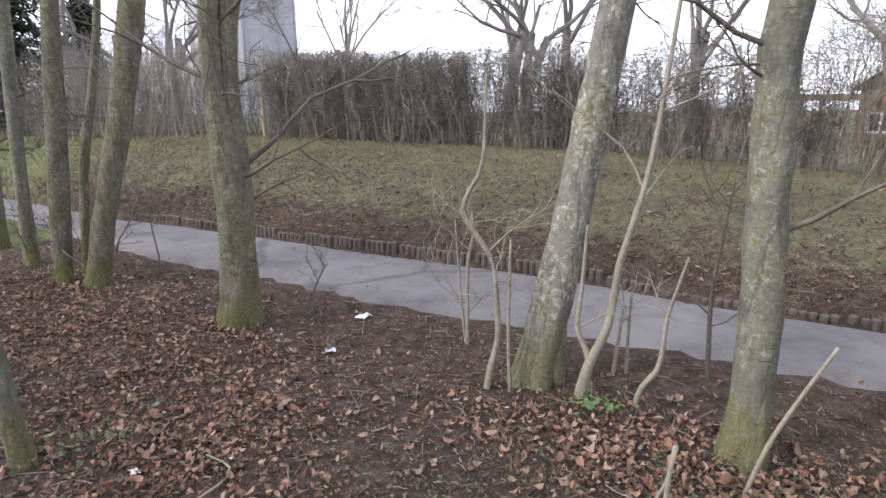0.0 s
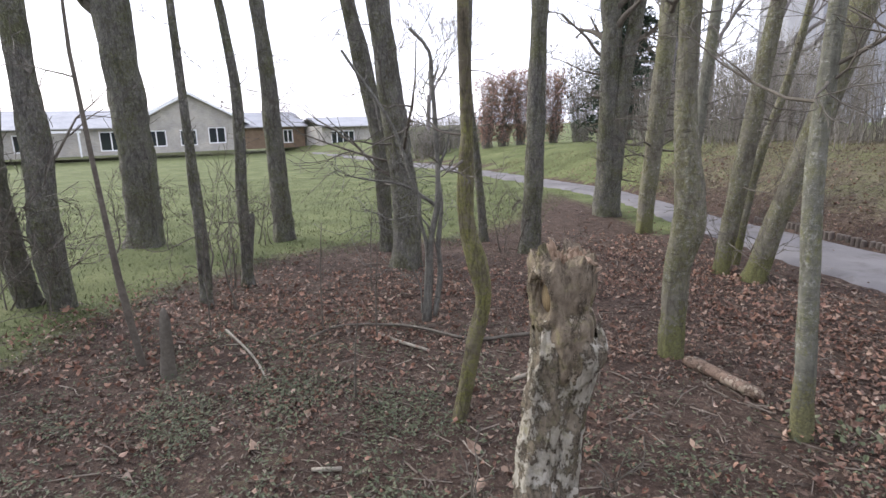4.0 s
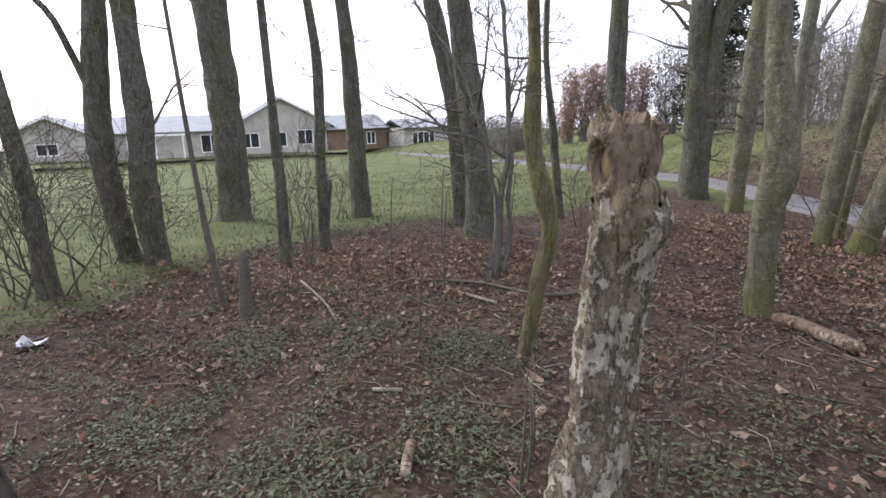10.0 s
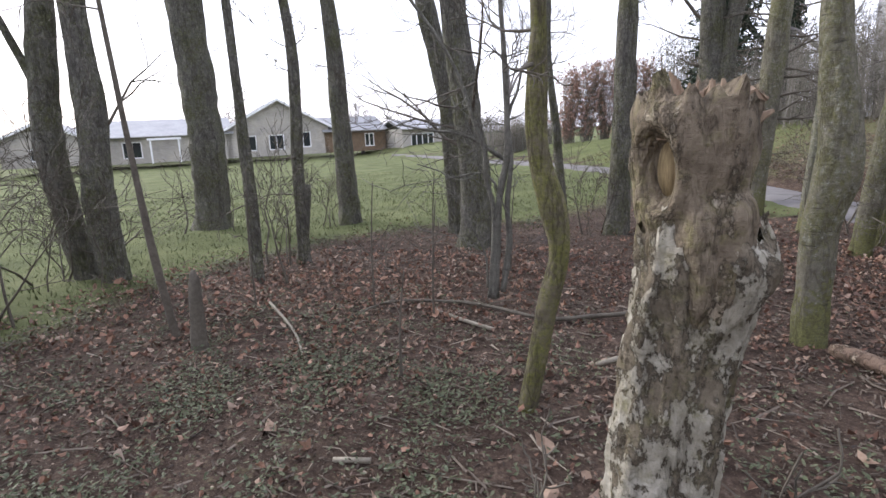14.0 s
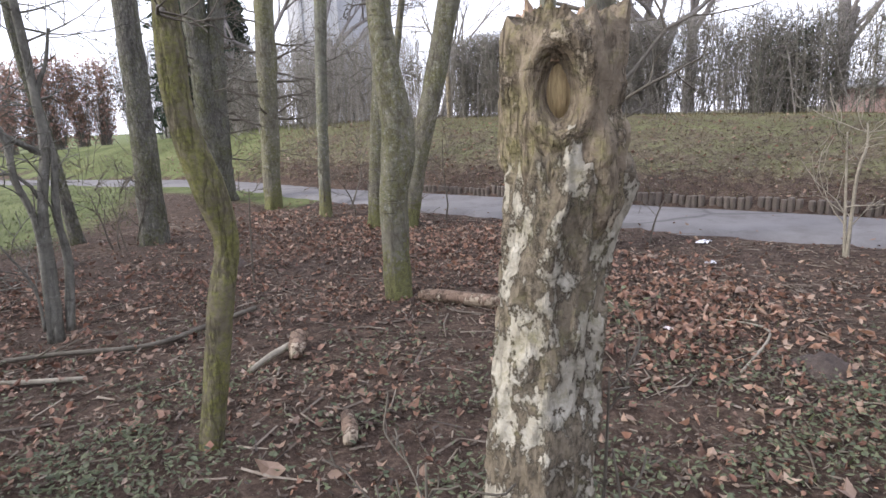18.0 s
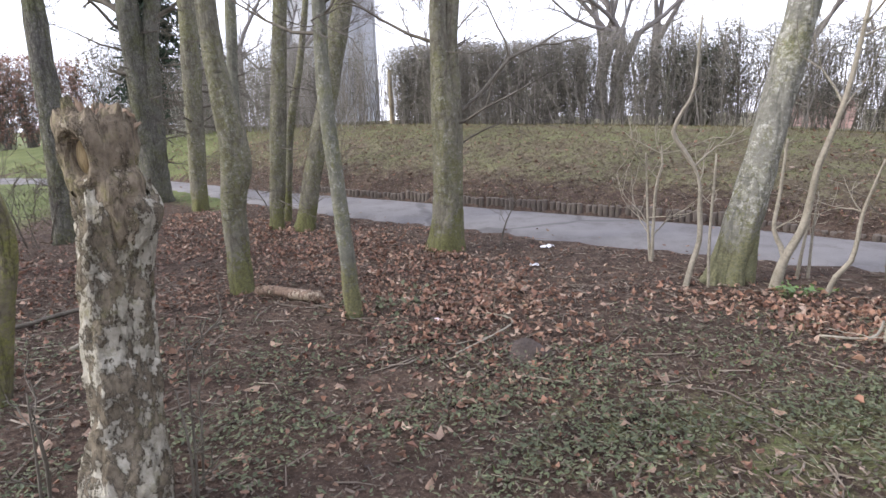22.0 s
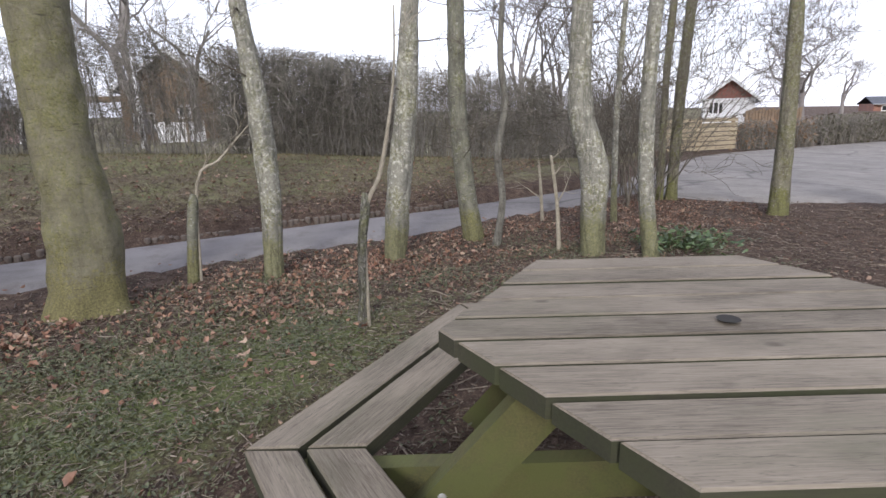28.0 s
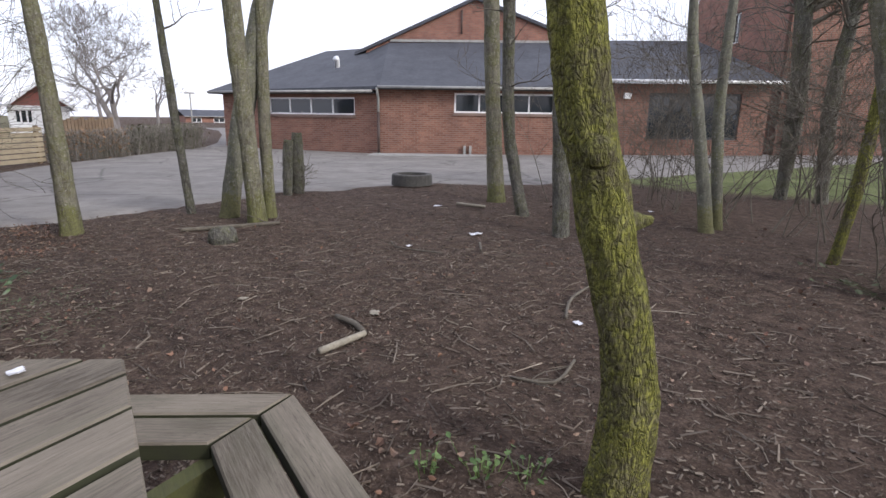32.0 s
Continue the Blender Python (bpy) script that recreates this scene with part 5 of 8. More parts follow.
        m = Mesh()
        block(m, g, 0.05, 0.52, -0.024, 0.024, 0.6, 0.684)
        part("top_bearer", local(ob, m), MAT_TABLEFRAME, ob)


picnic_table()

# ---- hedges, shrubs and far trees ----


def along(points, n, rng):
    """n places at random along a line in the plan, with the way across it."""
    p = np.array(points, float)
    seg = np.linalg.norm(np.diff(p, axis=0), axis=1)
    s = np.concatenate([[0], np.cumsum(seg)])
    t = rng.uniform(0, s[-1], n)
    x, y = np.interp(t, s, p[:, 0]), np.interp(t, s, p[:, 1])
    d = p[-1] - p[0]
    d /= np.linalg.norm(d)
    return x, y, np.array((-d[1], d[0]))


def hedge(points, tall, wide, stems, twigs, seed, label, leafy=0, leaf_material=None, material=None, leaf=0.02, ragged=0.12, name="hedge", category="hedge", foot=None, thick=1.0, spread=1.0):
    """A bare hedge: upright stems, crossing twigs towards the top, and a few leaves left on them."""
    rng = np.random.default_rng(seed)
    x, y, across = along(points, stems, rng)
    w = rng.normal(0, wide * 0.3, stems)
    x0, y0 = x + across[0] * w, y + across[1] * w
    z0 = height(x0, y0) if foot is None else np.full(stems, foot)
    top = z0 + tall * np.where(rng.uniform(0, 1, stems) < 0.75, rng.uniform(0.86, 1.0 + ragged, stems), rng.uniform(0.4, 0.9, stems))
    m = Mesh()
    p0 = np.stack([x0, y0, z0 - 0.03], 1)
    lean = rng.normal(0, 0.14 * tall, (stems, 2))
    mid = np.stack([x0 + lean[:, 0] * 0.5, y0 + lean[:, 1] * 0.5, (z0 + top) / 2], 1) + rng.normal(0, 0.03, (stems, 3))
    p1 = np.stack([x0 + lean[:, 0], y0 + lean[:, 1], top], 1)
    r = rng.uniform(0.003, 0.0085, stems) * thick
    sticks(m, p0, mid, r, r * 0.75)
    sticks(m, mid, p1, r * 0.75, r * 0.3)
    k = rng.integers(0, stems, twigs)
    t = rng.uniform(0.03, 1.0, twigs) ** 0.75
    a = np.where((t < 0.5)[:, None], p0[k] + (mid[k] - p0[k]) * (2 * t)[:, None], mid[k] + (p1[k] - mid[k]) * (2 * t - 1)[:, None])
    d = rng.normal(0, 1, (twigs, 3)) + np.array((0, 0, 0.5))
    d /= np.linalg.norm(d, axis=1)[:, None]
    b = a + d * (rng.uniform(0.12, 0.34, twigs) * spread * tall / 1.4)[:, None]
    b[:, 2] = np.minimum(b[:, 2], z0[k] + tall * (1.0 + ragged * rng.uniform(-0.4, 1.0, twigs)))
    rr = rng.uniform(0.0016, 0.0038, twigs) * thick
    sticks(m, a, b, rr, rr * 0.5)
    x_, y_ = float(np.mean(x)), float(np.mean(y))
    base = (x_, y_, float(np.min(z0)))
    ob = empty(name, base, label, category, "", "")
    tw = part("brushwood", local(ob, m), material or MAT_HEDGE, ob)
    tagged(tw, kind="stuff")
    if leafy:
        m = Mesh()
        k = rng.integers(0, twigs, leafy)
        leaves(m, rng, b[k] + rng.normal(0, 0.03, (leafy, 3)), rng.uniform(0.6, 1.3, leafy) * leaf, 0.8, 0.55)
        tagged(part("foliage", local(ob, m), leaf_material, ob), kind="stuff")
    return ob


HEDGE_GREEN = by_island("hedge_leaves", [(0.06, 0.07, 0.025), (0.1, 0.1, 0.04), (0.12, 0.095, 0.05), (0.05, 0.06, 0.025)], 0.7)
hedge([(-3.3, 10.15), (-1.2, 9.5), (0.3, 9.05)], 1.4, 0.55, 600, 24000, 1, "dense trimmed leafless hedge on the crest of the bank", 1800, HEDGE_GREEN, thick=1.25, ragged=0.04)
hedge([(0.3, 9.05), (2.6, 8.3), (4.6, 7.2)], 1.36, 0.5, 380, 15000, 2, "tall thin leafless hedge on the crest of the bank", 800, HEDGE_GREEN, thick=1.25, ragged=0.18)
hedge([(4.6, 7.2), (6.7, 5.82)], 1.75, 0.5, 150, 6800, 33, "thin leafless gap in the hedge before a garden house", 200, HEDGE_GREEN, ragged=0.3)
hedge([(6.7, 5.82), (7.0, 5.6), (9.0, 4.1)], 1.66, 0.5, 460, 22000, 3, "clipped leafless hedge with rounded top on the bank", 1500, HEDGE_GREEN, thick=1.25, ragged=0.05)
hedge([(9.0, 4.1), (10.6, 3.1), (12.2, 2.3)], 1.6, 0.5, 300, 12500, 4, "clipped leafless hedge beside the end of the path", 1000, HEDGE_GREEN, thick=1.25, ragged=0.06)
hedge([(12.2, 2.3), (14.6, 1.5), (17.3, 0.85)], 1.45, 0.6, 420, 11000, 34, "rough leafless hedge running up to a board fence", 900, HEDGE_GREEN, thick=1.4, ragged=0.3, foot=-0.1)
hedge([(-3.7, 10.4), (-6.5, 11.6), (-9.5, 12.6)], 1.35, 1.1, 640, 11000, 5, "rough brown scrub at the end of the hedge", 1100, HEDGE_GREEN, ragged=0.4, name="scrub", category="shrub")
hedge([(-6.0, 13.5), (-9.5, 15.0), (-13, 16.0)], 2.1, 1.6, 380, 5200, 6, "tall brown thicket behind the scrub", 600, HEDGE_GREEN, ragged=0.25, name="thicket", category="shrub", thick=1.6)
hedge([(-20, 16.2), (-25, 17.4), (-31, 18.6)], 1.5, 1.4, 400, 4200, 7, "dense grey-brown hedge across the lawn", 0, None, ragged=0.15, thick=2.2)
hedge([(-20.5, 14.3), (-22.5, 15.1)], 1.1, 1.2, 260, 2600, 8, "grey-green clipped bush on the lawn", 900, HEDGE_GREEN, leaf=0.04, ragged=0.1, thick=2)
for i, (x, y) in enumerate(((-18.5, 15.4), (-18.1, 15.95), (-17.7, 16.5), (-17.3, 17.1), (-16.9, 17.7))):
    hedge([(x - 0.16, y - 0.1), (x + 0.16, y + 0.1)], 2.75 + 0.12 * (i % 3), 0.4, 70, 1700, 20 + i, "tall column of hedge with russet dead leaves", 3400, MAT_BEECHLEAF, leaf=0.045, ragged=0.08, name="beech_column", category="hedge", thick=1.4, spread=0.4)["group"] = "russet hedge columns"
for i, (x, y) in enumerate(((-15.9, 18.2), (-15.0, 18.8))):
    hedge([(x - 0.4, y), (x + 0.4, y)], 3.6, 0.6, 110, 2200, 30 + i, "tall grey-brown column of clipped hedge", 700, HEDGE_GREEN, leaf=0.05, ragged=0.06, name="grey_column", category="hedge", thick=1.6, spread=0.4)["group"] = "grey hedge columns"
bush = hedge([(1.5, 9.0), (2.25, 8.8)], 1.15, 0.55, 160, 1800, 9, "dark evergreen bush grown into the hedge", 4200, by_island("evergreen_leaves", [(0.025, 0.045, 0.02), (0.045, 0.07, 0.028), (0.06, 0.075, 0.03)], 0.5), leaf=0.026, name="bush", category="bush")
hedge([(21.2, -2.55), (22.0, -3.1)], 0.85, 0.4, 160, 1800, 10, "thin reddish-brown hedge beside the road", 500, by_island("brown_hedge_leaves", [(0.25, 0.14, 0.07), (0.33, 0.2, 0.11)], 0.8), leaf=0.04, foot=-0.22, thick=1.6)
hedge([(19.8, -1.2), (21.2, -2.55)], 0.82, 0.35, 300, 3600, 11, "low reddish-brown hedge before the fence", 900, by_island("rust_hedge_leaves", [(0.27, 0.15, 0.08), (0.36, 0.22, 0.12)], 0.8), leaf=0.04, foot=-0.22, thick=1.6)
hedge([(22.6, -3.3), (26.2, -6.0)], 0.98, 0.5, 560, 8000, 12, "clipped brown-green hedge beside the road", 1800, HEDGE_GREEN, leaf=0.045, foot=-0.24, ragged=0.03, thick=1.6)
hedge([(-50, -14), (-49, -7.5)], 2.2, 1.2, 300, 2600, 13, "dark hedge beyond the lawn", 1500, HEDGE_GREEN, leaf=0.1, foot=-1.0, thick=3.0)

def shrub(x, y, tall, stems, seed, label):
    """A leafless shrub of crooked stems that branch from the ground up."""
    rng = np.random.default_rng(seed)
    ob = empty("shrub", (x, y, gz(x, y)), label, "shrub", "leafless shrubs")
    for _ in range(stems):
        m = Mesh()
        px, py = x + rng.normal(0, 0.2), y + rng.normal(0, 0.16)
        branch(m, rng, (px, py, gz(px, py) - 0.03), (rng.normal(0, 0.35), rng.normal(0, 0.35), 1.0), tall * rng.uniform(0.6, 1.1), rng.uniform(0.006, 0.013), 2, 0.0, 4, 2)
        part("stem", local(ob, m), MAT_TWIG, ob, smooth=True)


# scrub at the feet of the trees
for i, (x, y, n, tall, label) in enumerate((
        (-5.7, -1.3, 60, 1.1, "dense leafless scrub round a leaning tree"), (-6.5, -0.9, 36, 0.9, "leafless scrub at the lawn edge"),
        (-5.3, -2.1, 40, 0.9, "tangled leafless scrub at the lawn edge"), (-8.4, 0.35, 22, 0.8, "leafless shoots before a thick trunk"),
        (-5.9, 0.8, 16, 1.0, "leafless shoots round a thin tree"), (-7.5, 1.8, 10, 0.7, "leafless shoots on the lawn edge"),
        (-5.3, 3.6, 18, 0.7, "leafless shoots at a tree's foot"), (-3.0, 4.6, 22, 0.9, "leafless shoots beside the path"),
        (-3.9, 5.4, 14, 0.8, "thin shoots beside the path"), (7.9, -0.5, 80, 2.5, "tall leafless shrub at the end of the path"),
        (8.6, 0.2, 80, 2.4, "tall leafless shrub at the road corner"), (7.3, -0.4, 55, 2.2, "leafless shrub beside the path"),
        (5.6, -8.7, 34, 1.5, "leafless shrub before the yard"), (6.4, -9.2, 30, 1.5, "leafless shrub before the yard"),
        (4.9, -9.0, 30, 1.3, "leafless shrub among the trees"), (3.7, -8.5, 34, 1.4, "leafless shrub among the trees"),
        (2.6, -7.4, 26, 1.0, "leafless scrub at a tree's foot"), (5.0, -10.8, 30, 1.6, "leafless shrub on the grass"),
        (9.35, -4.95, 16, 0.6, "leafless shoots round old stumps"), (2.9, -8.5, 40, 1.7, "leafless shrub among the trees"), (2.0, -8.2, 34, 1.5, "leafless shrub among the trees"), (5.8, -10.2, 50, 2.4, "tall leafless shrub on the grass"), (7.0, -10.5, 50, 2.5, "tall leafless shrub beside the yard"), (4.4, -10.1, 45, 2.3, "tall leafless shrub on the grass"), (6.6, -8.4, 36, 1.9, "leafless shrub at the yard's edge"))):
    if n:
        shrub(x, y, tall, max(n // 5, 4), 60 + i, label)


def far_tree(x, y, z, tall, spread, seed, label, trunk=0.2, fork=0.25, stems=1, upright=0.9, material=None, dense=0, levels=5):
    """A leafless tree with a forking crown, seen from afar."""
    rng = np.random.default_rng(seed)
    ob = empty("tree", (x, y, z), label, "tree", "trees round the place")
    m, c = Mesh(), Mesh()

    def grow(p, d, length, r, depth):
        q = p + d * length
        b = (p + q) / 2 + rng.normal(0, 0.05 * length, 3)
        tube(m if depth >= 4 else c, [(*p, r), (*b, r * 0.86), (*q, r * 0.72)], 6 if depth > 3 else 4 if depth > 1 else 3, close=False)
        if depth == 0:
            return
        for _ in range((3 if depth > 2 else 5) + (dense if depth < 4 else 0)):
            e = d * upright + rng.normal(0, 0.55, 3) * np.array((spread, spread, 0.8)) + np.array((0, 0, 0.12))
            e /= np.linalg.norm(e)
            grow(b + (q - b) * rng.uniform(0.3, 1.0), e, length * rng.uniform(0.55, 0.85), max(r * rng.uniform(0.36, 0.52), 0.007), depth - 1)

    for s in range(stems):
        d = np.array((rng.normal(0, 0.18 * (stems > 1)), rng.normal(0, 0.18 * (stems > 1)), 1.0))
        grow(np.array((x + 0.3 * s, y, z - 0.1)), d / np.linalg.norm(d), tall * fork * 1.35, trunk, levels)
    # both parts take the bark that has haze mixed into its colour
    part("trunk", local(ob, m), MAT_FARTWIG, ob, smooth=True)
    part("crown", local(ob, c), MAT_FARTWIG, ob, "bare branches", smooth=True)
    return ob


far_tree(1.9, 22, 0.9, 9.5, 1.2, 1, "broad leafless tree behind the hedge", 0.2, 0.26, 4)
far_tree(4.4, 24, 0.9, 9, 1.1, 2, "leafless tree behind the hedge", 0.24, 0.3)
far_tree(-7.4, 34, 0.9, 9, 0.8, 3, "slim leafless trees by the tower", 0.14, 0.35, 3, 1.2)
far_tree(10.6, 14.0, 0.7, 7, 1.3, 4, "dark gnarled leafless tree before a house", 0.16, 0.26, 2)
far_tree(13.6, 15.4, 0.6, 6, 1.2, 5, "dark leafless tree before a house", 0.14, 0.28)
far_tree(33, -3.5, -0.4, 12.0, 0.9, 6, "round-crowned leafless tree beside the road", 0.17, 0.17, 2, upright=0.8, dense=0, levels=6)
far_tree(60, -3, -0.5, 7, 1.0, 7, "small leafless tree far down the road", 0.2, 0.3)
far_tree(64, -8, -0.5, 6, 1.0, 8, "small leafless tree far down the road", 0.2, 0.3)
far_tree(-22.5, 15.4, -0.25, 6.8, 0.9, 9, "open-branched leafless tree on the lawn", 0.13, 0.33, 1, 1.2)
far_tree(-11.0, 17.5, 0.5, 8, 1.0, 10, "leafless tree behind the thicket", 0.18, 0.3, 2)
far_tree(-8.0, 15.5, 0.8, 7, 1.0, 11, "leafless tree in the thicket", 0.14, 0.3, 2)
far_tree(15.5, 3.2, 0.0, 6, 1.0, 12, "leafless tree at the road corner", 0.06, 0.3, 3)
far_tree(19.0, 3.4, 0.0, 7, 1.0, 13, "leafless tree behind the fence", 0.07, 0.3, 2)
far_tree(12.2, 3.4, 0.2, 5, 1.0, 14, "thin leafless tree behind the hedge", 0.05, 0.3, 3, 1.2)
far_tree(-52, 20, -1, 5, 1.2, 15, "leafless tree behind the houses", 0.2, 0.3)
far_tree(-58, 8, -1, 4.6, 1.2, 16, "leafless tree behind the houses", 0.2, 0.3)
far_tree(8.2, 21, 0.9, 8, 1.1, 17, "leafless tree among the gardens", 0.18, 0.3, 2)


def conifer(x, y, z, tall, wide, seed, label):
    rng = np.random.default_rng(seed)
    ob = empty("conifer", (x, y, z), label, "tree", "conifers")
    m = Mesh()
    tube(m, [(x, y, z - 0.1, 0.16), (x, y, z + tall, 0.02)], 8)
    part("trunk", local(ob, m), MAT_DARKBARK, ob, smooth=True)
    m = Mesh()
    n = 420
    k = rng.uniform(0.08, 1, n)
    a = rng.uniform(0, 6.283, n)
    r = wide * (1.05 - k) * rng.uniform(0.5, 1, n)
    p0 = np.stack([np.full(n, x), np.full(n, y), z + tall * k], 1)
    p1 = p0 + np.stack([np.cos(a) * r, np.sin(a) * r, rng.uniform(-0.35, 0.05, n) * r], 1)
    sticks(m, p0, p1, 0.02, 0.006)
    t = rng.uniform(0.25, 1.05, n * 16)
    j = np.repeat(np.arange(n), 16)
    leaves(m, rng, p0[j] + (p1[j] - p0[j]) * t[:, None] + rng.normal(0, 0.07, (n * 16, 3)), rng.uniform(0.07, 0.16, n * 16), 0.7, 0.25)
    tagged(part("needles", local(ob, m), MAT_CONIFER, ob, "dark green needles"), kind="stuff")


conifer(-11.2, 14.4, 0.6, 7.0, 1.7, 1, "dark green fir behind the trees")
conifer(-12.2, 19.0, 0.4, 5.6, 1.3, 2, "dark green fir beside the grey hedge")
conifer(-50, -10.6, -0.5, 3.6, 1.3, 3, "small dark fir beyond the lawn")

# ---- wooden edging along the bank ----


def edging_panels():
    rng = np.random.default_rng(12)
    x = -4.2
    stake = Mesh()
    tube(stake, [(0, 0, -0.08, 0.03), (0, 0, 0.135, 0.03), (0, 0, 0.145, 0.024)], 8)
    me = stake.data("stake")
    me.materials.append(MAT_EDGING)
    while x < 6.4:
        y = float(far_y(x)) + 0.06
        d = np.array((0.39, float(far_y(x + 0.39) - far_y(x))))
        d /= np.linalg.norm(d)
        z = 0.02
        ob = empty("edging_panel", (x, y, z), "low panel of brown wooden stakes along the bank", "edging", "edging panels along the path")
        sink = rng.uniform(-0.075, -0.03) - (0.07 if x > 1.0 else 0.0) * rng.uniform(0.5, 1)
        for k in range(6):
            s = new("stake", me)
            s.parent = ob
            s.location = (d[0] * 0.062 * (k + 0.5), d[1] * 0.062 * (k + 0.5), sink + rng.normal(0, 0.006))
            s.rotation_euler = (rng.normal(0, 0.03), rng.normal(0, 0.03), rng.uniform(0, 3))
        x += 0.41 * d[0] + 0.0


edging_panels()

# ---- buildings ----


def box_part(name, fr, dims, material, parent, label="", uv=False):
    m = Mesh()
    block(m, fr, *dims)
    ob = part(name, local(parent, m), material, parent, label)
    if uv:
        wall_uv(ob, fr)
    return ob


def wall_with_holes(name, fr, a0, a1, c0, c1, b0, b1, holes, material, parent):
    """A wall with openings (a0, a1, c0, c1) that go through it, as one welded sheet with thickness."""
    m = Mesh()
    xs = sorted({a0, a1, *[h[i] for h in holes for i in (0, 1)]})
    zs = sorted({c0, c1, *[h[i] for h in holes for i in (2, 3)]})
    nx, nz = len(xs), len(zs)
    solid = {(i, j) for i in range(nx - 1) for j in range(nz - 1) if not any(h[0] < (xs[i] + xs[i + 1]) / 2 < h[1] and h[2] < (zs[j] + zs[j + 1]) / 2 < h[3] for h in holes)}
    v = [fr.p(x, b, z) for b in (b1, b0) for z in zs for x in xs]
    at = lambda i, j, k: k * nx * nz + j * nx + i
    f = []
    for i, j in solid:
        f.append((at(i, j, 0), at(i + 1, j, 0), at(i + 1, j + 1, 0), at(i, j + 1, 0)))
        f.append((at(i, j + 1, 1), at(i + 1, j + 1, 1), at(i + 1, j, 1), at(i, j, 1)))
        for (di, dj), (p, q) in (((-1, 0), ((i, j + 1), (i, j))), ((1, 0), ((i + 1, j), (i + 1, j + 1))), ((0, -1), ((i, j), (i + 1, j))), ((0, 1), ((i + 1, j + 1), (i, j + 1)))):
            if (i + di, j + dj) not in solid:
                f.append((at(*p, 0), at(*p, 1), at(*q, 1), at(*q, 0)))
    used = sorted({k for q in f for k in q})
    new_at = {k: n for n, k in enumerate(used)}
    m.add([v[k] for k in used], [tuple(new_at[k] for k in q) for q in f])
    ob = part(name, local(parent, m), material, parent)
    wall_uv(ob, fr)
    return ob


def window(fr, a0, a1, c0, c1, b, parent, panes=1, frame_mat=None, bar=0.06, sill=None):
    """A window with its frame, bars and a glass for each pane, set b behind the wall's face."""
    m = Mesh()
    fm = frame_mat or MAT_WHITE
    for q in ((a0, a1, c0, c0 + bar), (a0, a1, c1 - bar, c1), (a0, a0 + bar, c0 + bar, c1 - bar), (a1 - bar, a1, c0 + bar, c1 - bar)):
        block(m, fr, q[0], q[1], b - 0.06, b, q[2], q[3])
    w = (a1 - a0) / panes
    for i in range(1, panes):
        block(m, fr, a0 + i * w - bar / 2, a0 + i * w + bar / 2, b - 0.055, b - 0.004, c0 + bar, c1 - bar)
    win = part("window", local(parent, m), fm, parent)
    for i in range(panes):
        m = Mesh()
        block(m, fr, a0 + i * w + bar / 2, a0 + (i + 1) * w - bar / 2, b - 0.04, b - 0.03, c0 + bar / 2, c1 - bar / 2)
        part("pane", local(parent, m), MAT_GLASS, win)
    if sill:
        m = Mesh()
        block(m, fr, a0 - 0.05, a1 + 0.05, -0.04, 0.05, c0 - 0.1, c0 - 0.004)
        part("sill", local(parent, m), sill, win)
    return win


def roof_slab(name, corners, thick, material, parent):
    v = np.array(corners, float)
    m = Mesh()
    n = len(v)
    m.add(np.concatenate([v, v - np.array((0, 0, thick))]), [tuple(range(n)), tuple(range(2 * n - 1, n - 1, -1))] + [(i, n + i, n + (i + 1) % n, (i + 1) % n) for i in range(n)])
    return part(name, local(parent, m), material, parent)


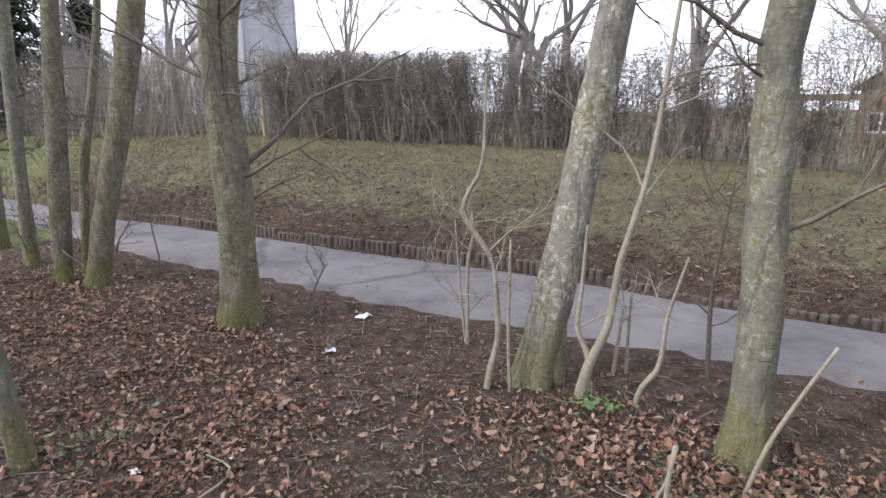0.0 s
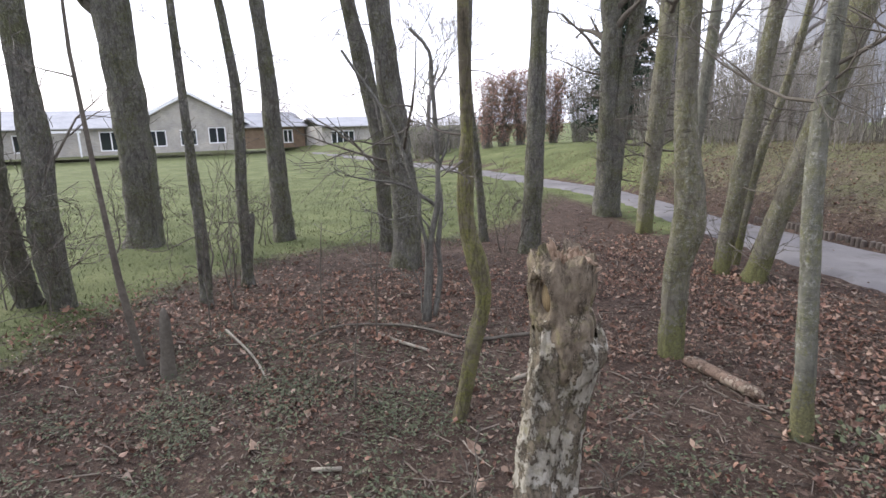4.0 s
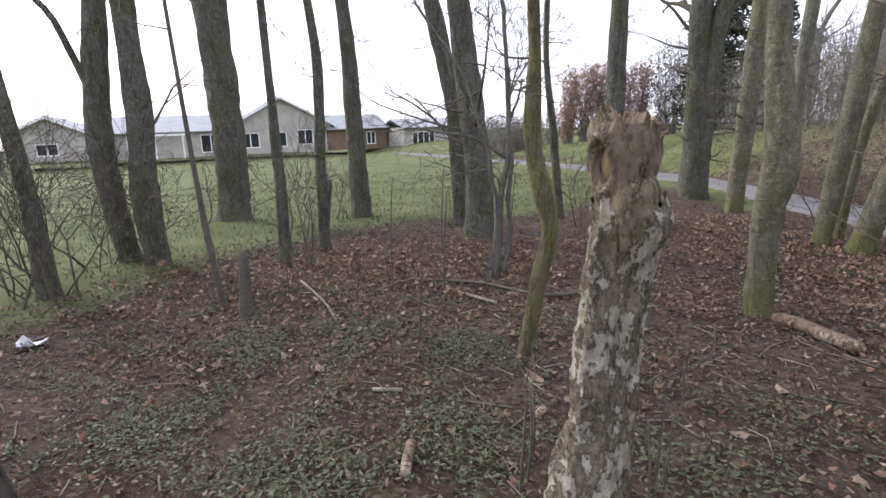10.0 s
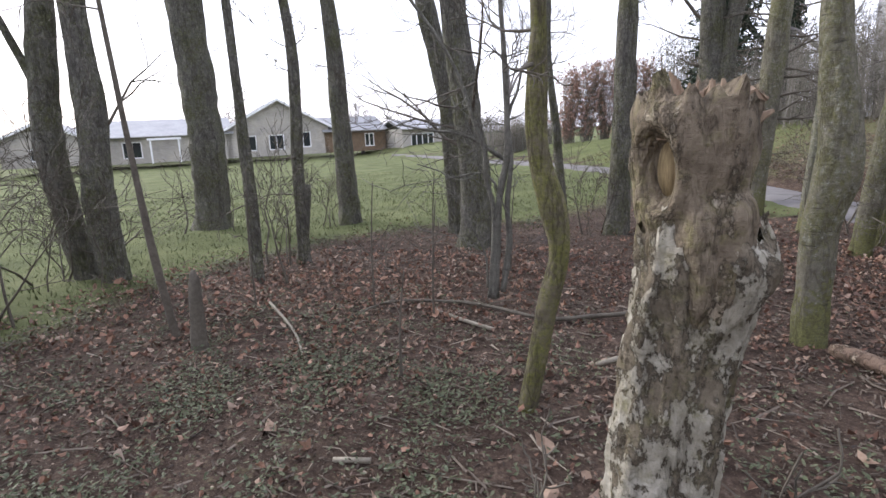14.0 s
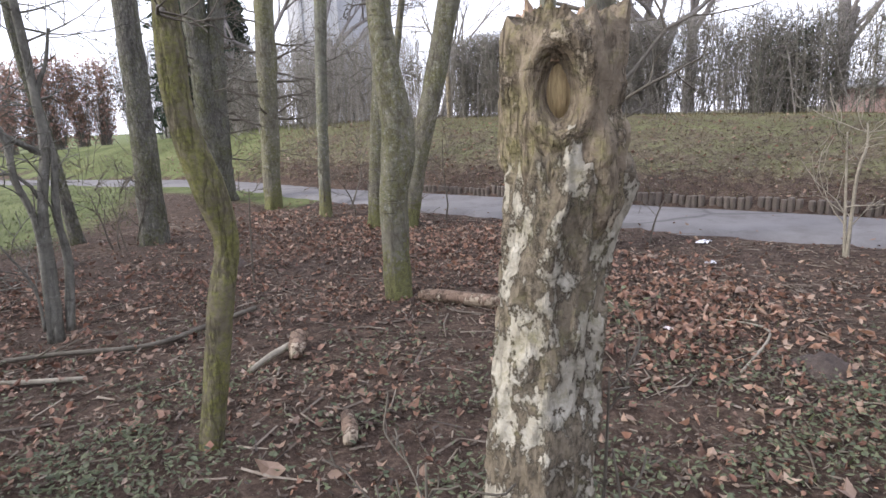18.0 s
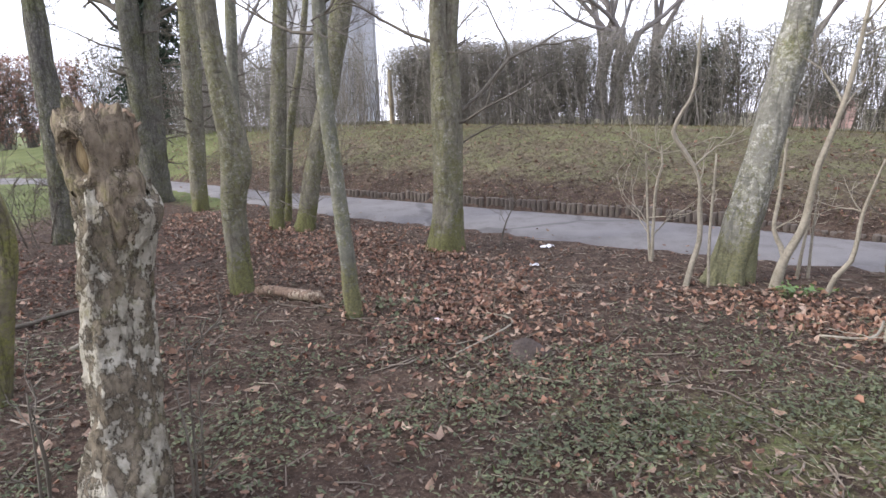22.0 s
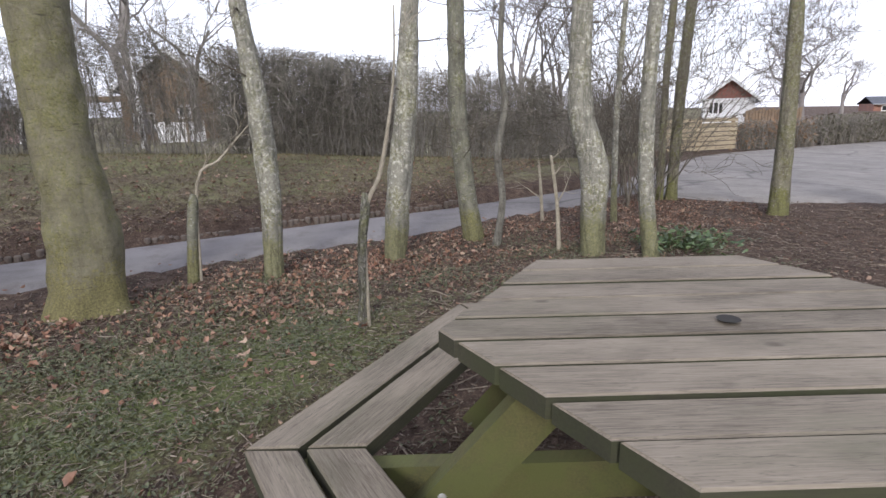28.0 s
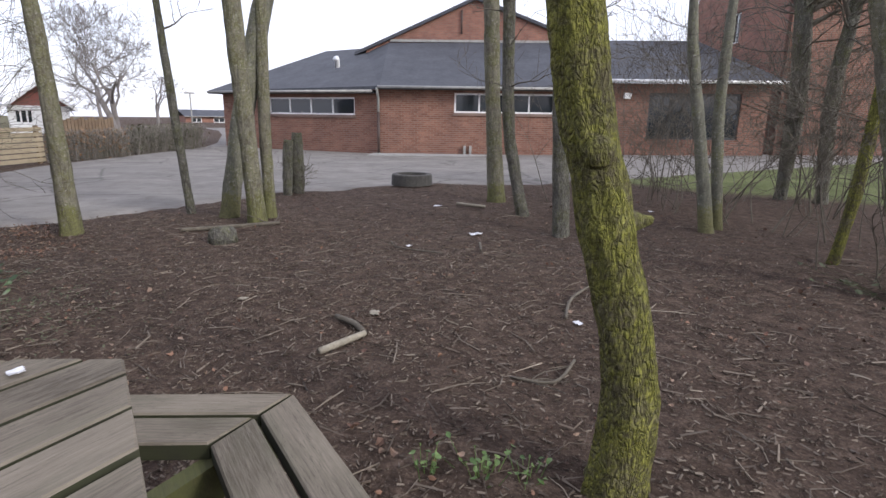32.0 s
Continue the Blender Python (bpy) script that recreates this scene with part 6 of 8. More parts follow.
def brick_hall():
    """A hall whose front bends at the drainpipe: a wing that turns away, and the long front."""
    fl, fr = Fr((20.1, -11.35, -0.36), (-0.831, -0.556)), Fr((20.1, -11.35, -0.28), (-0.558, -0.83))
    ob = empty("brick_hall", tuple(fr.o), "long low red-brick hall with a dark felt roof", "building")
    w1, w2 = (-5.15, -1.05, 1.55, 2.2), (2.78, 6.42, 1.6, 2.3)
    wall_with_holes("wall", fl, -7.6, -0.0, 0, 2.4, -0.3, 0, [w1], MAT_BRICK, ob)
    wall_with_holes("wall", fr, 0.004, 7.3, -0.1, 2.45, -0.3, 0.003, [w2], MAT_BRICK, ob)
    box_part("wall", fl, (-7.6, -7.3, -7, -0.31, 0, 2.4), MAT_BRICK, ob, "", True)
    for f, w in ((fl, w1), (fr, w2)):
        window(f, *w, -0.05, ob, 4, sill=MAT_BRICK_DARK)
        # a near-black slab stands in for the dark of the room
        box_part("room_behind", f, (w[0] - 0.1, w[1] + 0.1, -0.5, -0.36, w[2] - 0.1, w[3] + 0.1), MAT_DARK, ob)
    # the roofs fold at the bend, under the tall gable
    fold, crest = fr.p(0.1, 0.42, 2.5), fr.p(-0.25, -5, 4.62)
    roof_slab("roof", [fl.p(-8.0, 0.4, 2.45), fold, crest, fl.p(-3.7, -5, 4.56), fl.p(-5.9, -5, 4.5)], 0.12, MAT_ROOF, ob)
    roof_slab("roof", [fl.p(-8.0, 0.4, 2.45), fl.p(-5.9, -5, 4.5), fl.p(-8.0, -9, 2.45)], 0.12, MAT_ROOF, ob)
    roof_slab("roof", [fold, fr.p(7.4, 0.42, 2.56), fr.p(7.4, -5, 4.68), crest], 0.12, MAT_ROOF, ob)
    for f, a0, a1, c in ((fl, -7.95, -0.02, 2.33), (fr, 0.02, 7.35, 2.4)):
        box_part("fascia", f, (a0, a1, 0.05, 0.3, c, c + 0.1), MAT_DARK, ob, "dark fascia board")
        m = Mesh()
        tube(m, [(*f.p(a0, 0.47, c + 0.07), 0.05), (*f.p(a1, 0.47, c + 0.07), 0.05)], 8)
        part("gutter", local(ob, m), MAT_CONCRETE, ob, smooth=True)
    m = Mesh()
    tube(m, [(*fr.p(0, 0.46, 2.42), 0.05), (*fr.p(0, 0.12, 2.1), 0.05), (*fr.p(0, 0.09, 1.6), 0.05)], 8)
    part("drainpipe", local(ob, m), MAT_CONCRETE, ob, "grey upper length of drainpipe", smooth=True)
    m = Mesh()
    tube(m, [(*fr.p(0, 0.09, 1.6), 0.055), (*fr.p(0, 0.09, -0.1), 0.055)], 8)
    part("drainpipe", local(ob, m), MAT_PIPE, ob, "dark brown drainpipe", smooth=True)
    m = Mesh()
    tube(m, [(*fl.p(-3.3, -2.2, 3.3), 0.1), (*fl.p(-3.3, -2.2, 3.78), 0.1), (*fl.p(-3.3, -2.1, 3.84), 0.14)], 10)
    part("vent", local(ob, m), MAT_WHITE, ob, "white roof vent", smooth=True)
    for a0 in (3.15, 3.36):
        m = Mesh()
        block(m, fr, a0, a0 + 0.09, 0.02, 0.14, 0.05, 0.42)
        part("standpipe", local(ob, m), MAT_CONCRETE, ob)
    # the tall gable behind
    m = Mesh()
    pts = [(-1.3, 2.5), (8.6, 2.5), (8.6, 4.6), (3.55, 6.42), (-1.3, 4.3)]
    v = [fr.p(a, b, c) for b in (-5.05, -5.35) for a, c in pts]
    m.add(v, [(0, 1, 2, 3, 4), (9, 8, 7, 6, 5)] + [(i, 5 + i, 5 + (i + 1) % 5, (i + 1) % 5) for i in range(5)])
    g = part("gable_wall", local(ob, m), MAT_BRICK_DARK, ob)
    wall_uv(g, fr)
    for s0, s1 in (((-1.8, 4.2), (3.55, 6.54)), ((3.55, 6.54), (9.1, 4.5))):
        roof_slab("roof", [fr.p(s0[0], -4.9, s0[1]), fr.p(s1[0], -4.9, s1[1]), fr.p(s1[0], -16, s1[1]), fr.p(s0[0], -16, s0[1])], 0.14, MAT_ROOF, ob)
    box_part("flashing", fr, (-0.2, 8.5, -5.04, -4.98, 4.66, 4.76), MAT_CONCRETE, ob, "grey lead flashing")
    m = Mesh()
    tube(m, [(*fr.p(2.95, -4.98, 5.0), 0.035), (*fr.p(2.95, -4.98, 6.0), 0.035)], 6)
    part("flue", local(ob, m), MAT_PIPE, ob, smooth=True)
    # the wing with the glazed front
    door, big = (7.65, 8.45, 0.05, 2.2), (9.95, 13.3, 0.75, 2.42)
    wall_with_holes("wall", fr, 7.304, 14.3, -0.1, 2.75, -0.75, -0.45, [door, big], MAT_BRICK, ob)
    window(fr, *big, -0.52, ob, 4, MAT_DARK, 0.09)
    # added dark slab in place of the shade behind the glazed front
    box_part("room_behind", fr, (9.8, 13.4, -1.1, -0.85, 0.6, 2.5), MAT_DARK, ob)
    d = box_part("door", fr, (7.67, 8.43, -0.62, -0.56, 0.07, 2.18), MAT_DARK, ob, "dark door with a pale notice")
    box_part("notice", fr, (7.95, 8.2, -0.555, -0.55, 1.4, 1.62), MAT_WHITE, d)
    box_part("wall_lamp", fr, (9.0, 9.25, -0.445, -0.3, 2.2, 2.4), MAT_WHITE, ob, "small white wall lamp, unlit")
    roof_slab("roof", [fr.p(7.404, 0.05, 2.85), fr.p(14.6, 0.05, 2.85), fr.p(13.0, -4.5, 4.75), fr.p(7.404, -4.5, 4.72)], 0.12, MAT_ROOF, ob)
    roof_slab("roof", [fr.p(14.6, 0.05, 2.85), fr.p(14.6, -9, 2.85), fr.p(13.0, -4.5, 4.75)], 0.12, MAT_ROOF, ob)
    m = Mesh()
    tube(m, [(*fr.p(7.4, 0.1, 2.8), 0.055), (*fr.p(14.6, 0.1, 2.8), 0.055)], 8)
    part("gutter", local(ob, m), MAT_WHITE, ob, "white gutter", smooth=True)
    rail = Mesh()
    for k in range(14):
        a = 10.2 + k * 0.12
        tube(rail, [(*fr.p(a, -0.2, 0.8), 0.012), (*fr.p(a, -0.2, 1.3), 0.012)], 5)
    tube(rail, [(*fr.p(10.15, -0.2, 1.3), 0.018), (*fr.p(11.85, -0.2, 1.3), 0.018)], 5)
    part("rail", local(ob, rail), MAT_DARK, ob, "dark metal rail")
    # the paved strip along its foot
    for f, a0, a1 in ((fl, -9, -0.25), (fr, -0.2, 15.5)):
        kerb = Mesh()
        block(kerb, f, a0, a1, 0.2, 1.5, -0.06, 0.12)
        tagged(part("kerb", kerb, MAT_CONCRETE), "grey concrete strip along the hall", "kerb", kind="structure")


def brick_block():
    fr = Fr((12.6, -24.4, -0.1), (-0.558, -0.83))
    ob = empty("brick_block", tuple(fr.o), "tall red-brick block with dark windows", "building")
    holes = [(a, a + 1.1, c, c + 1.4) for a in (4.3, 8.4) for c in (0.5, 3.3, 6.1)]
    wall_with_holes("wall", fr, 0, 14, -0.2, 9, -0.3, 0, holes, MAT_BRICK, ob)
    for h in holes:
        window(fr, *h, -0.1, ob, 2, MAT_DARK, 0.06, sill=MAT_BRICK_DARK)
    # one dark slab paints the unlit inside behind all these windows
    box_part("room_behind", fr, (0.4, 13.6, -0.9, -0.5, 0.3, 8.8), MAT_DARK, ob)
    side = Fr(fr.p(0, -9, 0), tuple(fr.n[:2]))
    wall_with_holes("wall", side, 0, 8.99, -0.2, 9, -0.3, 0, [(4.0, 4.9, 4.6, 5.9), (4.0, 4.9, 7.4, 8.6)], MAT_BRICK_DARK, ob)
    window(side, 4.0, 4.9, 4.6, 5.9, -0.1, ob, 2, MAT_WHITE, 0.07)
    window(side, 4.0, 4.9, 7.4, 8.6, -0.1, ob, 2, MAT_WHITE, 0.07)
    box_part("roof", fr, (-0.3, 14.2, -12, 0.25, 9.0, 9.25), MAT_ROOF, ob)
    box_part("drainpipe", fr, (0.25, 0.36, 0.02, 0.12, 0, 9), MAT_PIPE, ob)


brick_hall()
brick_block()


def gable_house(name, fr, half, deep, eave, ridge, wall_mat, roof_mat, label, holes=(), gable_mat=None, panes=2):
    """A house whose gable faces the front; holes: windows in the front."""
    ob = empty(name, tuple(fr.o), label, "house")
    wall_with_holes("wall", fr, -half, half, 0, eave, -0.3, 0, list(holes), wall_mat, ob)
    for h in holes:
        window(fr, *h, -0.06, ob, panes, MAT_WHITE, 0.09)
    # dark slab added behind the openings for the shade indoors
    if holes:
        box_part("room_behind", fr, (-half + 0.35, half - 0.35, -0.6, -0.4, 0.2, eave), MAT_DARK, ob)
    m = Mesh()
    v = [fr.p(a, b, c) for b in (0.0, -0.3) for a, c in ((-half, eave), (half, eave), (0, ridge))]
    m.add(v, [(0, 1, 2), (5, 4, 3), (0, 3, 4, 1), (1, 4, 5, 2), (2, 5, 3, 0)])
    g = part("gable", local(ob, m), gable_mat or wall_mat, ob)
    wall_uv(g, fr)
    for s in (-1, 1):
        box_part("wall", fr, (min(s * half, s * (half - 0.3)), max(s * half, s * (half - 0.3)), -deep, -0.31, 0, eave), wall_mat, ob, "", True)
        slope = (ridge - eave) / half
        e = half + 0.4
        roof_slab("roof", [fr.p(s * e, 0.45, eave - 0.4 * slope + 0.16), fr.p(0, 0.45, ridge + 0.16), fr.p(0, -deep, ridge + 0.16), fr.p(s * e, -deep, eave - 0.4 * slope + 0.16)], 0.12, roof_mat, ob)
        m = Mesh()
        q0, q1 = fr.p(s * e, 0.47, eave - 0.4 * slope + 0.14), fr.p(0, 0.47, ridge + 0.14)
        m.add([q0, q1, q1 - fr.w * 0.2, q0 - fr.w * 0.2, q0 + fr.n * 0.04, q1 + fr.n * 0.04, q1 + fr.n * 0.04 - fr.w * 0.2, q0 + fr.n * 0.04 - fr.w * 0.2], [(0, 1, 2, 3), (7, 6, 5, 4), (0, 4, 5, 1), (1, 5, 6, 2), (2, 6, 7, 3), (3, 7, 4, 0)])
        part("bargeboard", local(ob, m), MAT_WHITE, ob, "white bargeboard")
    return ob


def long_house(name, fr, a0, a1, deep, eave, ridge, wall_mat, roof_mat, label, holes=(), panes=2):
    """A house whose long side faces the front."""
    ob = empty(name, tuple(fr.p((a0 + a1) / 2, 0, 0)), label, "house")
    wall_with_holes("wall", fr, a0, a1, 0, eave, -0.3, 0, list(holes), wall_mat, ob)
    for h in holes:
        window(fr, *h, -0.06, ob, panes, MAT_WHITE, 0.09)
    # the shade inside is a dark slab behind the openings
    if holes:
        box_part("room_behind", fr, (a0 + 0.35, a1 - 0.35, -0.6, -0.4, 0.2, eave), MAT_DARK, ob)
    for a in (a0, a1 - 0.3):
        box_part("wall", fr, (a, a + 0.3, -deep, -0.31, 0, eave), wall_mat, ob, "", True)
    roof_slab("roof", [fr.p(a0 - 0.2, 0.4, eave), fr.p(a1 + 0.2, 0.4, eave), fr.p(a1 + 0.2, -deep / 2, ridge), fr.p(a0 - 0.2, -deep / 2, ridge)], 0.12, roof_mat, ob)
    roof_slab("roof", [fr.p(a0 - 0.2, -deep / 2, ridge), fr.p(a1 + 0.2, -deep / 2, ridge), fr.p(a1 + 0.2, -deep - 0.4, eave), fr.p(a0 - 0.2, -deep - 0.4, eave)], 0.12, roof_mat, ob)
    m = Mesh()
    tube(m, [(*fr.p(a0 - 0.2, 0.44, eave - 0.06), 0.06), (*fr.p(a1 + 0.2, 0.44, eave - 0.06), 0.06)], 6)
    part("gutter", local(ob, m), MAT_CONCRETE, ob)
    return ob


WEST = Fr((-50.8, 11.9, -0.5), (0.1, 0.995))
gable_house("bungalow", WEST, 4.3, 10, 2.35, 4.65, MAT_BRICK_YELLOW, MAT_ROOF_GREY, "pale brick bungalow with a white-edged gable", [(-3.4, -1.9, 0.5, 1.8), (-0.9, 0.4, 0.5, 1.8), (1.3, 2.7, 0.6, 1.95)])
long_house("bungalow", WEST, -14.5, -3.9, 9, 2.1, 3.5, MAT_BRICK_YELLOW, MAT_ROOF_GREY, "long pale bungalow wing with a grey roof", [(-12.0, -10.6, 0.4, 1.7), (-6.6, -5.0, 0.3, 1.8)])
house = gable_house("bungalow", Fr(WEST.p(-16.6, 2.5, 0.2), (0.1, 0.995)), 2.6, 8, 1.9, 3.1, MAT_BRICK_YELLOW, MAT_ROOF_GREY, "small pale gabled house across the lawn", [(-0.9, 0.5, 0.4, 1.3)])
long_house("bungalow", WEST, 3.9, 9.6, 7, 1.9, 3.2, MAT_BROWNFENCE, MAT_ROOF_GREY, "dark timber annexe with a white window", [(7.6, 8.5, 0.4, 1.6)])
long_house("bungalow", Fr(WEST.p(0, 4, 0.0), (0.1, 0.995)), 9.8, 15.5, 6, 1.8, 2.6, MAT_BRICK_YELLOW, MAT_ROOF_GREY, "low pale garage with a grey roof", [(10.6, 12.8, 0.1, 1.4)], 4)
long_house("bungalow", Fr(WEST.p(0, -14, 0.0), (0.1, 0.995)), -22, 4, 8, 2.0, 3.4, MAT_BRICK_YELLOW, MAT_ROOF_GREY, "further row of houses with grey roofs")
carport = empty("carport", tuple(WEST.p(-8.9, 1.6, 0)), "white timber carport frame", "carport")
for a in (-9.9, -7.9):
    box_part("post", WEST, (a - 0.06, a + 0.06, 1.4, 1.52, 0, 1.75), MAT_WHITE, carport)
box_part("beam", WEST, (-10.1, -7.7, 1.38, 1.54, 1.76, 1.92), MAT_WHITE, carport)

# gardens behind the hedge

EASTG = Fr((16.6, 20.9, -0.3), (0.78, -0.62))
gable_house("garden_house", EASTG, 1.9, 7, 2.6, 4.0, MAT_BROWNFENCE, MAT_ROOF, "dark-roofed timber house behind the hedge", [(-1.6, -0.7, 0.7, 1.5), (0.2, 0.75, 1.2, 1.8)])
m = Mesh()
block(m, EASTG, -0.5, 1.25, 2.2, 2.35, 0.0, 1.1)
thing("garden_wall", m, MAT_WHITE, "low white rendered garden wall behind the hedge", "wall")
terrace = empty("pergola", tuple(EASTG.p(-2.6, 2.5, 0)), "dark timber pergola before the garden house", "pergola")
for a in (-3.4, -1.6, 0.6, 2.4):
    box_part("post", EASTG, (a - 0.05, a + 0.05, 2.4, 2.5, 0, 1.9), MAT_BROWNFENCE, terrace)
box_part("beam", EASTG, (-3.6, 2.6, 2.36, 2.54, 1.9, 2.12), MAT_BROWNFENCE, terrace)
m = Mesh()
tube(m, [(9.0, 11.55, 0.3, 0.07), (9.0, 11.55, 2.5, 0.06)], 10)
thing("flag_pole", m, MAT_WHITE, "white-painted flaking pole in the garden", "pole", smooth=True)
MAT_SHED = mottled("faded_pink_boards", (0.3, 0.19, 0.17), (0.42, 0.29, 0.27), 3, 0.8, 0.2)
shed = Fr((9.2, 20.4, 0.1), (0.88, -0.47))
ob = long_house("garden_shed", shed, -1.2, 1.0, 3, 1.35, 1.6, MAT_SHED, MAT_ROOF_GREY, "small faded pinkish garden shed")
box_part("corner_board", shed, (0.98, 1.16, -0.05, 0.04, 0, 1.5), MAT_WHITE, ob)

# the tower behind the hedge
m = Mesh()
n = 28
tower = empty("tower", (-22.3, 61, 0.5), "tall pale concrete tower behind the hedge", "tower")
for z0, z1, r in ((0, 30, 5.6),):
    tube(m, [(-22.3, 61, 0.5 + z, r * 0.9) for z in np.linspace(z0, z1, 11)], n)
part("shaft", local(tower, m), MAT_TOWER, tower)
for k in range(8):
    a = k * math.pi / 4 + 0.3
    m = Mesh()
    x, y = -22.3 + 5.05 * math.cos(a), 61 + 5.05 * math.sin(a)
    tube(m, [(x, y, 0.5, 0.28), (x, y, 30.5, 0.28)], 6)
    part("rib", local(tower, m), MAT_TOWER, tower)

# down the road
RED = Fr((41, 0.15, -0.5), (0.1, -0.995))
gable_house("red_house", RED, 1.45, 8, 1.95, 3.1, MAT_WHITE, MAT_ROOF_GREY, "house with a red boarded gable and white walls", [(-1.2, -0.3, 0.95, 1.75)], MAT_REDBOARD, 3)
FEN = Fr((17.4, 0.7, -0.22), (0.79, -0.613))
fence = empty("board_fence", tuple(FEN.o), "pale horizontal board fence with gaps", "fence")
for k in range(7):
    box_part("board", FEN, (0, 2.9, 0, 0.03, 0.06 + k * 0.135, 0.165 + k * 0.135), MAT_FENCE, fence)
for a in (0.05, 1.4, 2.75):
    box_part("post", FEN, (a, a + 0.08, -0.09, -0.005, 0, 1.02), MAT_BROWNFENCE, fence)
FEN2 = Fr((22.6, -1.2, -0.25), (0.79, -0.613))
fence = empty("picket_fence", tuple(FEN2.o), "brown upright board fence behind the low hedge", "fence")
for k in range(18):
    box_part("picket", FEN2, (k * 0.16, k * 0.16 + 0.12, 0, 0.03, 0.05, 1.16 + 0.04 * (k % 3)), MAT_BROWNFENCE, fence)
for c in (0.3, 0.95):
    box_part("rail", FEN2, (0, 2.85, -0.07, -0.005, c, c + 0.1), MAT_BROWNFENCE, fence)
lamp = empty("street_lamp", (30, -6.35, -0.3), "slim grey street lamp beside the road", "street lamp")
m = Mesh()
tube(m, [(30, -6.35, -0.3, 0.04), (30, -6.35, 2.05, 0.03)], 8)
part("pole", local(lamp, m), MAT_CONCRETE, lamp, smooth=True)
m = Mesh()
block(m, Fr((30, -6.35, 2.05), (0, -1)), -0.2, 0.2, -0.06, 0.06, 0.0, 0.06)
part("lamp_head", local(lamp, m), MAT_CONCRETE, lamp)
long_house("far_house", Fr((88, -12.5, -0.7), (0.1, -0.995)), 1.2, 9, 7, 1.4, 2.3, MAT_BRICK_DARK, MAT_ROOF, "low dark-roofed house at the end of the road", [(2, 3.4, 0.5, 1.2), (5, 6.6, 0.5, 1.2)])
# the hedge's wooden post
m = Mesh()
tube(m, [(-3.37, 10.0, 0.75, 0.045), (-3.37, 10.0, 1.95, 0.042), (-3.37, 10.0, 1.97, 0.03)], 8)
thing("post", m, MAT_FENCE, "weathered wooden post at the hedge's end", "post")

# ---- saplings and dead stems beside the path ----


def sapling(pts, material, label, twigs=4, seed=0, length=0.35, group="saplings"):
    """A thin stem through pts (x, y, z, r) with short side shoots."""
    rng = np.random.default_rng(seed)
    pts = [list(p) for p in pts]
    pts[0][2] = gz(pts[0][0], pts[0][1]) - 0.04
    ob = empty("sapling", (pts[0][0], pts[0][1], pts[0][2] + 0.04), label, "sapling", group)
    line = smooth_line(pts, 0.05)
    m = Mesh()
    tube(m, line, 8, 0.15, 0.15, seed)
    part("stem", local(ob, m), material, ob, smooth=True)
    if twigs:
        m = Mesh()
        for _ in range(twigs):
            at = line[rng.integers(len(line) // 3, len(line) - 1)]
            a = rng.uniform(0, 6.28)
            branch(m, rng, at[:3], (math.cos(a), math.sin(a), rng.uniform(0.4, 1.3)), length * rng.uniform(0.5, 1.2), at[3] * 0.5, 1, 0, 4, 1)
        part("crown", local(ob, m), material, ob, smooth=True)
    return ob


sapling([(0.7, 2.61, 0, 0.031), (0.73, 2.6, 0.17, 0.028), (0.81, 2.58, 0.41, 0.022), (0.84, 2.57, 0.71, 0.018), (0.87, 2.56, 0.86, 0.016), (0.93, 2.54, 1.15, 0.014), (0.98, 2.54, 1.6, 0.011), (1.04, 2.55, 2.3, 0.006)], MAT_PALETWIG, "pale forked sapling, leafless, beside the path", 7, 1, 0.6)
sapling([(0.715, 2.605, 0.08, 0.02), (0.73, 2.6, 0.21, 0.016), (0.67, 2.62, 0.37, 0.013), (0.68, 2.62, 0.56, 0.011), (0.69, 2.62, 0.9, 0.006)], MAT_PALETWIG, "thin fork of a pale sapling, leafless", 2, 2)
sapling([(0.22, 2.71, 0, 0.019), (0.25, 2.705, 0.14, 0.018), (0.28, 2.7, 0.28, 0.017), (0.27, 2.7, 0.46, 0.015), (0.26, 2.7, 0.61, 0.01), (0.245, 2.705, 0.68, 0.008), (0.22, 2.71, 0.74, 0.012), (0.14, 2.72, 0.86, 0.0145), (0.09, 2.73, 0.95, 0.0135), (0.14, 2.72, 1.08, 0.011), (0.19, 2.71, 1.2, 0.009), (0.2, 2.7, 1.6, 0.005)], MAT_PALETWIG, "crooked pale sapling, almost snapped, beside a leaning trunk", 3, 3, 0.4)
sapling([(0.13, 3.27, 0, 0.0135), (0.13, 3.27, 0.52, 0.01), (0.16, 3.26, 0.7, 0.008), (0.15, 3.27, 0.84, 0.004)], MAT_PALETWIG, "thin leafless sapling at the path's edge", 6, 4, 0.35)
sapling([(0.125, 3.28, 0, 0.01), (0.09, 3.27, 0.28, 0.009), (0.05, 3.28, 0.79, 0.004)], MAT_PALETWIG, "thin upright leafless sapling", 5, 5, 0.4)
sapling([(0.35, 2.67, 0, 0.009), (0.33, 2.67, 0.28, 0.0087), (0.33, 2.67, 0.77, 0.007), (0.33, 2.68, 0.82, 0.003)], MAT_PALETWIG, "thin upright stem behind a crooked sapling", 3, 16, 0.15)
sapling([(0.94, 2.51, 0, 0.014), (0.97, 2.49, 0.12, 0.0138), (1.03, 2.47, 0.22, 0.0137), (1.045, 2.465, 0.36, 0.012), (1.05, 2.46, 0.5, 0.0096), (1.11, 2.44, 0.79, 0.005)], MAT_PALETWIG, "zigzag pale dead stem between the trunks", 2, 6, 0.3)
sapling([(1.44, 2.81, 0, 0.013), (1.41, 2.82, 0.46, 0.012), (1.43, 2.81, 0.81, 0.008), (1.45, 2.8, 1.1, 0.004)], MAT_TWIG, "greenish leafless shoot beside a trunk", 9, 7, 0.45)
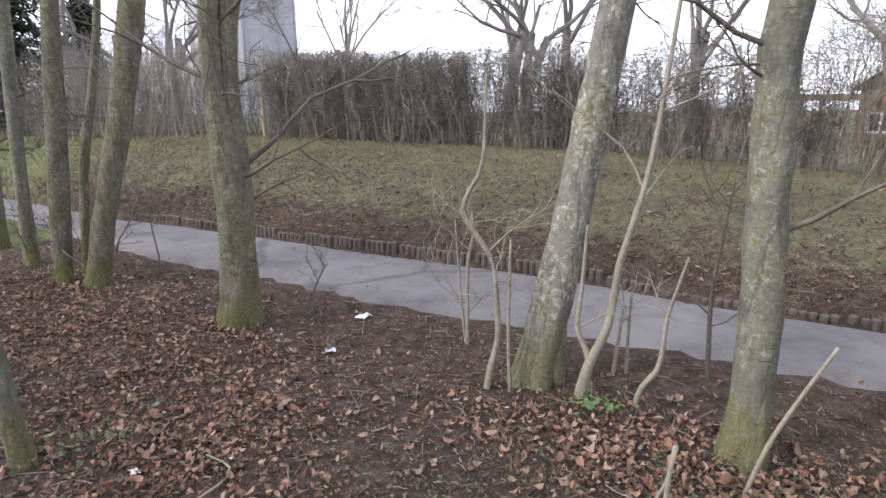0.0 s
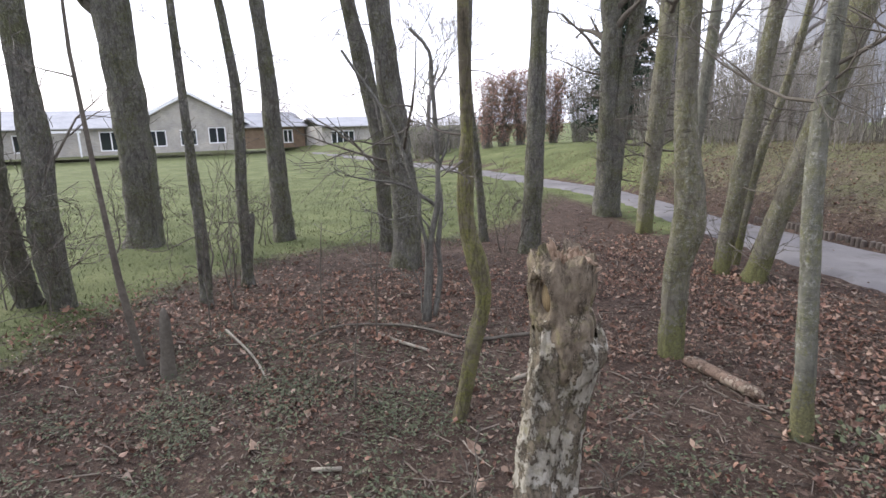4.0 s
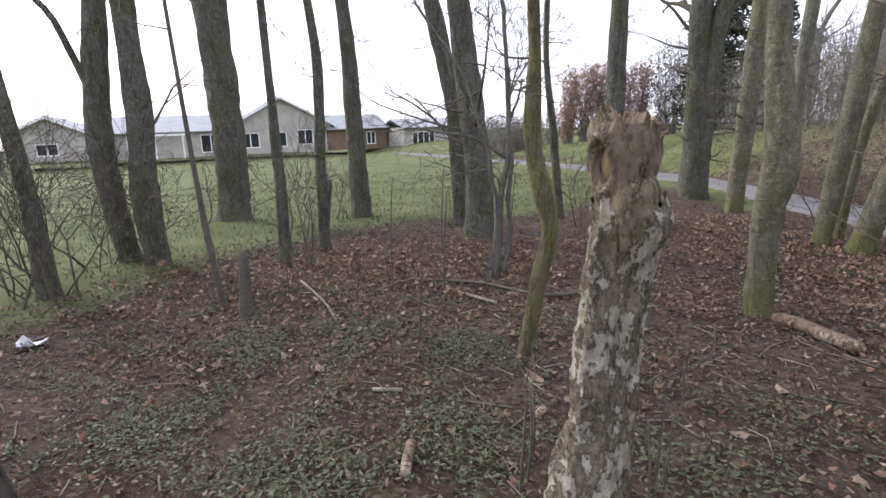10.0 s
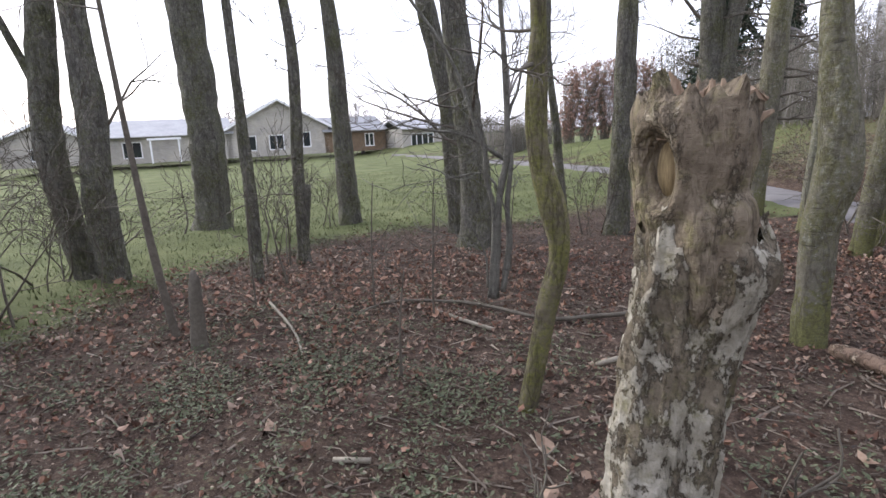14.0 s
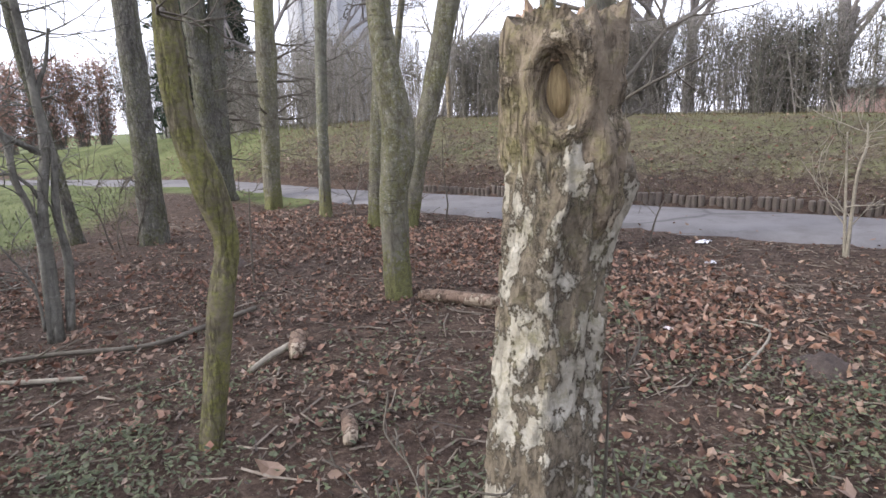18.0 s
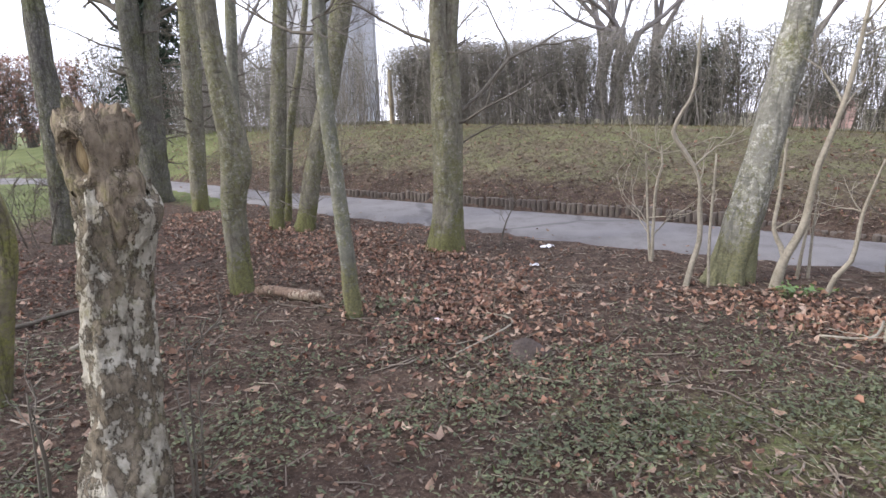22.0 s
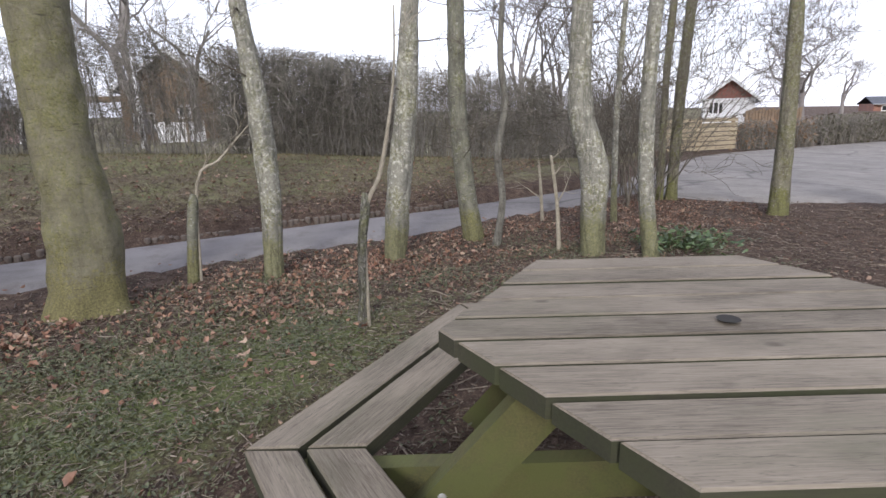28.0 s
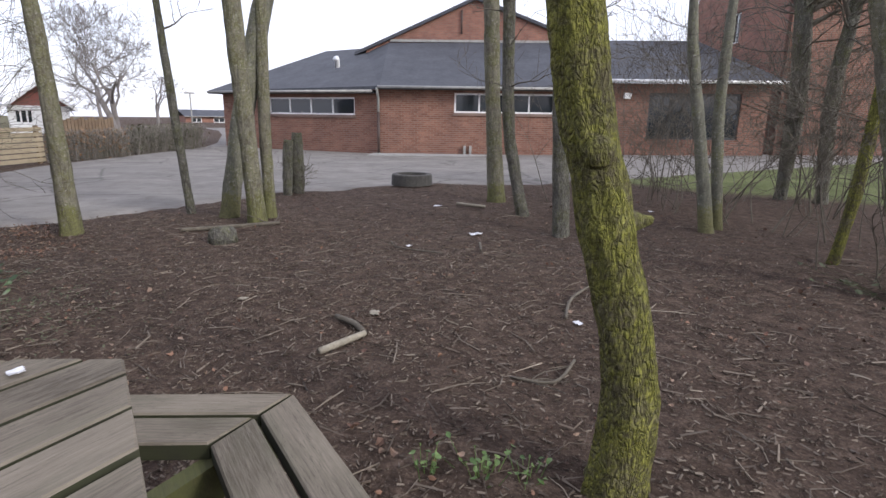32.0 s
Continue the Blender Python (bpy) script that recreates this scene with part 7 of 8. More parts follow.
sapling([(0.93, 2.85, 0, 0.012), (0.945, 2.845, 0.2, 0.01), (0.96, 2.84, 0.4, 0.008)], MAT_PALETWIG, "short snapped dead stem beside the path", 1, 8, 0.15, "dead stems")
sapling([(1.01, 2.87, 0, 0.01), (1.01, 2.88, 0.25, 0.008), (1.01, 2.88, 0.46, 0.006)], MAT_PALETWIG, "short thin dead stem beside the path", 2, 9, 0.2, "dead stems")
sapling([(0.83, 1.75, 0, 0.009), (0.83, 1.75, 0.16, 0.009), (0.84, 1.74, 0.29, 0.01)], MAT_PALETWIG, "short upright broken stick in the leaves", 0, 19, 0.2, "dead stems")
sapling([(-1.0, 3.7, 0, 0.008), (-0.95, 3.72, 0.2, 0.006), (-0.85, 3.74, 0.4, 0.003)], MAT_TWIG, "small leafless shoot beside a trunk", 5, 10, 0.3)
sapling([(2.9, 1.83, 0, 0.042), (2.93, 1.81, 0.36, 0.038), (2.95, 1.79, 0.58, 0.034), (2.955, 1.785, 0.63, 0.02)], MAT_LICHEN, "snapped thin dead stem with a torn end", 0, 11, 0.3, "dead stems")
sapling([(2.94, 1.8, 0.52, 0.012), (2.99, 1.77, 0.71, 0.011), (3.12, 1.68, 0.86, 0.009), (3.24, 1.6, 1.01, 0.007), (3.4, 1.52, 1.2, 0.004)], MAT_PALETWIG, "thin shoot growing from a snapped stem", 4, 22, 0.35)
sapling([(2.71, 0.14, 0, 0.03), (2.72, 0.13, 0.25, 0.024), (2.72, 0.12, 0.51, 0.025), (2.74, 0.1, 0.7, 0.025), (2.74, 0.1, 0.77, 0.014)], MAT_DARKBARK, "broken dead stem among leaves", 0, 12, 0.4, "dead stems")
sapling([(2.73, 0.11, 0.5, 0.012), (2.74, 0.11, 0.62, 0.012), (2.79, 0.04, 0.85, 0.0115), (2.82, 0.01, 1.02, 0.011), (2.86, -0.03, 1.36, 0.006), (2.87, -0.04, 1.7, 0.004)], MAT_PALETWIG, "thin pale shoot growing from a broken stem", 2, 13, 0.25)
sapling([(6.05, 0.25, 0, 0.02), (6.02, 0.27, 0.35, 0.016), (6.0, 0.29, 0.6, 0.012)], MAT_PALETWIG, "short pale broken sapling beside the path", 2, 14, 0.3, "dead stems")
sapling([(4.9, -0.3, 0, 0.02), (4.95, -0.25, 0.4, 0.017), (4.9, -0.2, 0.8, 0.012)], MAT_PALETWIG, "pale leafless stem beside a bent birch", 3, 15, 0.3)
grey_clump = empty("shrub", (-3.97, 1.53, gz(-3.97, 1.53)), "clump of crooked grey leafless stems with a long side branch", "shrub")
for i, pts in enumerate((
        [(-3.98, 1.52, 0.06, 0.024), (-3.97, 1.54, 0.38, 0.022), (-3.96, 1.55, 0.64, 0.021), (-3.93, 1.59, 0.90, 0.019), (-3.93, 1.60, 1.17, 0.018), (-3.93, 1.59, 1.46, 0.016), (-3.94, 1.58, 1.71, 0.014), (-3.95, 1.57, 1.90, 0.013), (-4.02, 1.47, 2.04, 0.011)],
        [(-3.95, 1.56, 0.10, 0.020), (-3.93, 1.60, 0.40, 0.018), (-3.93, 1.59, 0.63, 0.015), (-3.91, 1.61, 0.88, 0.013), (-3.92, 1.60, 1.13, 0.011), (-3.89, 1.64, 1.26, 0.008), (-3.87, 1.67, 1.41, 0.006)],
        [(-4.00, 1.50, 0.06, 0.016), (-3.98, 1.53, 0.55, 0.015), (-4.00, 1.49, 0.80, 0.014), (-4.00, 1.49, 0.94, 0.013), (-4.03, 1.45, 1.09, 0.012), (-4.08, 1.38, 1.37, 0.011), (-4.13, 1.29, 1.57, 0.010), (-4.20, 1.18, 1.76, 0.009), (-4.24, 1.09, 1.91, 0.008)],
        [(-3.93, 1.59, 0.89, 0.013), (-3.98, 1.52, 0.95, 0.011), (-4.04, 1.44, 1.02, 0.009), (-4.10, 1.34, 1.06, 0.008), (-4.18, 1.22, 1.08, 0.006), (-4.26, 1.07, 1.12, 0.004)],
        [(-3.96, 1.55, 0.70, 0.008), (-4.00, 1.49, 0.82, 0.007), (-4.12, 1.31, 0.80, 0.005), (-4.14, 1.27, 0.84, 0.004), (-4.21, 1.15, 0.89, 0.003)],
        [(-4.01, 1.49, 0.12, 0.007), (-4.01, 1.48, 0.33, 0.006), (-4.05, 1.41, 0.52, 0.004), (-4.08, 1.37, 0.64, 0.003)])):
    r = np.random.default_rng(40 + i)
    if pts[0][2] < 0.05:
        pts[0] = (pts[0][0], pts[0][1], gz(pts[0][0], pts[0][1]) - 0.04, pts[0][3])
    line = smooth_line(pts, 0.05)
    m = Mesh()
    tube(m, line, 9, 0.3, 0.1, i, lumps=0.2)
    for _ in range(9):
        at = line[r.integers(len(line) // 3, len(line) - 1)]
        a = r.uniform(0, 6.28)
        branch(m, r, at[:3], (math.cos(a), math.sin(a), r.uniform(-0.1, 0.9)), r.uniform(0.12, 0.45), at[3] * 0.35, 1, 0, 4, 1)
    part("stem", local(grey_clump, m), MAT_GREYSTEM, grey_clump, smooth=True)
for i, (x, y, h) in enumerate(((-4.4, 0.9, 0.8), (-4.0, 1.1, 0.7), (-4.9, 1.6, 0.8), (-5.0, 0.3, 0.9), (-3.4, 0.6, 0.5), (-4.6, 2.1, 0.7), (-3.6, 2.6, 0.6), (-5.4, 3.1, 0.8))):
    sapling([(x, y, 0, 0.007), (x + 0.02, y, h / 2, 0.005), (x + 0.03, y + 0.03, h, 0.003)], MAT_TWIG, "thin upright leafless seedling", 2, 60 + i, 0.2, "seedlings")

for i, (x, y, h) in enumerate(((-1.74, 0.44, 0.5), (-1.71, 0.37, 0.38), (-1.76, 0.5, 0.33), (-2.1, 0.3, 0.34), (-2.06, 0.24, 0.42), (-2.16, 0.36, 0.28))):
    sapling([(x, y, 0, 0.0045), (x + 0.015, y + 0.01, h / 2, 0.0035), (x + 0.02 - 0.03 * (i % 2), y + 0.02, h, 0.002)], MAT_TWIG, "thin dark shoot beside the broken stump", 2, 80 + i, 0.14, "shoots beside the stump")


def dead_wood(pts, material, label, name="branch", sides=9, rough=0.15, twigs=0, seed=0, category="branch"):
    pts = [(x, y, gz(x, y) + z, r) for x, y, z, r in pts]
    m = Mesh()
    line = smooth_line(pts, 0.05)
    tube(m, line, sides, rough, 0, seed)
    rng = np.random.default_rng(seed)
    for _ in range(twigs):
        at = line[rng.integers(1, len(line) - 1)]
        a = rng.uniform(0, 6.28)
        branch(m, rng, at[:3], (math.cos(a), math.sin(a), 0.12), rng.uniform(0.15, 0.35), at[3] * 0.5, 0, 0, 4, 1)
    return thing(name, m, material, label, category, "fallen wood", smooth=True)


MAT_LOG = bark("peeling_log_bark", (0.13, 0.09, 0.065), (0.33, 0.235, 0.175), None, 0.5, None, 0.5, 12, 0.0, None, ((0.42, 0.345, 0.26), 0.525, (0.31, 0.25, 0.185)))
dead_wood([(-2.47, 2.31, 0.03, 0.0234), (-2.42, 2.29, 0.034, 0.034), (-2.3, 2.26, 0.036, 0.033), (-2.13, 2.2, 0.036, 0.032), (-2.01, 2.17, 0.034, 0.033), (-1.98, 2.16, 0.03, 0.0198)], MAT_LOG, "short pale log with peeling bark on leaves", "log", 16, 0.5, category="log")
dead_wood([(-4.3, 0.66, 0.02, 0.006), (-4.36, 0.98, 0.03, 0.009), (-4.18, 1.3, 0.025, 0.01), (-3.97, 1.45, 0.035, 0.011), (-3.6, 1.6, 0.02, 0.0125), (-3.44, 1.84, 0.035, 0.013), (-3.34, 2.12, 0.03, 0.014)], MAT_TWIG, "long curved fallen branch on the leaf litter", twigs=5, seed=1)
dead_wood([(-4.1, 1.16, 0.02, 0.0091), (-3.88, 1.2, 0.02, 0.0111), (-3.64, 1.27, 0.02, 0.0097)], MAT_PALETWIG, "short pale fallen branch", seed=2)
dead_wood([(-2.98, 1.37, 0.02, 0.0112), (-2.95, 1.5, 0.03, 0.014), (-2.9, 1.62, 0.035, 0.0182)], MAT_PALETWIG, "thick short stick with a broken end", seed=3)
dead_wood([(-2.86, 1.52, 0.025, 0.02), (-2.87, 1.57, 0.035, 0.035), (-2.89, 1.62, 0.045, 0.03), (-2.9, 1.67, 0.055, 0.034), (-2.92, 1.7, 0.06, 0.012)], MAT_LOG, "splintered lump of raw reddish wood", "wood_chunk", 14, 0.9, seed=4, category="wood")
dead_wood([(-2.41, 0.9, 0.02, 0.022), (-2.43, 0.96, 0.024, 0.026), (-2.465, 1.04, 0.024, 0.022)], MAT_LOG, "short cut piece of branch on bare soil", "log", 10, 0.25, seed=5, category="log")
dead_wood([(-2.3, -0.03, 0.02, 0.0192), (-2.38, 0.02, 0.025, 0.0192), (-2.45, 0.07, 0.025, 0.0176)], MAT_LOG, "short pale piece of branch among green weeds", "log", 10, 0.2, seed=6, category="log")
dead_wood([(-2.92, 0.12, 0.012, 0.01), (-2.84, 0.22, 0.016, 0.011)], MAT_PALETWIG, "small pale stick on bare soil", "stick", 6, seed=7, category="stick")
dead_wood([(-4.8, 0.35, 0.05, 0.009), (-4.3, 0.36, 0.03, 0.008), (-3.9, 0.3, 0.02, 0.006)], MAT_PALETWIG, "thin bent pale stick on leaves", "stick", 6, twigs=2, seed=8, category="stick")
dead_wood([(3.47, -3.12, 0.015, 0.02), (3.52, -3.27, 0.02, 0.02), (3.57, -3.42, 0.02, 0.018)], MAT_PALETWIG, "pale bark-stripped stick on bare soil", "stick", 8, seed=9, category="stick")
dead_wood([(3.57, -3.42, 0.02, 0.016), (3.7, -3.42, 0.025, 0.018), (3.85, -3.36, 0.03, 0.016)], MAT_TWIG, "dark forked stick on bare soil", "stick", 8, seed=10, category="stick")
dead_wood([(2.74, -3.8, 0.01, 0.007), (2.6, -3.95, 0.015, 0.008), (2.72, -4.2, 0.02, 0.008)], MAT_TWIG, "thin crooked twig on bare soil", "stick", 6, twigs=3, seed=11, category="stick")
dead_wood([(5.6, -4.6, 0.01, 0.007), (5.3, -4.55, 0.02, 0.008), (4.9, -4.75, 0.02, 0.006)], MAT_TWIG, "thin forked twig on bare soil", "stick", 6, twigs=4, seed=12, category="stick")
dead_wood([(7.0, -2.9, 0.02, 0.02), (7.0, -3.4, 0.02, 0.022), (6.95, -3.9, 0.02, 0.018)], MAT_TWIG, "long thin branch lying before the trunks", seed=13, twigs=2)
dead_wood([(6.8, -6.6, 0.02, 0.02), (7.05, -6.3, 0.06, 0.02)], MAT_PALETWIG, "pale stick beside a trunk", "stick", seed=14, category="stick")
dead_wood([(1.17, 1.87, -0.02, 0.009), (1.23, 1.83, 0.29, 0.0083), (1.35, 1.76, 0.67, 0.0058)], MAT_PALETWIG, "pale dead stick leaning beside a trunk", "stick", seed=15, category="stick")
dead_wood([(0.55, 1.75, 0.03, 0.0063), (0.75, 1.72, 0.05, 0.0063), (0.9, 1.9, 0.08, 0.0056)], MAT_PALETWIG, "thin pale fallen twig on leaves", "stick", 6, twigs=2, seed=16, category="stick")
dead_wood([(-1.1, 1.5, 0.02, 0.0048), (-0.85, 1.9, 0.03, 0.0054), (-1.0, 2.05, 0.02, 0.0042)], MAT_PALETWIG, "thin pale twig on brown leaves", "stick", 6, twigs=2, seed=18, category="stick")
dead_wood([(5.1, -5.3, 0.012, 0.012), (4.8, -5.1, 0.02, 0.013)], MAT_TWIG, "short dark twig on bare soil", "stick", 6, seed=19, category="stick")
dead_wood([(3.2, -4.6, 0.012, 0.009), (3.45, -4.9, 0.02, 0.01), (3.6, -5.3, 0.02, 0.008)], MAT_TWIG, "thin dark twig on bare soil", "stick", 6, twigs=2, seed=20, category="stick")


def old_post():
    m = Mesh()
    tube(m, smooth_line([(-4.39, -0.12, gz(-4.4, -0.12) - 0.05, 0.044), (-4.39, -0.11, 0.18, 0.036), (-4.395, -0.105, 0.36, 0.028), (-4.4, -0.1, 0.42, 0.01)], 0.03), 12, 0.4, 0.1, 3)
    thing("old_stump", m, MAT_TWIG, "thin rotten upright stump among leaves", "tree stump", smooth=True)
    for key, label in (("st1", "slim cut stump leaning by the yard"), ("st2", "taller cut stump by the yard")):
        m = Mesh()
        p = [list(q) for q in STEMS[key]]
        p[0][2] = gz(p[0][0], p[0][1]) - 0.05
        p = [q[:3] + [q[3] * 1.25] for q in p]
        tube(m, smooth_line(p, 0.05), 12, 0.25, 0.2, 2)
        thing("tree_stump", m, MAT_DARKBARK, label, "tree stump", "stumps by the yard", smooth=True)
    m = Mesh()
    tube(m, [(6.4, -3.2, gz(6.4, -3.2) - 0.03, 0.13), (6.4, -3.2, 0.1, 0.11), (6.41, -3.2, 0.13, 0.09)], 14, 0.3, 0.2, 4)
    thing("tree_stump", m, MAT_DARKBARK, "low sawn stump on bare soil", "tree stump", smooth=True)
    # a round concrete ring at the yard's edge
    m = Mesh()
    n = 24
    x, y, z = 9.43, -6.92, gz(9.43, -6.92) - 0.02
    prof = [(0.36, 0), (0.35, 0.17), (0.335, 0.185), (0.26, 0.185), (0.25, 0.17), (0.25, 0)]
    v = [(x + r * math.cos(i * 6.283 / n), y + r * math.sin(i * 6.283 / n), z + h + 0.05) for i in range(n) for r, h in prof]
    k = len(prof)
    m.add(v, [(i * k + j, ((i + 1) % n) * k + j, ((i + 1) % n) * k + j + 1, i * k + j + 1) for i in range(n) for j in range(k - 1)])
    thing("concrete_ring", m, MAT_DARKCONC, "dark weathered concrete ring at the edge of the yard", "concrete ring", smooth=False)
    # the broken knob of the mossy tree
    m = Mesh()
    tube(m, [(2.0, -3.52, 0.9, 0.05), (1.95, -3.57, 0.902, 0.04), (1.928, -3.592, 0.905, 0.026), (1.912, -3.608, 0.908, 0.016), (1.902, -3.62, 0.911, 0.012), (1.899, -3.623, 0.911, 0.006)], 12, 0.25)
    moss = [o for o in scene.objects if o.parent is None and o.get("label", "").startswith("moss-covered")][0]
    part("knob", local(moss, m), MAT_ELBOW, moss, "pointed grey broken branch stub", smooth=True)
    # the ringed scar of a lost branch
    m = Mesh()
    p, nx, ny = (2.035, -3.489), -0.86, 0.5
    tube(m, [(p[0] + nx * d, p[1] + ny * d, 1.1 + d * 0.1, r) for d, r in ((0.03, 0.052), (0.078, 0.048), (0.092, 0.038), (0.098, 0.024), (0.1, 0.006))], 18, 0.15)
    part("scar", local(moss, m), MAT_MOSSY, moss, "round ringed scar of a lost branch", smooth=True)


MAT_DARKCONC = mottled("weathered_concrete", (0.035, 0.033, 0.03), (0.085, 0.08, 0.072), 6, 0.95, 0.5)
old_post()

# small mounds and litter


def mound(x, y, r, h, seed, label):
    m = Mesh()
    rng = np.random.default_rng(seed)
    n, rings = 18, 6
    v = [(x, y, gz(x, y) + h)]
    for j in range(1, rings + 1):
        for i in range(n):
            a = i * 6.283 / n
            q = r * j / rings * (1 + 0.15 * math.sin(3 * a + seed))
            px, py = x + q * math.cos(a), y + q * math.sin(a)
            v.append((px, py, gz(px, py) + h * max(math.cos(j / rings * 1.5707), 0.0) ** 1.3 + rng.normal(0, 0.006) - (0.02 if j == rings else 0)))
    f = [(0, 1 + i, 1 + (i + 1) % n) for i in range(n)]
    f += [(1 + j * n + i, 1 + (j + 1) * n + i, 1 + (j + 1) * n + (i + 1) % n, 1 + j * n + (i + 1) % n) for j in range(rings - 1) for i in range(n)]
    m.add(v, f)
    thing("soil_mound", m, MAT_EARTH, label, "mound", smooth=True)


mound(-0.78, 1.58, 0.12, 0.07, 1, "small dark heap of loose soil")
mound(-4.05, 3.1, 0.14, 0.06, 2, "small dark heap of soil beyond the stump")
mound(-5.3, 3.0, 0.1, 0.06, 3, "small mossy clod on bare soil")


def crumpled(x, y, size, seed, label, material=None, flat=0.5, name="paper_litter", z=None):
    """A crumpled scrap of paper or foil."""
    rng = np.random.default_rng(seed)
    n = 5
    m = Mesh()
    base = gz(x, y) + 0.012 if z is None else z
    a = rng.uniform(0, 3)
    v = []
    for i in range(n):
        for j in range(n):
            u, w = (i / (n - 1) - 0.5) * size, (j / (n - 1) - 0.5) * size * 0.7
            v.append((x + u * math.cos(a) - w * math.sin(a) + rng.normal(0, size * 0.06), y + u * math.sin(a) + w * math.cos(a) + rng.normal(0, size * 0.06), base + abs(rng.normal(0, size * 0.2 * flat))))
    top = len(v)
    v += [(p[0], p[1], p[2] - 0.003) for p in v]
    f = [(i * n + j, (i + 1) * n + j, (i + 1) * n + j + 1, i * n + j + 1) for i in range(n - 1) for j in range(n - 1)]
    f += [tuple(top + q for q in reversed(t)) for t in f]
    m.add(v, f)
    thing(name, m, material or MAT_PAPER, label, "litter", "scraps of litter")


crumpled(-4.54, -1.25, 0.15, 1, "crumpled white plastic bag on leaves", None, 0.9, "plastic_bag")
crumpled(-0.606, 3.718, 0.1, 2, "crumpled white paper beside the path")
crumpled(-0.72, 3.165, 0.06, 3, "small scrap of white paper")
crumpled(0.687, 1.348, 0.07, 4, "crumpled white tissue on grass")
crumpled(-1.25, 1.94, 0.05, 5, "flat pale pink scrap of paper", mottled("pink_paper", (0.5, 0.42, 0.44), (0.62, 0.54, 0.56), 20, 0.8, 0.1), 0.3)
crumpled(5.455, -5.497, 0.13, 6, "crumpled white paper on bare soil")
crumpled(5.36, -4.67, 0.06, 7, "small white scrap on bare soil")
crumpled(4.51, -2.97, 0.06, 8, "pale torn paper scrap on bare soil", MAT_PALETWIG, 0.3)
crumpled(3.83, -3.6, 0.08, 9, "pale strip of wood bark on bare soil", MAT_PALETWIG, 0.2)
crumpled(3.1, -4.6, 0.06, 10, "pale scrap on bare soil", None, 0.3)
crumpled(7.2, -6.1, 0.1, 12, "white scrap beside a trunk", None, 0.4)
crumpled(2.075, -2.03, 0.011, 14, "tiny white crumb on the table planks", None, 0.4, z=0.7335)
crumpled(2.065, -2.07, 0.026, 15, "torn white paper scrap on the table planks", None, 0.3, z=0.7335)
crumpled(5.5, -8.3, 0.07, 13, "small white scrap under shrubs", None, 0.4)

# ---- ivy and weeds ----


def weed(x, y, n, spread, size, seed, label, material=None, tall=0.1, name="weed"):
    rng = np.random.default_rng(seed)
    m = Mesh()
    c = np.stack([x + rng.normal(0, spread, n), y + rng.normal(0, spread, n), np.zeros(n)], 1)
    base = height(c[:, 0], c[:, 1])
    c[:, 2] = base + rng.uniform(0.15, 1.0, n) * tall
    leaves(m, rng, c, rng.uniform(0.6, 1.3, n) * size, 0.45, 0.55, 0.3)
    foot = np.stack([c[:, 0] * 0.6 + x * 0.4, c[:, 1] * 0.6 + y * 0.4, base - 0.01], 1)
    sticks(m, foot, c, 0.002, 0.0012)
    tagged(thing(name, m, material or MAT_GREENS, label, "weed", "weeds"), kind="stuff")


MAT_IVY = by_island("ivy_leaves", [(0.03, 0.06, 0.02), (0.05, 0.09, 0.03), (0.08, 0.13, 0.04), (0.1, 0.15, 0.06)], 0.45)
MAT_LUSH = by_island("fresh_weed_leaves", [(0.07, 0.14, 0.03), (0.11, 0.19, 0.05), (0.16, 0.25, 0.07)], 0.5)
weed(5.3, -1.2, 190, 0.2, 0.03, 1, "dark green ivy patch at a birch's foot", MAT_IVY, 0.16, "ivy_patch")
weed(5.6, -1.4, 60, 0.16, 0.03, 2, "dark green ivy on soil", MAT_IVY, 0.12, "ivy_patch")
weed(2.2, -3.25, 26, 0.05, 0.016, 3, "fresh green weed at the mossy tree's foot", MAT_LUSH, 0.08)
weed(2.1, -3.36, 16, 0.04, 0.014, 4, "fresh green weed at the mossy tree's foot", MAT_LUSH, 0.06)
weed(2.3, -3.08, 12, 0.035, 0.016, 5, "small fresh green weed on bare soil", MAT_LUSH, 0.1)
weed(3.3, -1.4, 40, 0.12, 0.03, 6, "green weed under the bench", MAT_LUSH, 0.12)
weed(2.2, -7.1, 120, 0.35, 0.03, 7, "green weeds at a leaning tree's foot", MAT_GREENS, 0.1)
weed(-1.6, 2.1, 60, 0.14, 0.022, 8, "small green tuft at a trunk's foot", MAT_GREENS, 0.07)
weed(0.75, 2.45, 40, 0.07, 0.022, 9, "small green tuft at a sapling's foot", MAT_LUSH, 0.08)
weed(1.25, 1.55, 60, 0.2, 0.02, 10, "green tuft at a trunk's foot", MAT_GREENS, 0.07)

# ---- leaf litter, chips and grass ----


def scatter(rng, n, x0, x1, y0, y1, keep):
    x, y = rng.uniform(x0, x1, n), rng.uniform(y0, y1, n)
    k = rng.uniform(0, 1, n) < keep(x, y)
    return x[k], y[k]


def wood_floor(x, y):
    """1 on the woodland floor, 0 on path, lawn and road."""
    return (y < near_y(x) - 0.05) * (x > lawn_edge(y) - 0.6) * (x < np.minimum(road_edge(y), 60) - 0.1)


def patch(x, y, cx, cy, sx, sy, turn=0.0):
    c, s = math.cos(turn), math.sin(turn)
    u, v = (x - cx) * c + (y - cy) * s, -(x - cx) * s + (y - cy) * c
    return np.exp(-((u / sx) ** 2 + (v / sy) ** 2))


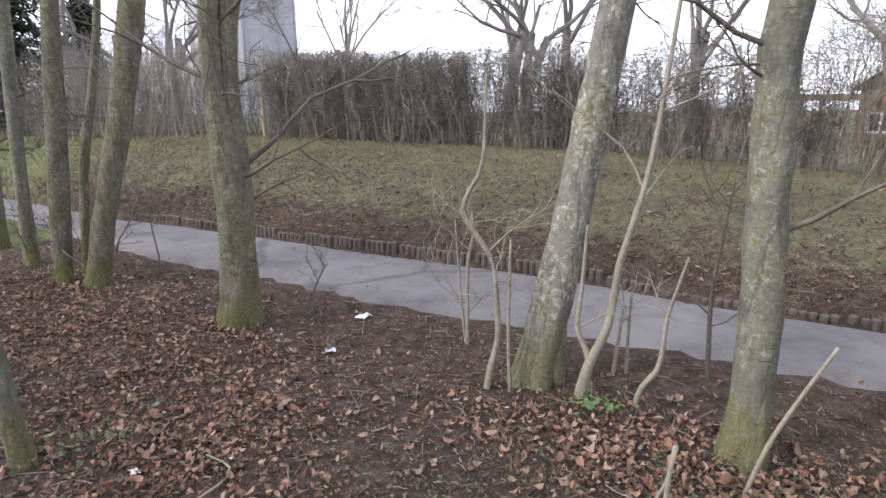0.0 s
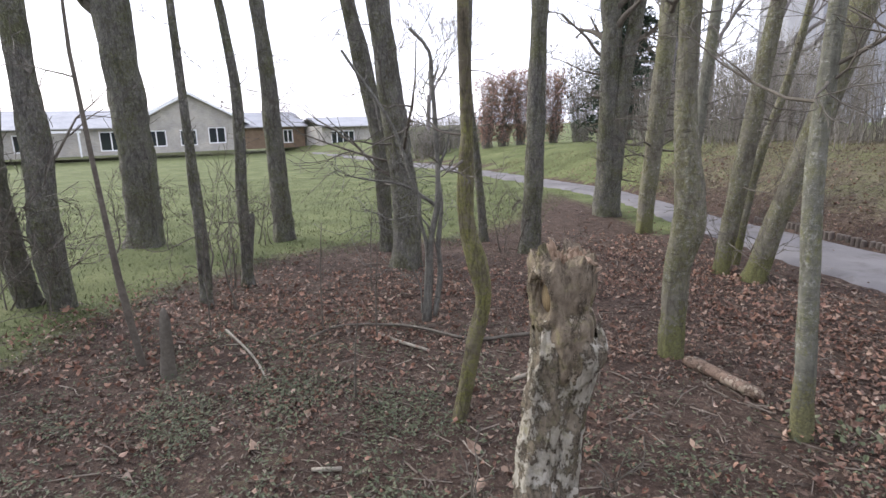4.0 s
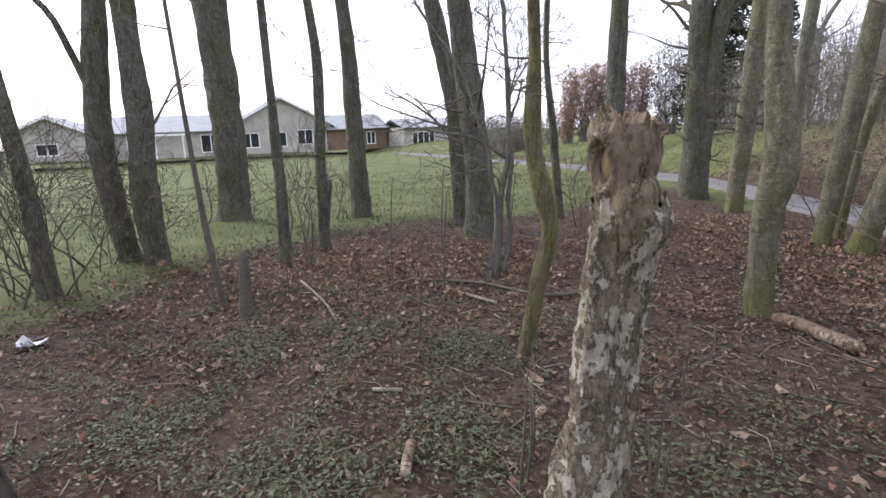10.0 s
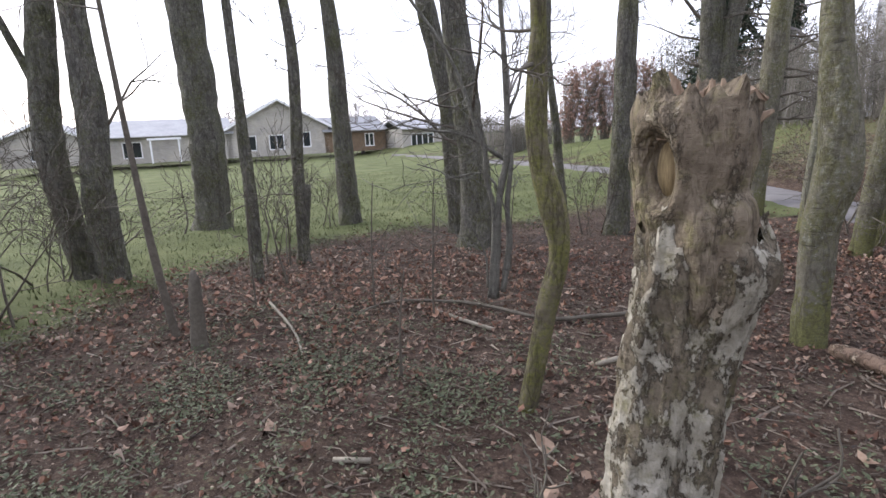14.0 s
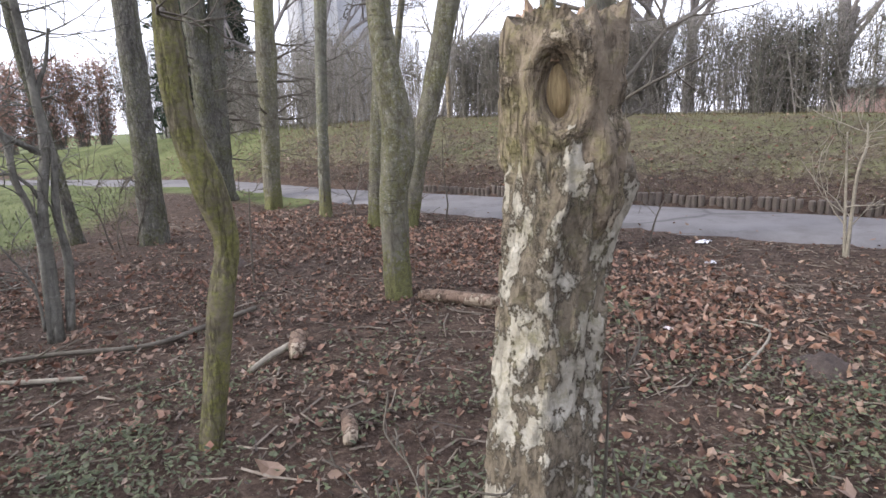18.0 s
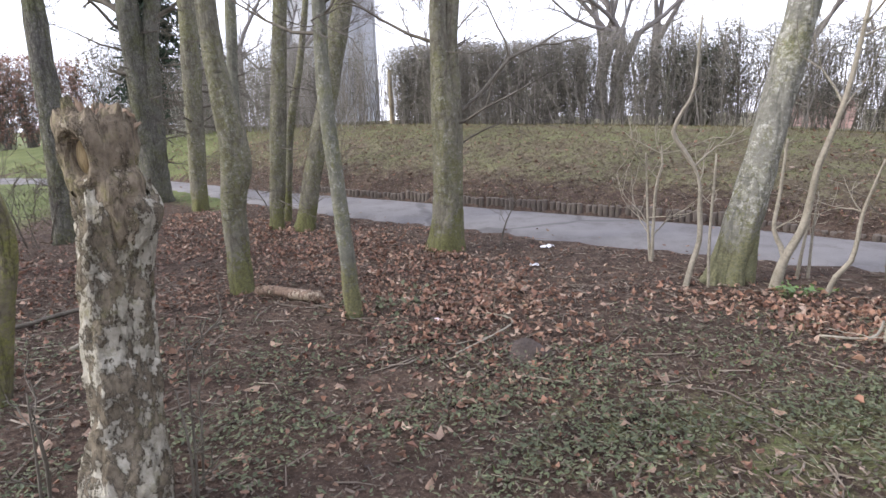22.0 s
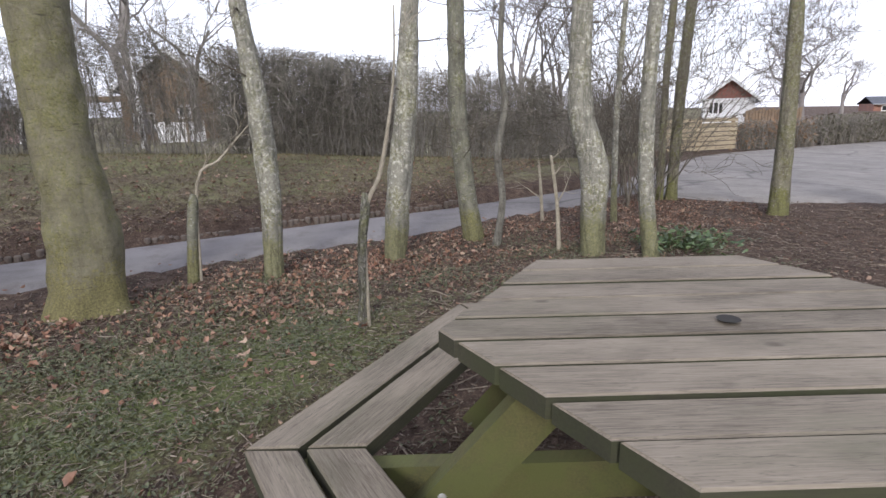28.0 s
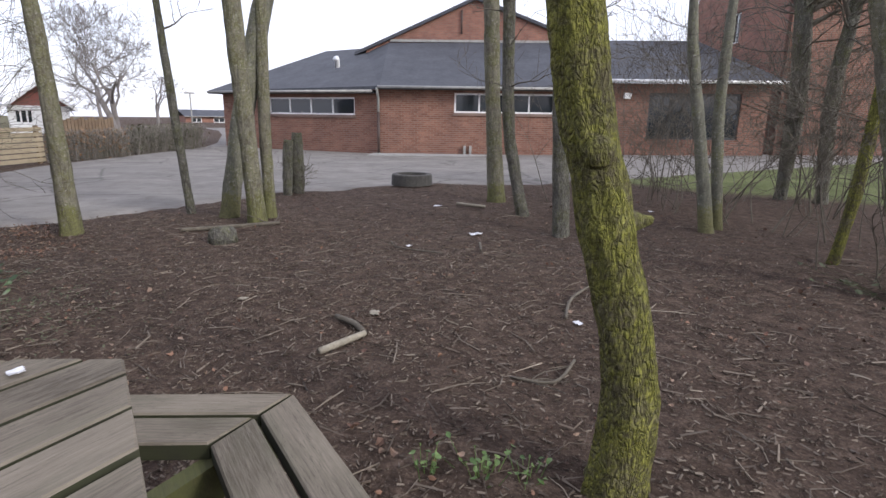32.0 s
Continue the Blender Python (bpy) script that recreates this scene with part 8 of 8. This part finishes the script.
def leafy(x, y):
    d = 0.045 + 0.0 * x
    d = d + 1.3 * patch(x, y, 0.95, 2.05, 0.8, 0.36, -0.4) + 0.9 * patch(x, y, -1.15, 2.2, 0.55, 0.8, 0.2) + 0.35 * patch(x, y, -0.2, 0.9, 1.6, 0.5) + 0.9 * patch(x, y, -2.8, 3.6, 1.9, 1.1, -0.5)
    d = d + 0.7 * patch(x, y, -4.2, 4.6, 1.4, 0.8, -0.5) + 0.9 * patch(x, y, 3.9, 0.9, 1.6, 0.6, -0.4) + 1.0 * patch(x, y, 6.5, -0.2, 1.8, 0.8, -0.3) + 1.0 * patch(x, y, 7.3, -1.2, 1.2, 0.7) + 1.0 * patch(x, y, 5.2, -0.3, 1.3, 0.8)
    d = d + 0.9 * patch(x, y, -4.6, 0.9, 1.5, 2.0, -0.3) + 0.3 * patch(x, y, -2.4, 0.9, 1.6, 1.6)
    d = d * np.clip(0.62 + 0.75 * np.sin(x * 3.3 + 1.7 * np.sin(y * 2.1)) * np.sin(y * 3.9 + 1.3 * np.sin(x * 2.7)), 0.12, 1.2)
    d = d * np.where((x > 4.2) & (y < -1.8), 0.45, 1.0)
    return np.clip(d, 0, 1)


def nearness(x, y):
    """How thickly the small litter lies: thick in the clearing, thinner towards the edges."""
    return np.clip(1.5 - np.minimum.reduce([np.hypot(x + 1.5, y - 1.2), np.hypot(x - 2.5, y + 2.2) * 0.9]) / 4.2, 0.16, 1)


rng = np.random.default_rng(77)
x, y = scatter(rng, 360000, -7.5, 9.5, -9, 7.2, lambda x, y: wood_floor(x, y) * leafy(x, y) * np.clip(nearness(x, y) + 0.25, 0, 1))
m = Mesh()
n = len(x)
leaves(m, rng, np.stack([x, y, height(x, y) + rng.uniform(0.003, 0.026, n)], 1), rng.uniform(0.0055, 0.018, n) * np.where(rng.uniform(0, 1, n) < 0.08, 1.7, 1), 0.4, 0.62, 0.7)
tagged(part("leaf_litter", m, MAT_LITTER), "dead brown leaves strewn on the woodland floor", "leaves", kind="stuff")
x, y = scatter(rng, 95000, -6.5, 6.5, -1.5, 5.6, lambda x, y: wood_floor(x, y) * np.clip(1.2 * patch(x, y, 0.95, 2.05, 0.75, 0.33, -0.4) + 0.8 * patch(x, y, -1.15, 2.2, 0.5, 0.8, 0.2) + 0.55 * patch(x, y, 3.5, 1.1, 1.3, 0.45, -0.4) + 0.45 * patch(x, y, -2.8, 3.8, 1.6, 0.6, -0.5) + 0.2 * patch(x, y, 2.6, 0.7, 1.2, 0.5) + 0.4 * patch(x, y, -4.9, 0.8, 1.2, 1.8, -0.3), 0, 1))
n = len(x)
m = Mesh()
leaves(m, rng, np.stack([x, y, height(x, y) + rng.uniform(0.01, 0.04, n)], 1), rng.uniform(0.009, 0.025, n) * np.where(rng.uniform(0, 1, n) < 0.08, 1.45, 1), 0.5, 0.6, 0.8)
MAT_PILE = by_island("fresh_fallen_leaves", [(0.28, 0.145, 0.095), (0.165, 0.083, 0.056), (0.39, 0.24, 0.165), (0.32, 0.175, 0.115), (0.44, 0.335, 0.255), (0.13, 0.072, 0.052), (0.235, 0.133, 0.09)], 0.7)
tagged(part("leaf_piles", m, MAT_PILE), "thick drifts of curled russet leaves", "leaves", kind="stuff")
x, y = scatter(rng, 210000, -7.2, 10, -9, 7, lambda x, y: wood_floor(x, y) * nearness(x, y))
n = len(x)
p0 = np.stack([x, y, height(x, y) + rng.uniform(0.001, 0.014, n)], 1)
a, length = rng.uniform(0, 6.283, n), rng.uniform(0.008, 0.035, n) * np.where(rng.uniform(0, 1, n) < 0.06, 4.0, 1)
m = Mesh()
sticks(m, p0, p0 + np.stack([np.cos(a) * length, np.sin(a) * length, rng.normal(0, 0.005, n)], 1), rng.uniform(0.0018, 0.0055, n), rng.uniform(0.001, 0.0045, n))
tagged(part("wood_chips", m, MAT_CHIPS), "wood chips and broken twigs strewn on soil", "twigs", kind="stuff")
x, y = scatter(rng, 520000, -7, 6, -3, 4, lambda x, y: wood_floor(x, y) * np.clip(grass_mask(x, y) * 0.9 + 1.05 * patch(x, y, -2.9, -0.1, 1.6, 1.2) + 0.22 * patch(x, y, -1.6, 0.8, 1.3, 0.9) + 0.55 * patch(x, y, 1.6, 0.9, 1.9, 0.8) + 0.4 * patch(x, y, 0.2, 0.9, 1.2, 0.7) + 0.3 * patch(x, y, 4.0, -0.2, 1.5, 0.9) + 0.75 * patch(x, y, 4.4, -1.0, 1.1, 0.7), 0, 1) * np.clip(0.5 + 1.1 * np.sin(x * 5.1 + 2 * np.sin(y * 3)) * np.sin(y * 6.3 + np.sin(x * 4)), 0.12, 1) * (lawn_edge(y) < x))
n = len(x)
m = Mesh()
leaves(m, rng, np.stack([x, y, height(x, y) + rng.uniform(0.008, 0.05, n)], 1), rng.uniform(0.005, 0.013, n) * np.where(x < -1.2, 1.05, 1.0), 0.35, 0.5, 0.3)
tagged(part("ground_weeds", m, MAT_GREENS), "low green weeds and ivy on the soil", "weeds", kind="stuff")


def blades(name, x, y, lo, hi, material, label, seed):
    rng = np.random.default_rng(seed)
    n = len(x)
    z = height(x, y)
    h = rng.uniform(lo, hi, n)
    a = rng.uniform(0, 6.283, n)
    w = rng.uniform(0.003, 0.007, n) * (1 + hi * 4)
    o = np.stack([np.cos(a), np.sin(a), np.zeros(n)], 1)
    b = np.stack([x, y, z - 0.01], 1)
    tip = b + np.stack([rng.normal(0, 0.5, n) * h, rng.normal(0, 0.5, n) * h, h], 1)
    v = np.stack([b - o * w[:, None], b + o * w[:, None], tip], 1)
    m = Mesh()
    m.add_many(v.reshape(-1, 3), np.arange(3 * n).reshape(-1, 3))
    tagged(part(name, m, material), label, "grass", kind="stuff")


x, y = scatter(rng, 60000, -20, -4, -6, 8.5, lambda x, y: (x < lawn_edge(y) + 0.5) * (y < near_y(x) - 0.05) * np.clip(1.2 - (-x - 5) / 13, 0.15, 1))
blades("lawn_grass", x, y, 0.025, 0.06, MAT_GRASS, "short green lawn grass", 1)
x, y = scatter(rng, 150000, -14, 12, 1.5, 12.5, lambda x, y: (y > far_y(x) + 0.14) * (y < far_y(x) + 4.2) * 0.8)
blades("bank_grass", x, y, 0.02, 0.055, MAT_STRAW, "worn olive-brown grass on the bank", 2)
x, y = scatter(rng, 60000, -10, 11, 1.5, 11, lambda x, y: (y > far_y(x) + 0.12) * (y < far_y(x) + 3.0) * np.clip(0.35 - 0.1 * (y - far_y(x)), 0.08, 1))
n = len(x)
m = Mesh()
leaves(m, rng, np.stack([x, y, height(x, y) + rng.uniform(0.005, 0.035, n)], 1), rng.uniform(0.01, 0.032, n), 0.35, 0.6, 0.6)
tagged(part("bank_leaves", m, MAT_LITTER), "dead leaves lying on the grassy bank", "leaves", kind="stuff")
x, y = scatter(rng, 160000, -7, 11, 1.5, 10, lambda x, y: (y > far_y(x) + 0.1) * (y < far_y(x) + 2.6) * np.clip(0.75 - 0.22 * (y - far_y(x)), 0.1, 1))
n = len(x)
p0 = np.stack([x, y, height(x, y) + rng.uniform(0.002, 0.02, n)], 1)
a, length = rng.uniform(0, 6.283, n), rng.uniform(0.015, 0.06, n)
m = Mesh()
sticks(m, p0, p0 + np.stack([np.cos(a) * length, np.sin(a) * length, rng.normal(0, 0.012, n)], 1), rng.uniform(0.002, 0.006, n), rng.uniform(0.001, 0.004, n))
tagged(part("bank_debris", m, MAT_CHIPS), "bits of twig and dry stalk on the bank", "twigs", kind="stuff")
x, y = scatter(rng, 18000, -1.5, 4.5, -0.6, 2.2, lambda x, y: wood_floor(x, y) * np.clip(patch(x, y, 1.4, 0.9, 1.6, 0.8), 0, 1))
blades("clearing_grass", x, y, 0.02, 0.05, MAT_GRASS, "sparse short grass in the clearing", 3)

# leaves blown onto the path
x, y = scatter(rng, 9000, -7, 8.5, 0.8, 9, lambda x, y: (y > near_y(x)) * (y < far_y(x)) * np.clip(0.03 + 0.35 * np.exp(-(((y - near_y(x)) / 0.12) ** 2)) + 0.3 * np.exp(-(((far_y(x) - y) / 0.12) ** 2)), 0, 1))
n = len(x)
m = Mesh()
leaves(m, rng, np.stack([x, y, 0.024 + rng.uniform(0, 0.01, n)], 1), rng.uniform(0.008, 0.024, n), 0.25, 0.6, 0.5)
tagged(part("path_leaves", m, MAT_LITTER), "dead leaves blown onto the path's edges", "leaves", kind="stuff")

# dry straw pressed flat in the clearing
x, y = scatter(rng, 30000, -1.5, 5, -1.0, 2.2, lambda x, y: wood_floor(x, y) * np.clip(patch(x, y, 1.8, 0.6, 1.8, 0.9), 0, 1))
n = len(x)
p0 = np.stack([x, y, height(x, y) + rng.uniform(0.008, 0.035, n)], 1)
a, length = rng.uniform(0, 6.283, n), rng.uniform(0.015, 0.045, n)
m = Mesh()
sticks(m, p0, p0 + np.stack([np.cos(a) * length, np.sin(a) * length, rng.normal(0, 0.008, n)], 1), 0.0016, 0.001)
tagged(part("dry_straw", m, by_island("dry_straw", [(0.18, 0.16, 0.11), (0.28, 0.25, 0.185), (0.13, 0.12, 0.08), (0.34, 0.3, 0.23)], 0.8)), "dry straw lying between the weeds", "straw", kind="stuff")

# longer broken twigs lying about
MAT_GREYTWIG = by_island("fallen_twigs", [(0.14, 0.115, 0.09), (0.27, 0.23, 0.185), (0.09, 0.07, 0.055), (0.36, 0.31, 0.25)], 0.85)
rng = np.random.default_rng(31)
x, y = scatter(rng, 4200, -6, 9.2, -8.5, 5, lambda x, y: wood_floor(x, y) * np.clip(nearness(x, y) * 0.5 + 0.12, 0, 1))
m = Mesh()
for px, py in zip(x, y):
    a, k, r = rng.uniform(0, 6.283), rng.uniform(0.05, 0.3) ** 1.0, rng.uniform(0.002, 0.0055)
    b = a + rng.normal(0, 0.5)
    q = (px + math.cos(a) * k * 0.5, py + math.sin(a) * k * 0.5)
    e = (q[0] + math.cos(b) * k * 0.5, q[1] + math.sin(b) * k * 0.5)
    tube(m, [(px, py, gz(px, py) + r, r), (*q, gz(*q) + r + rng.uniform(0, 0.012), r * 0.9), (*e, gz(*e) + r, r * 0.5)], 4)
tagged(part("fallen_twigs", m, MAT_GREYTWIG), "broken twigs strewn over the soil", "twigs", kind="stuff")

# larger leaves that lie singly
for i, (x, y, s) in enumerate(((-0.24, 1.3, 0.06), (-1.0, 1.07, 0.06), (-0.44, 0.97, 0.07), (-1.54, 1.17, 0.055), (-3.25, -0.02, 0.08), (-2.4, 0.6, 0.07), (-2.6, 0.75, 0.075), (-1.9, 1.1, 0.06), (0.1, 1.05, 0.05), (-0.6, 1.45, 0.06), (-2.0, 1.55, 0.06), (0.5, 1.9, 0.07))):
    rng_i = np.random.default_rng(i)
    m = Mesh()
    leaves(m, rng_i, [(x, y, gz(x, y) + 0.02)], s * 0.62, 0.2, 0.6, 0.5)
    thing("dead_leaf", m, MAT_LITTER, "large curled brown dead leaf on the soil", "leaf", "large dead leaves")
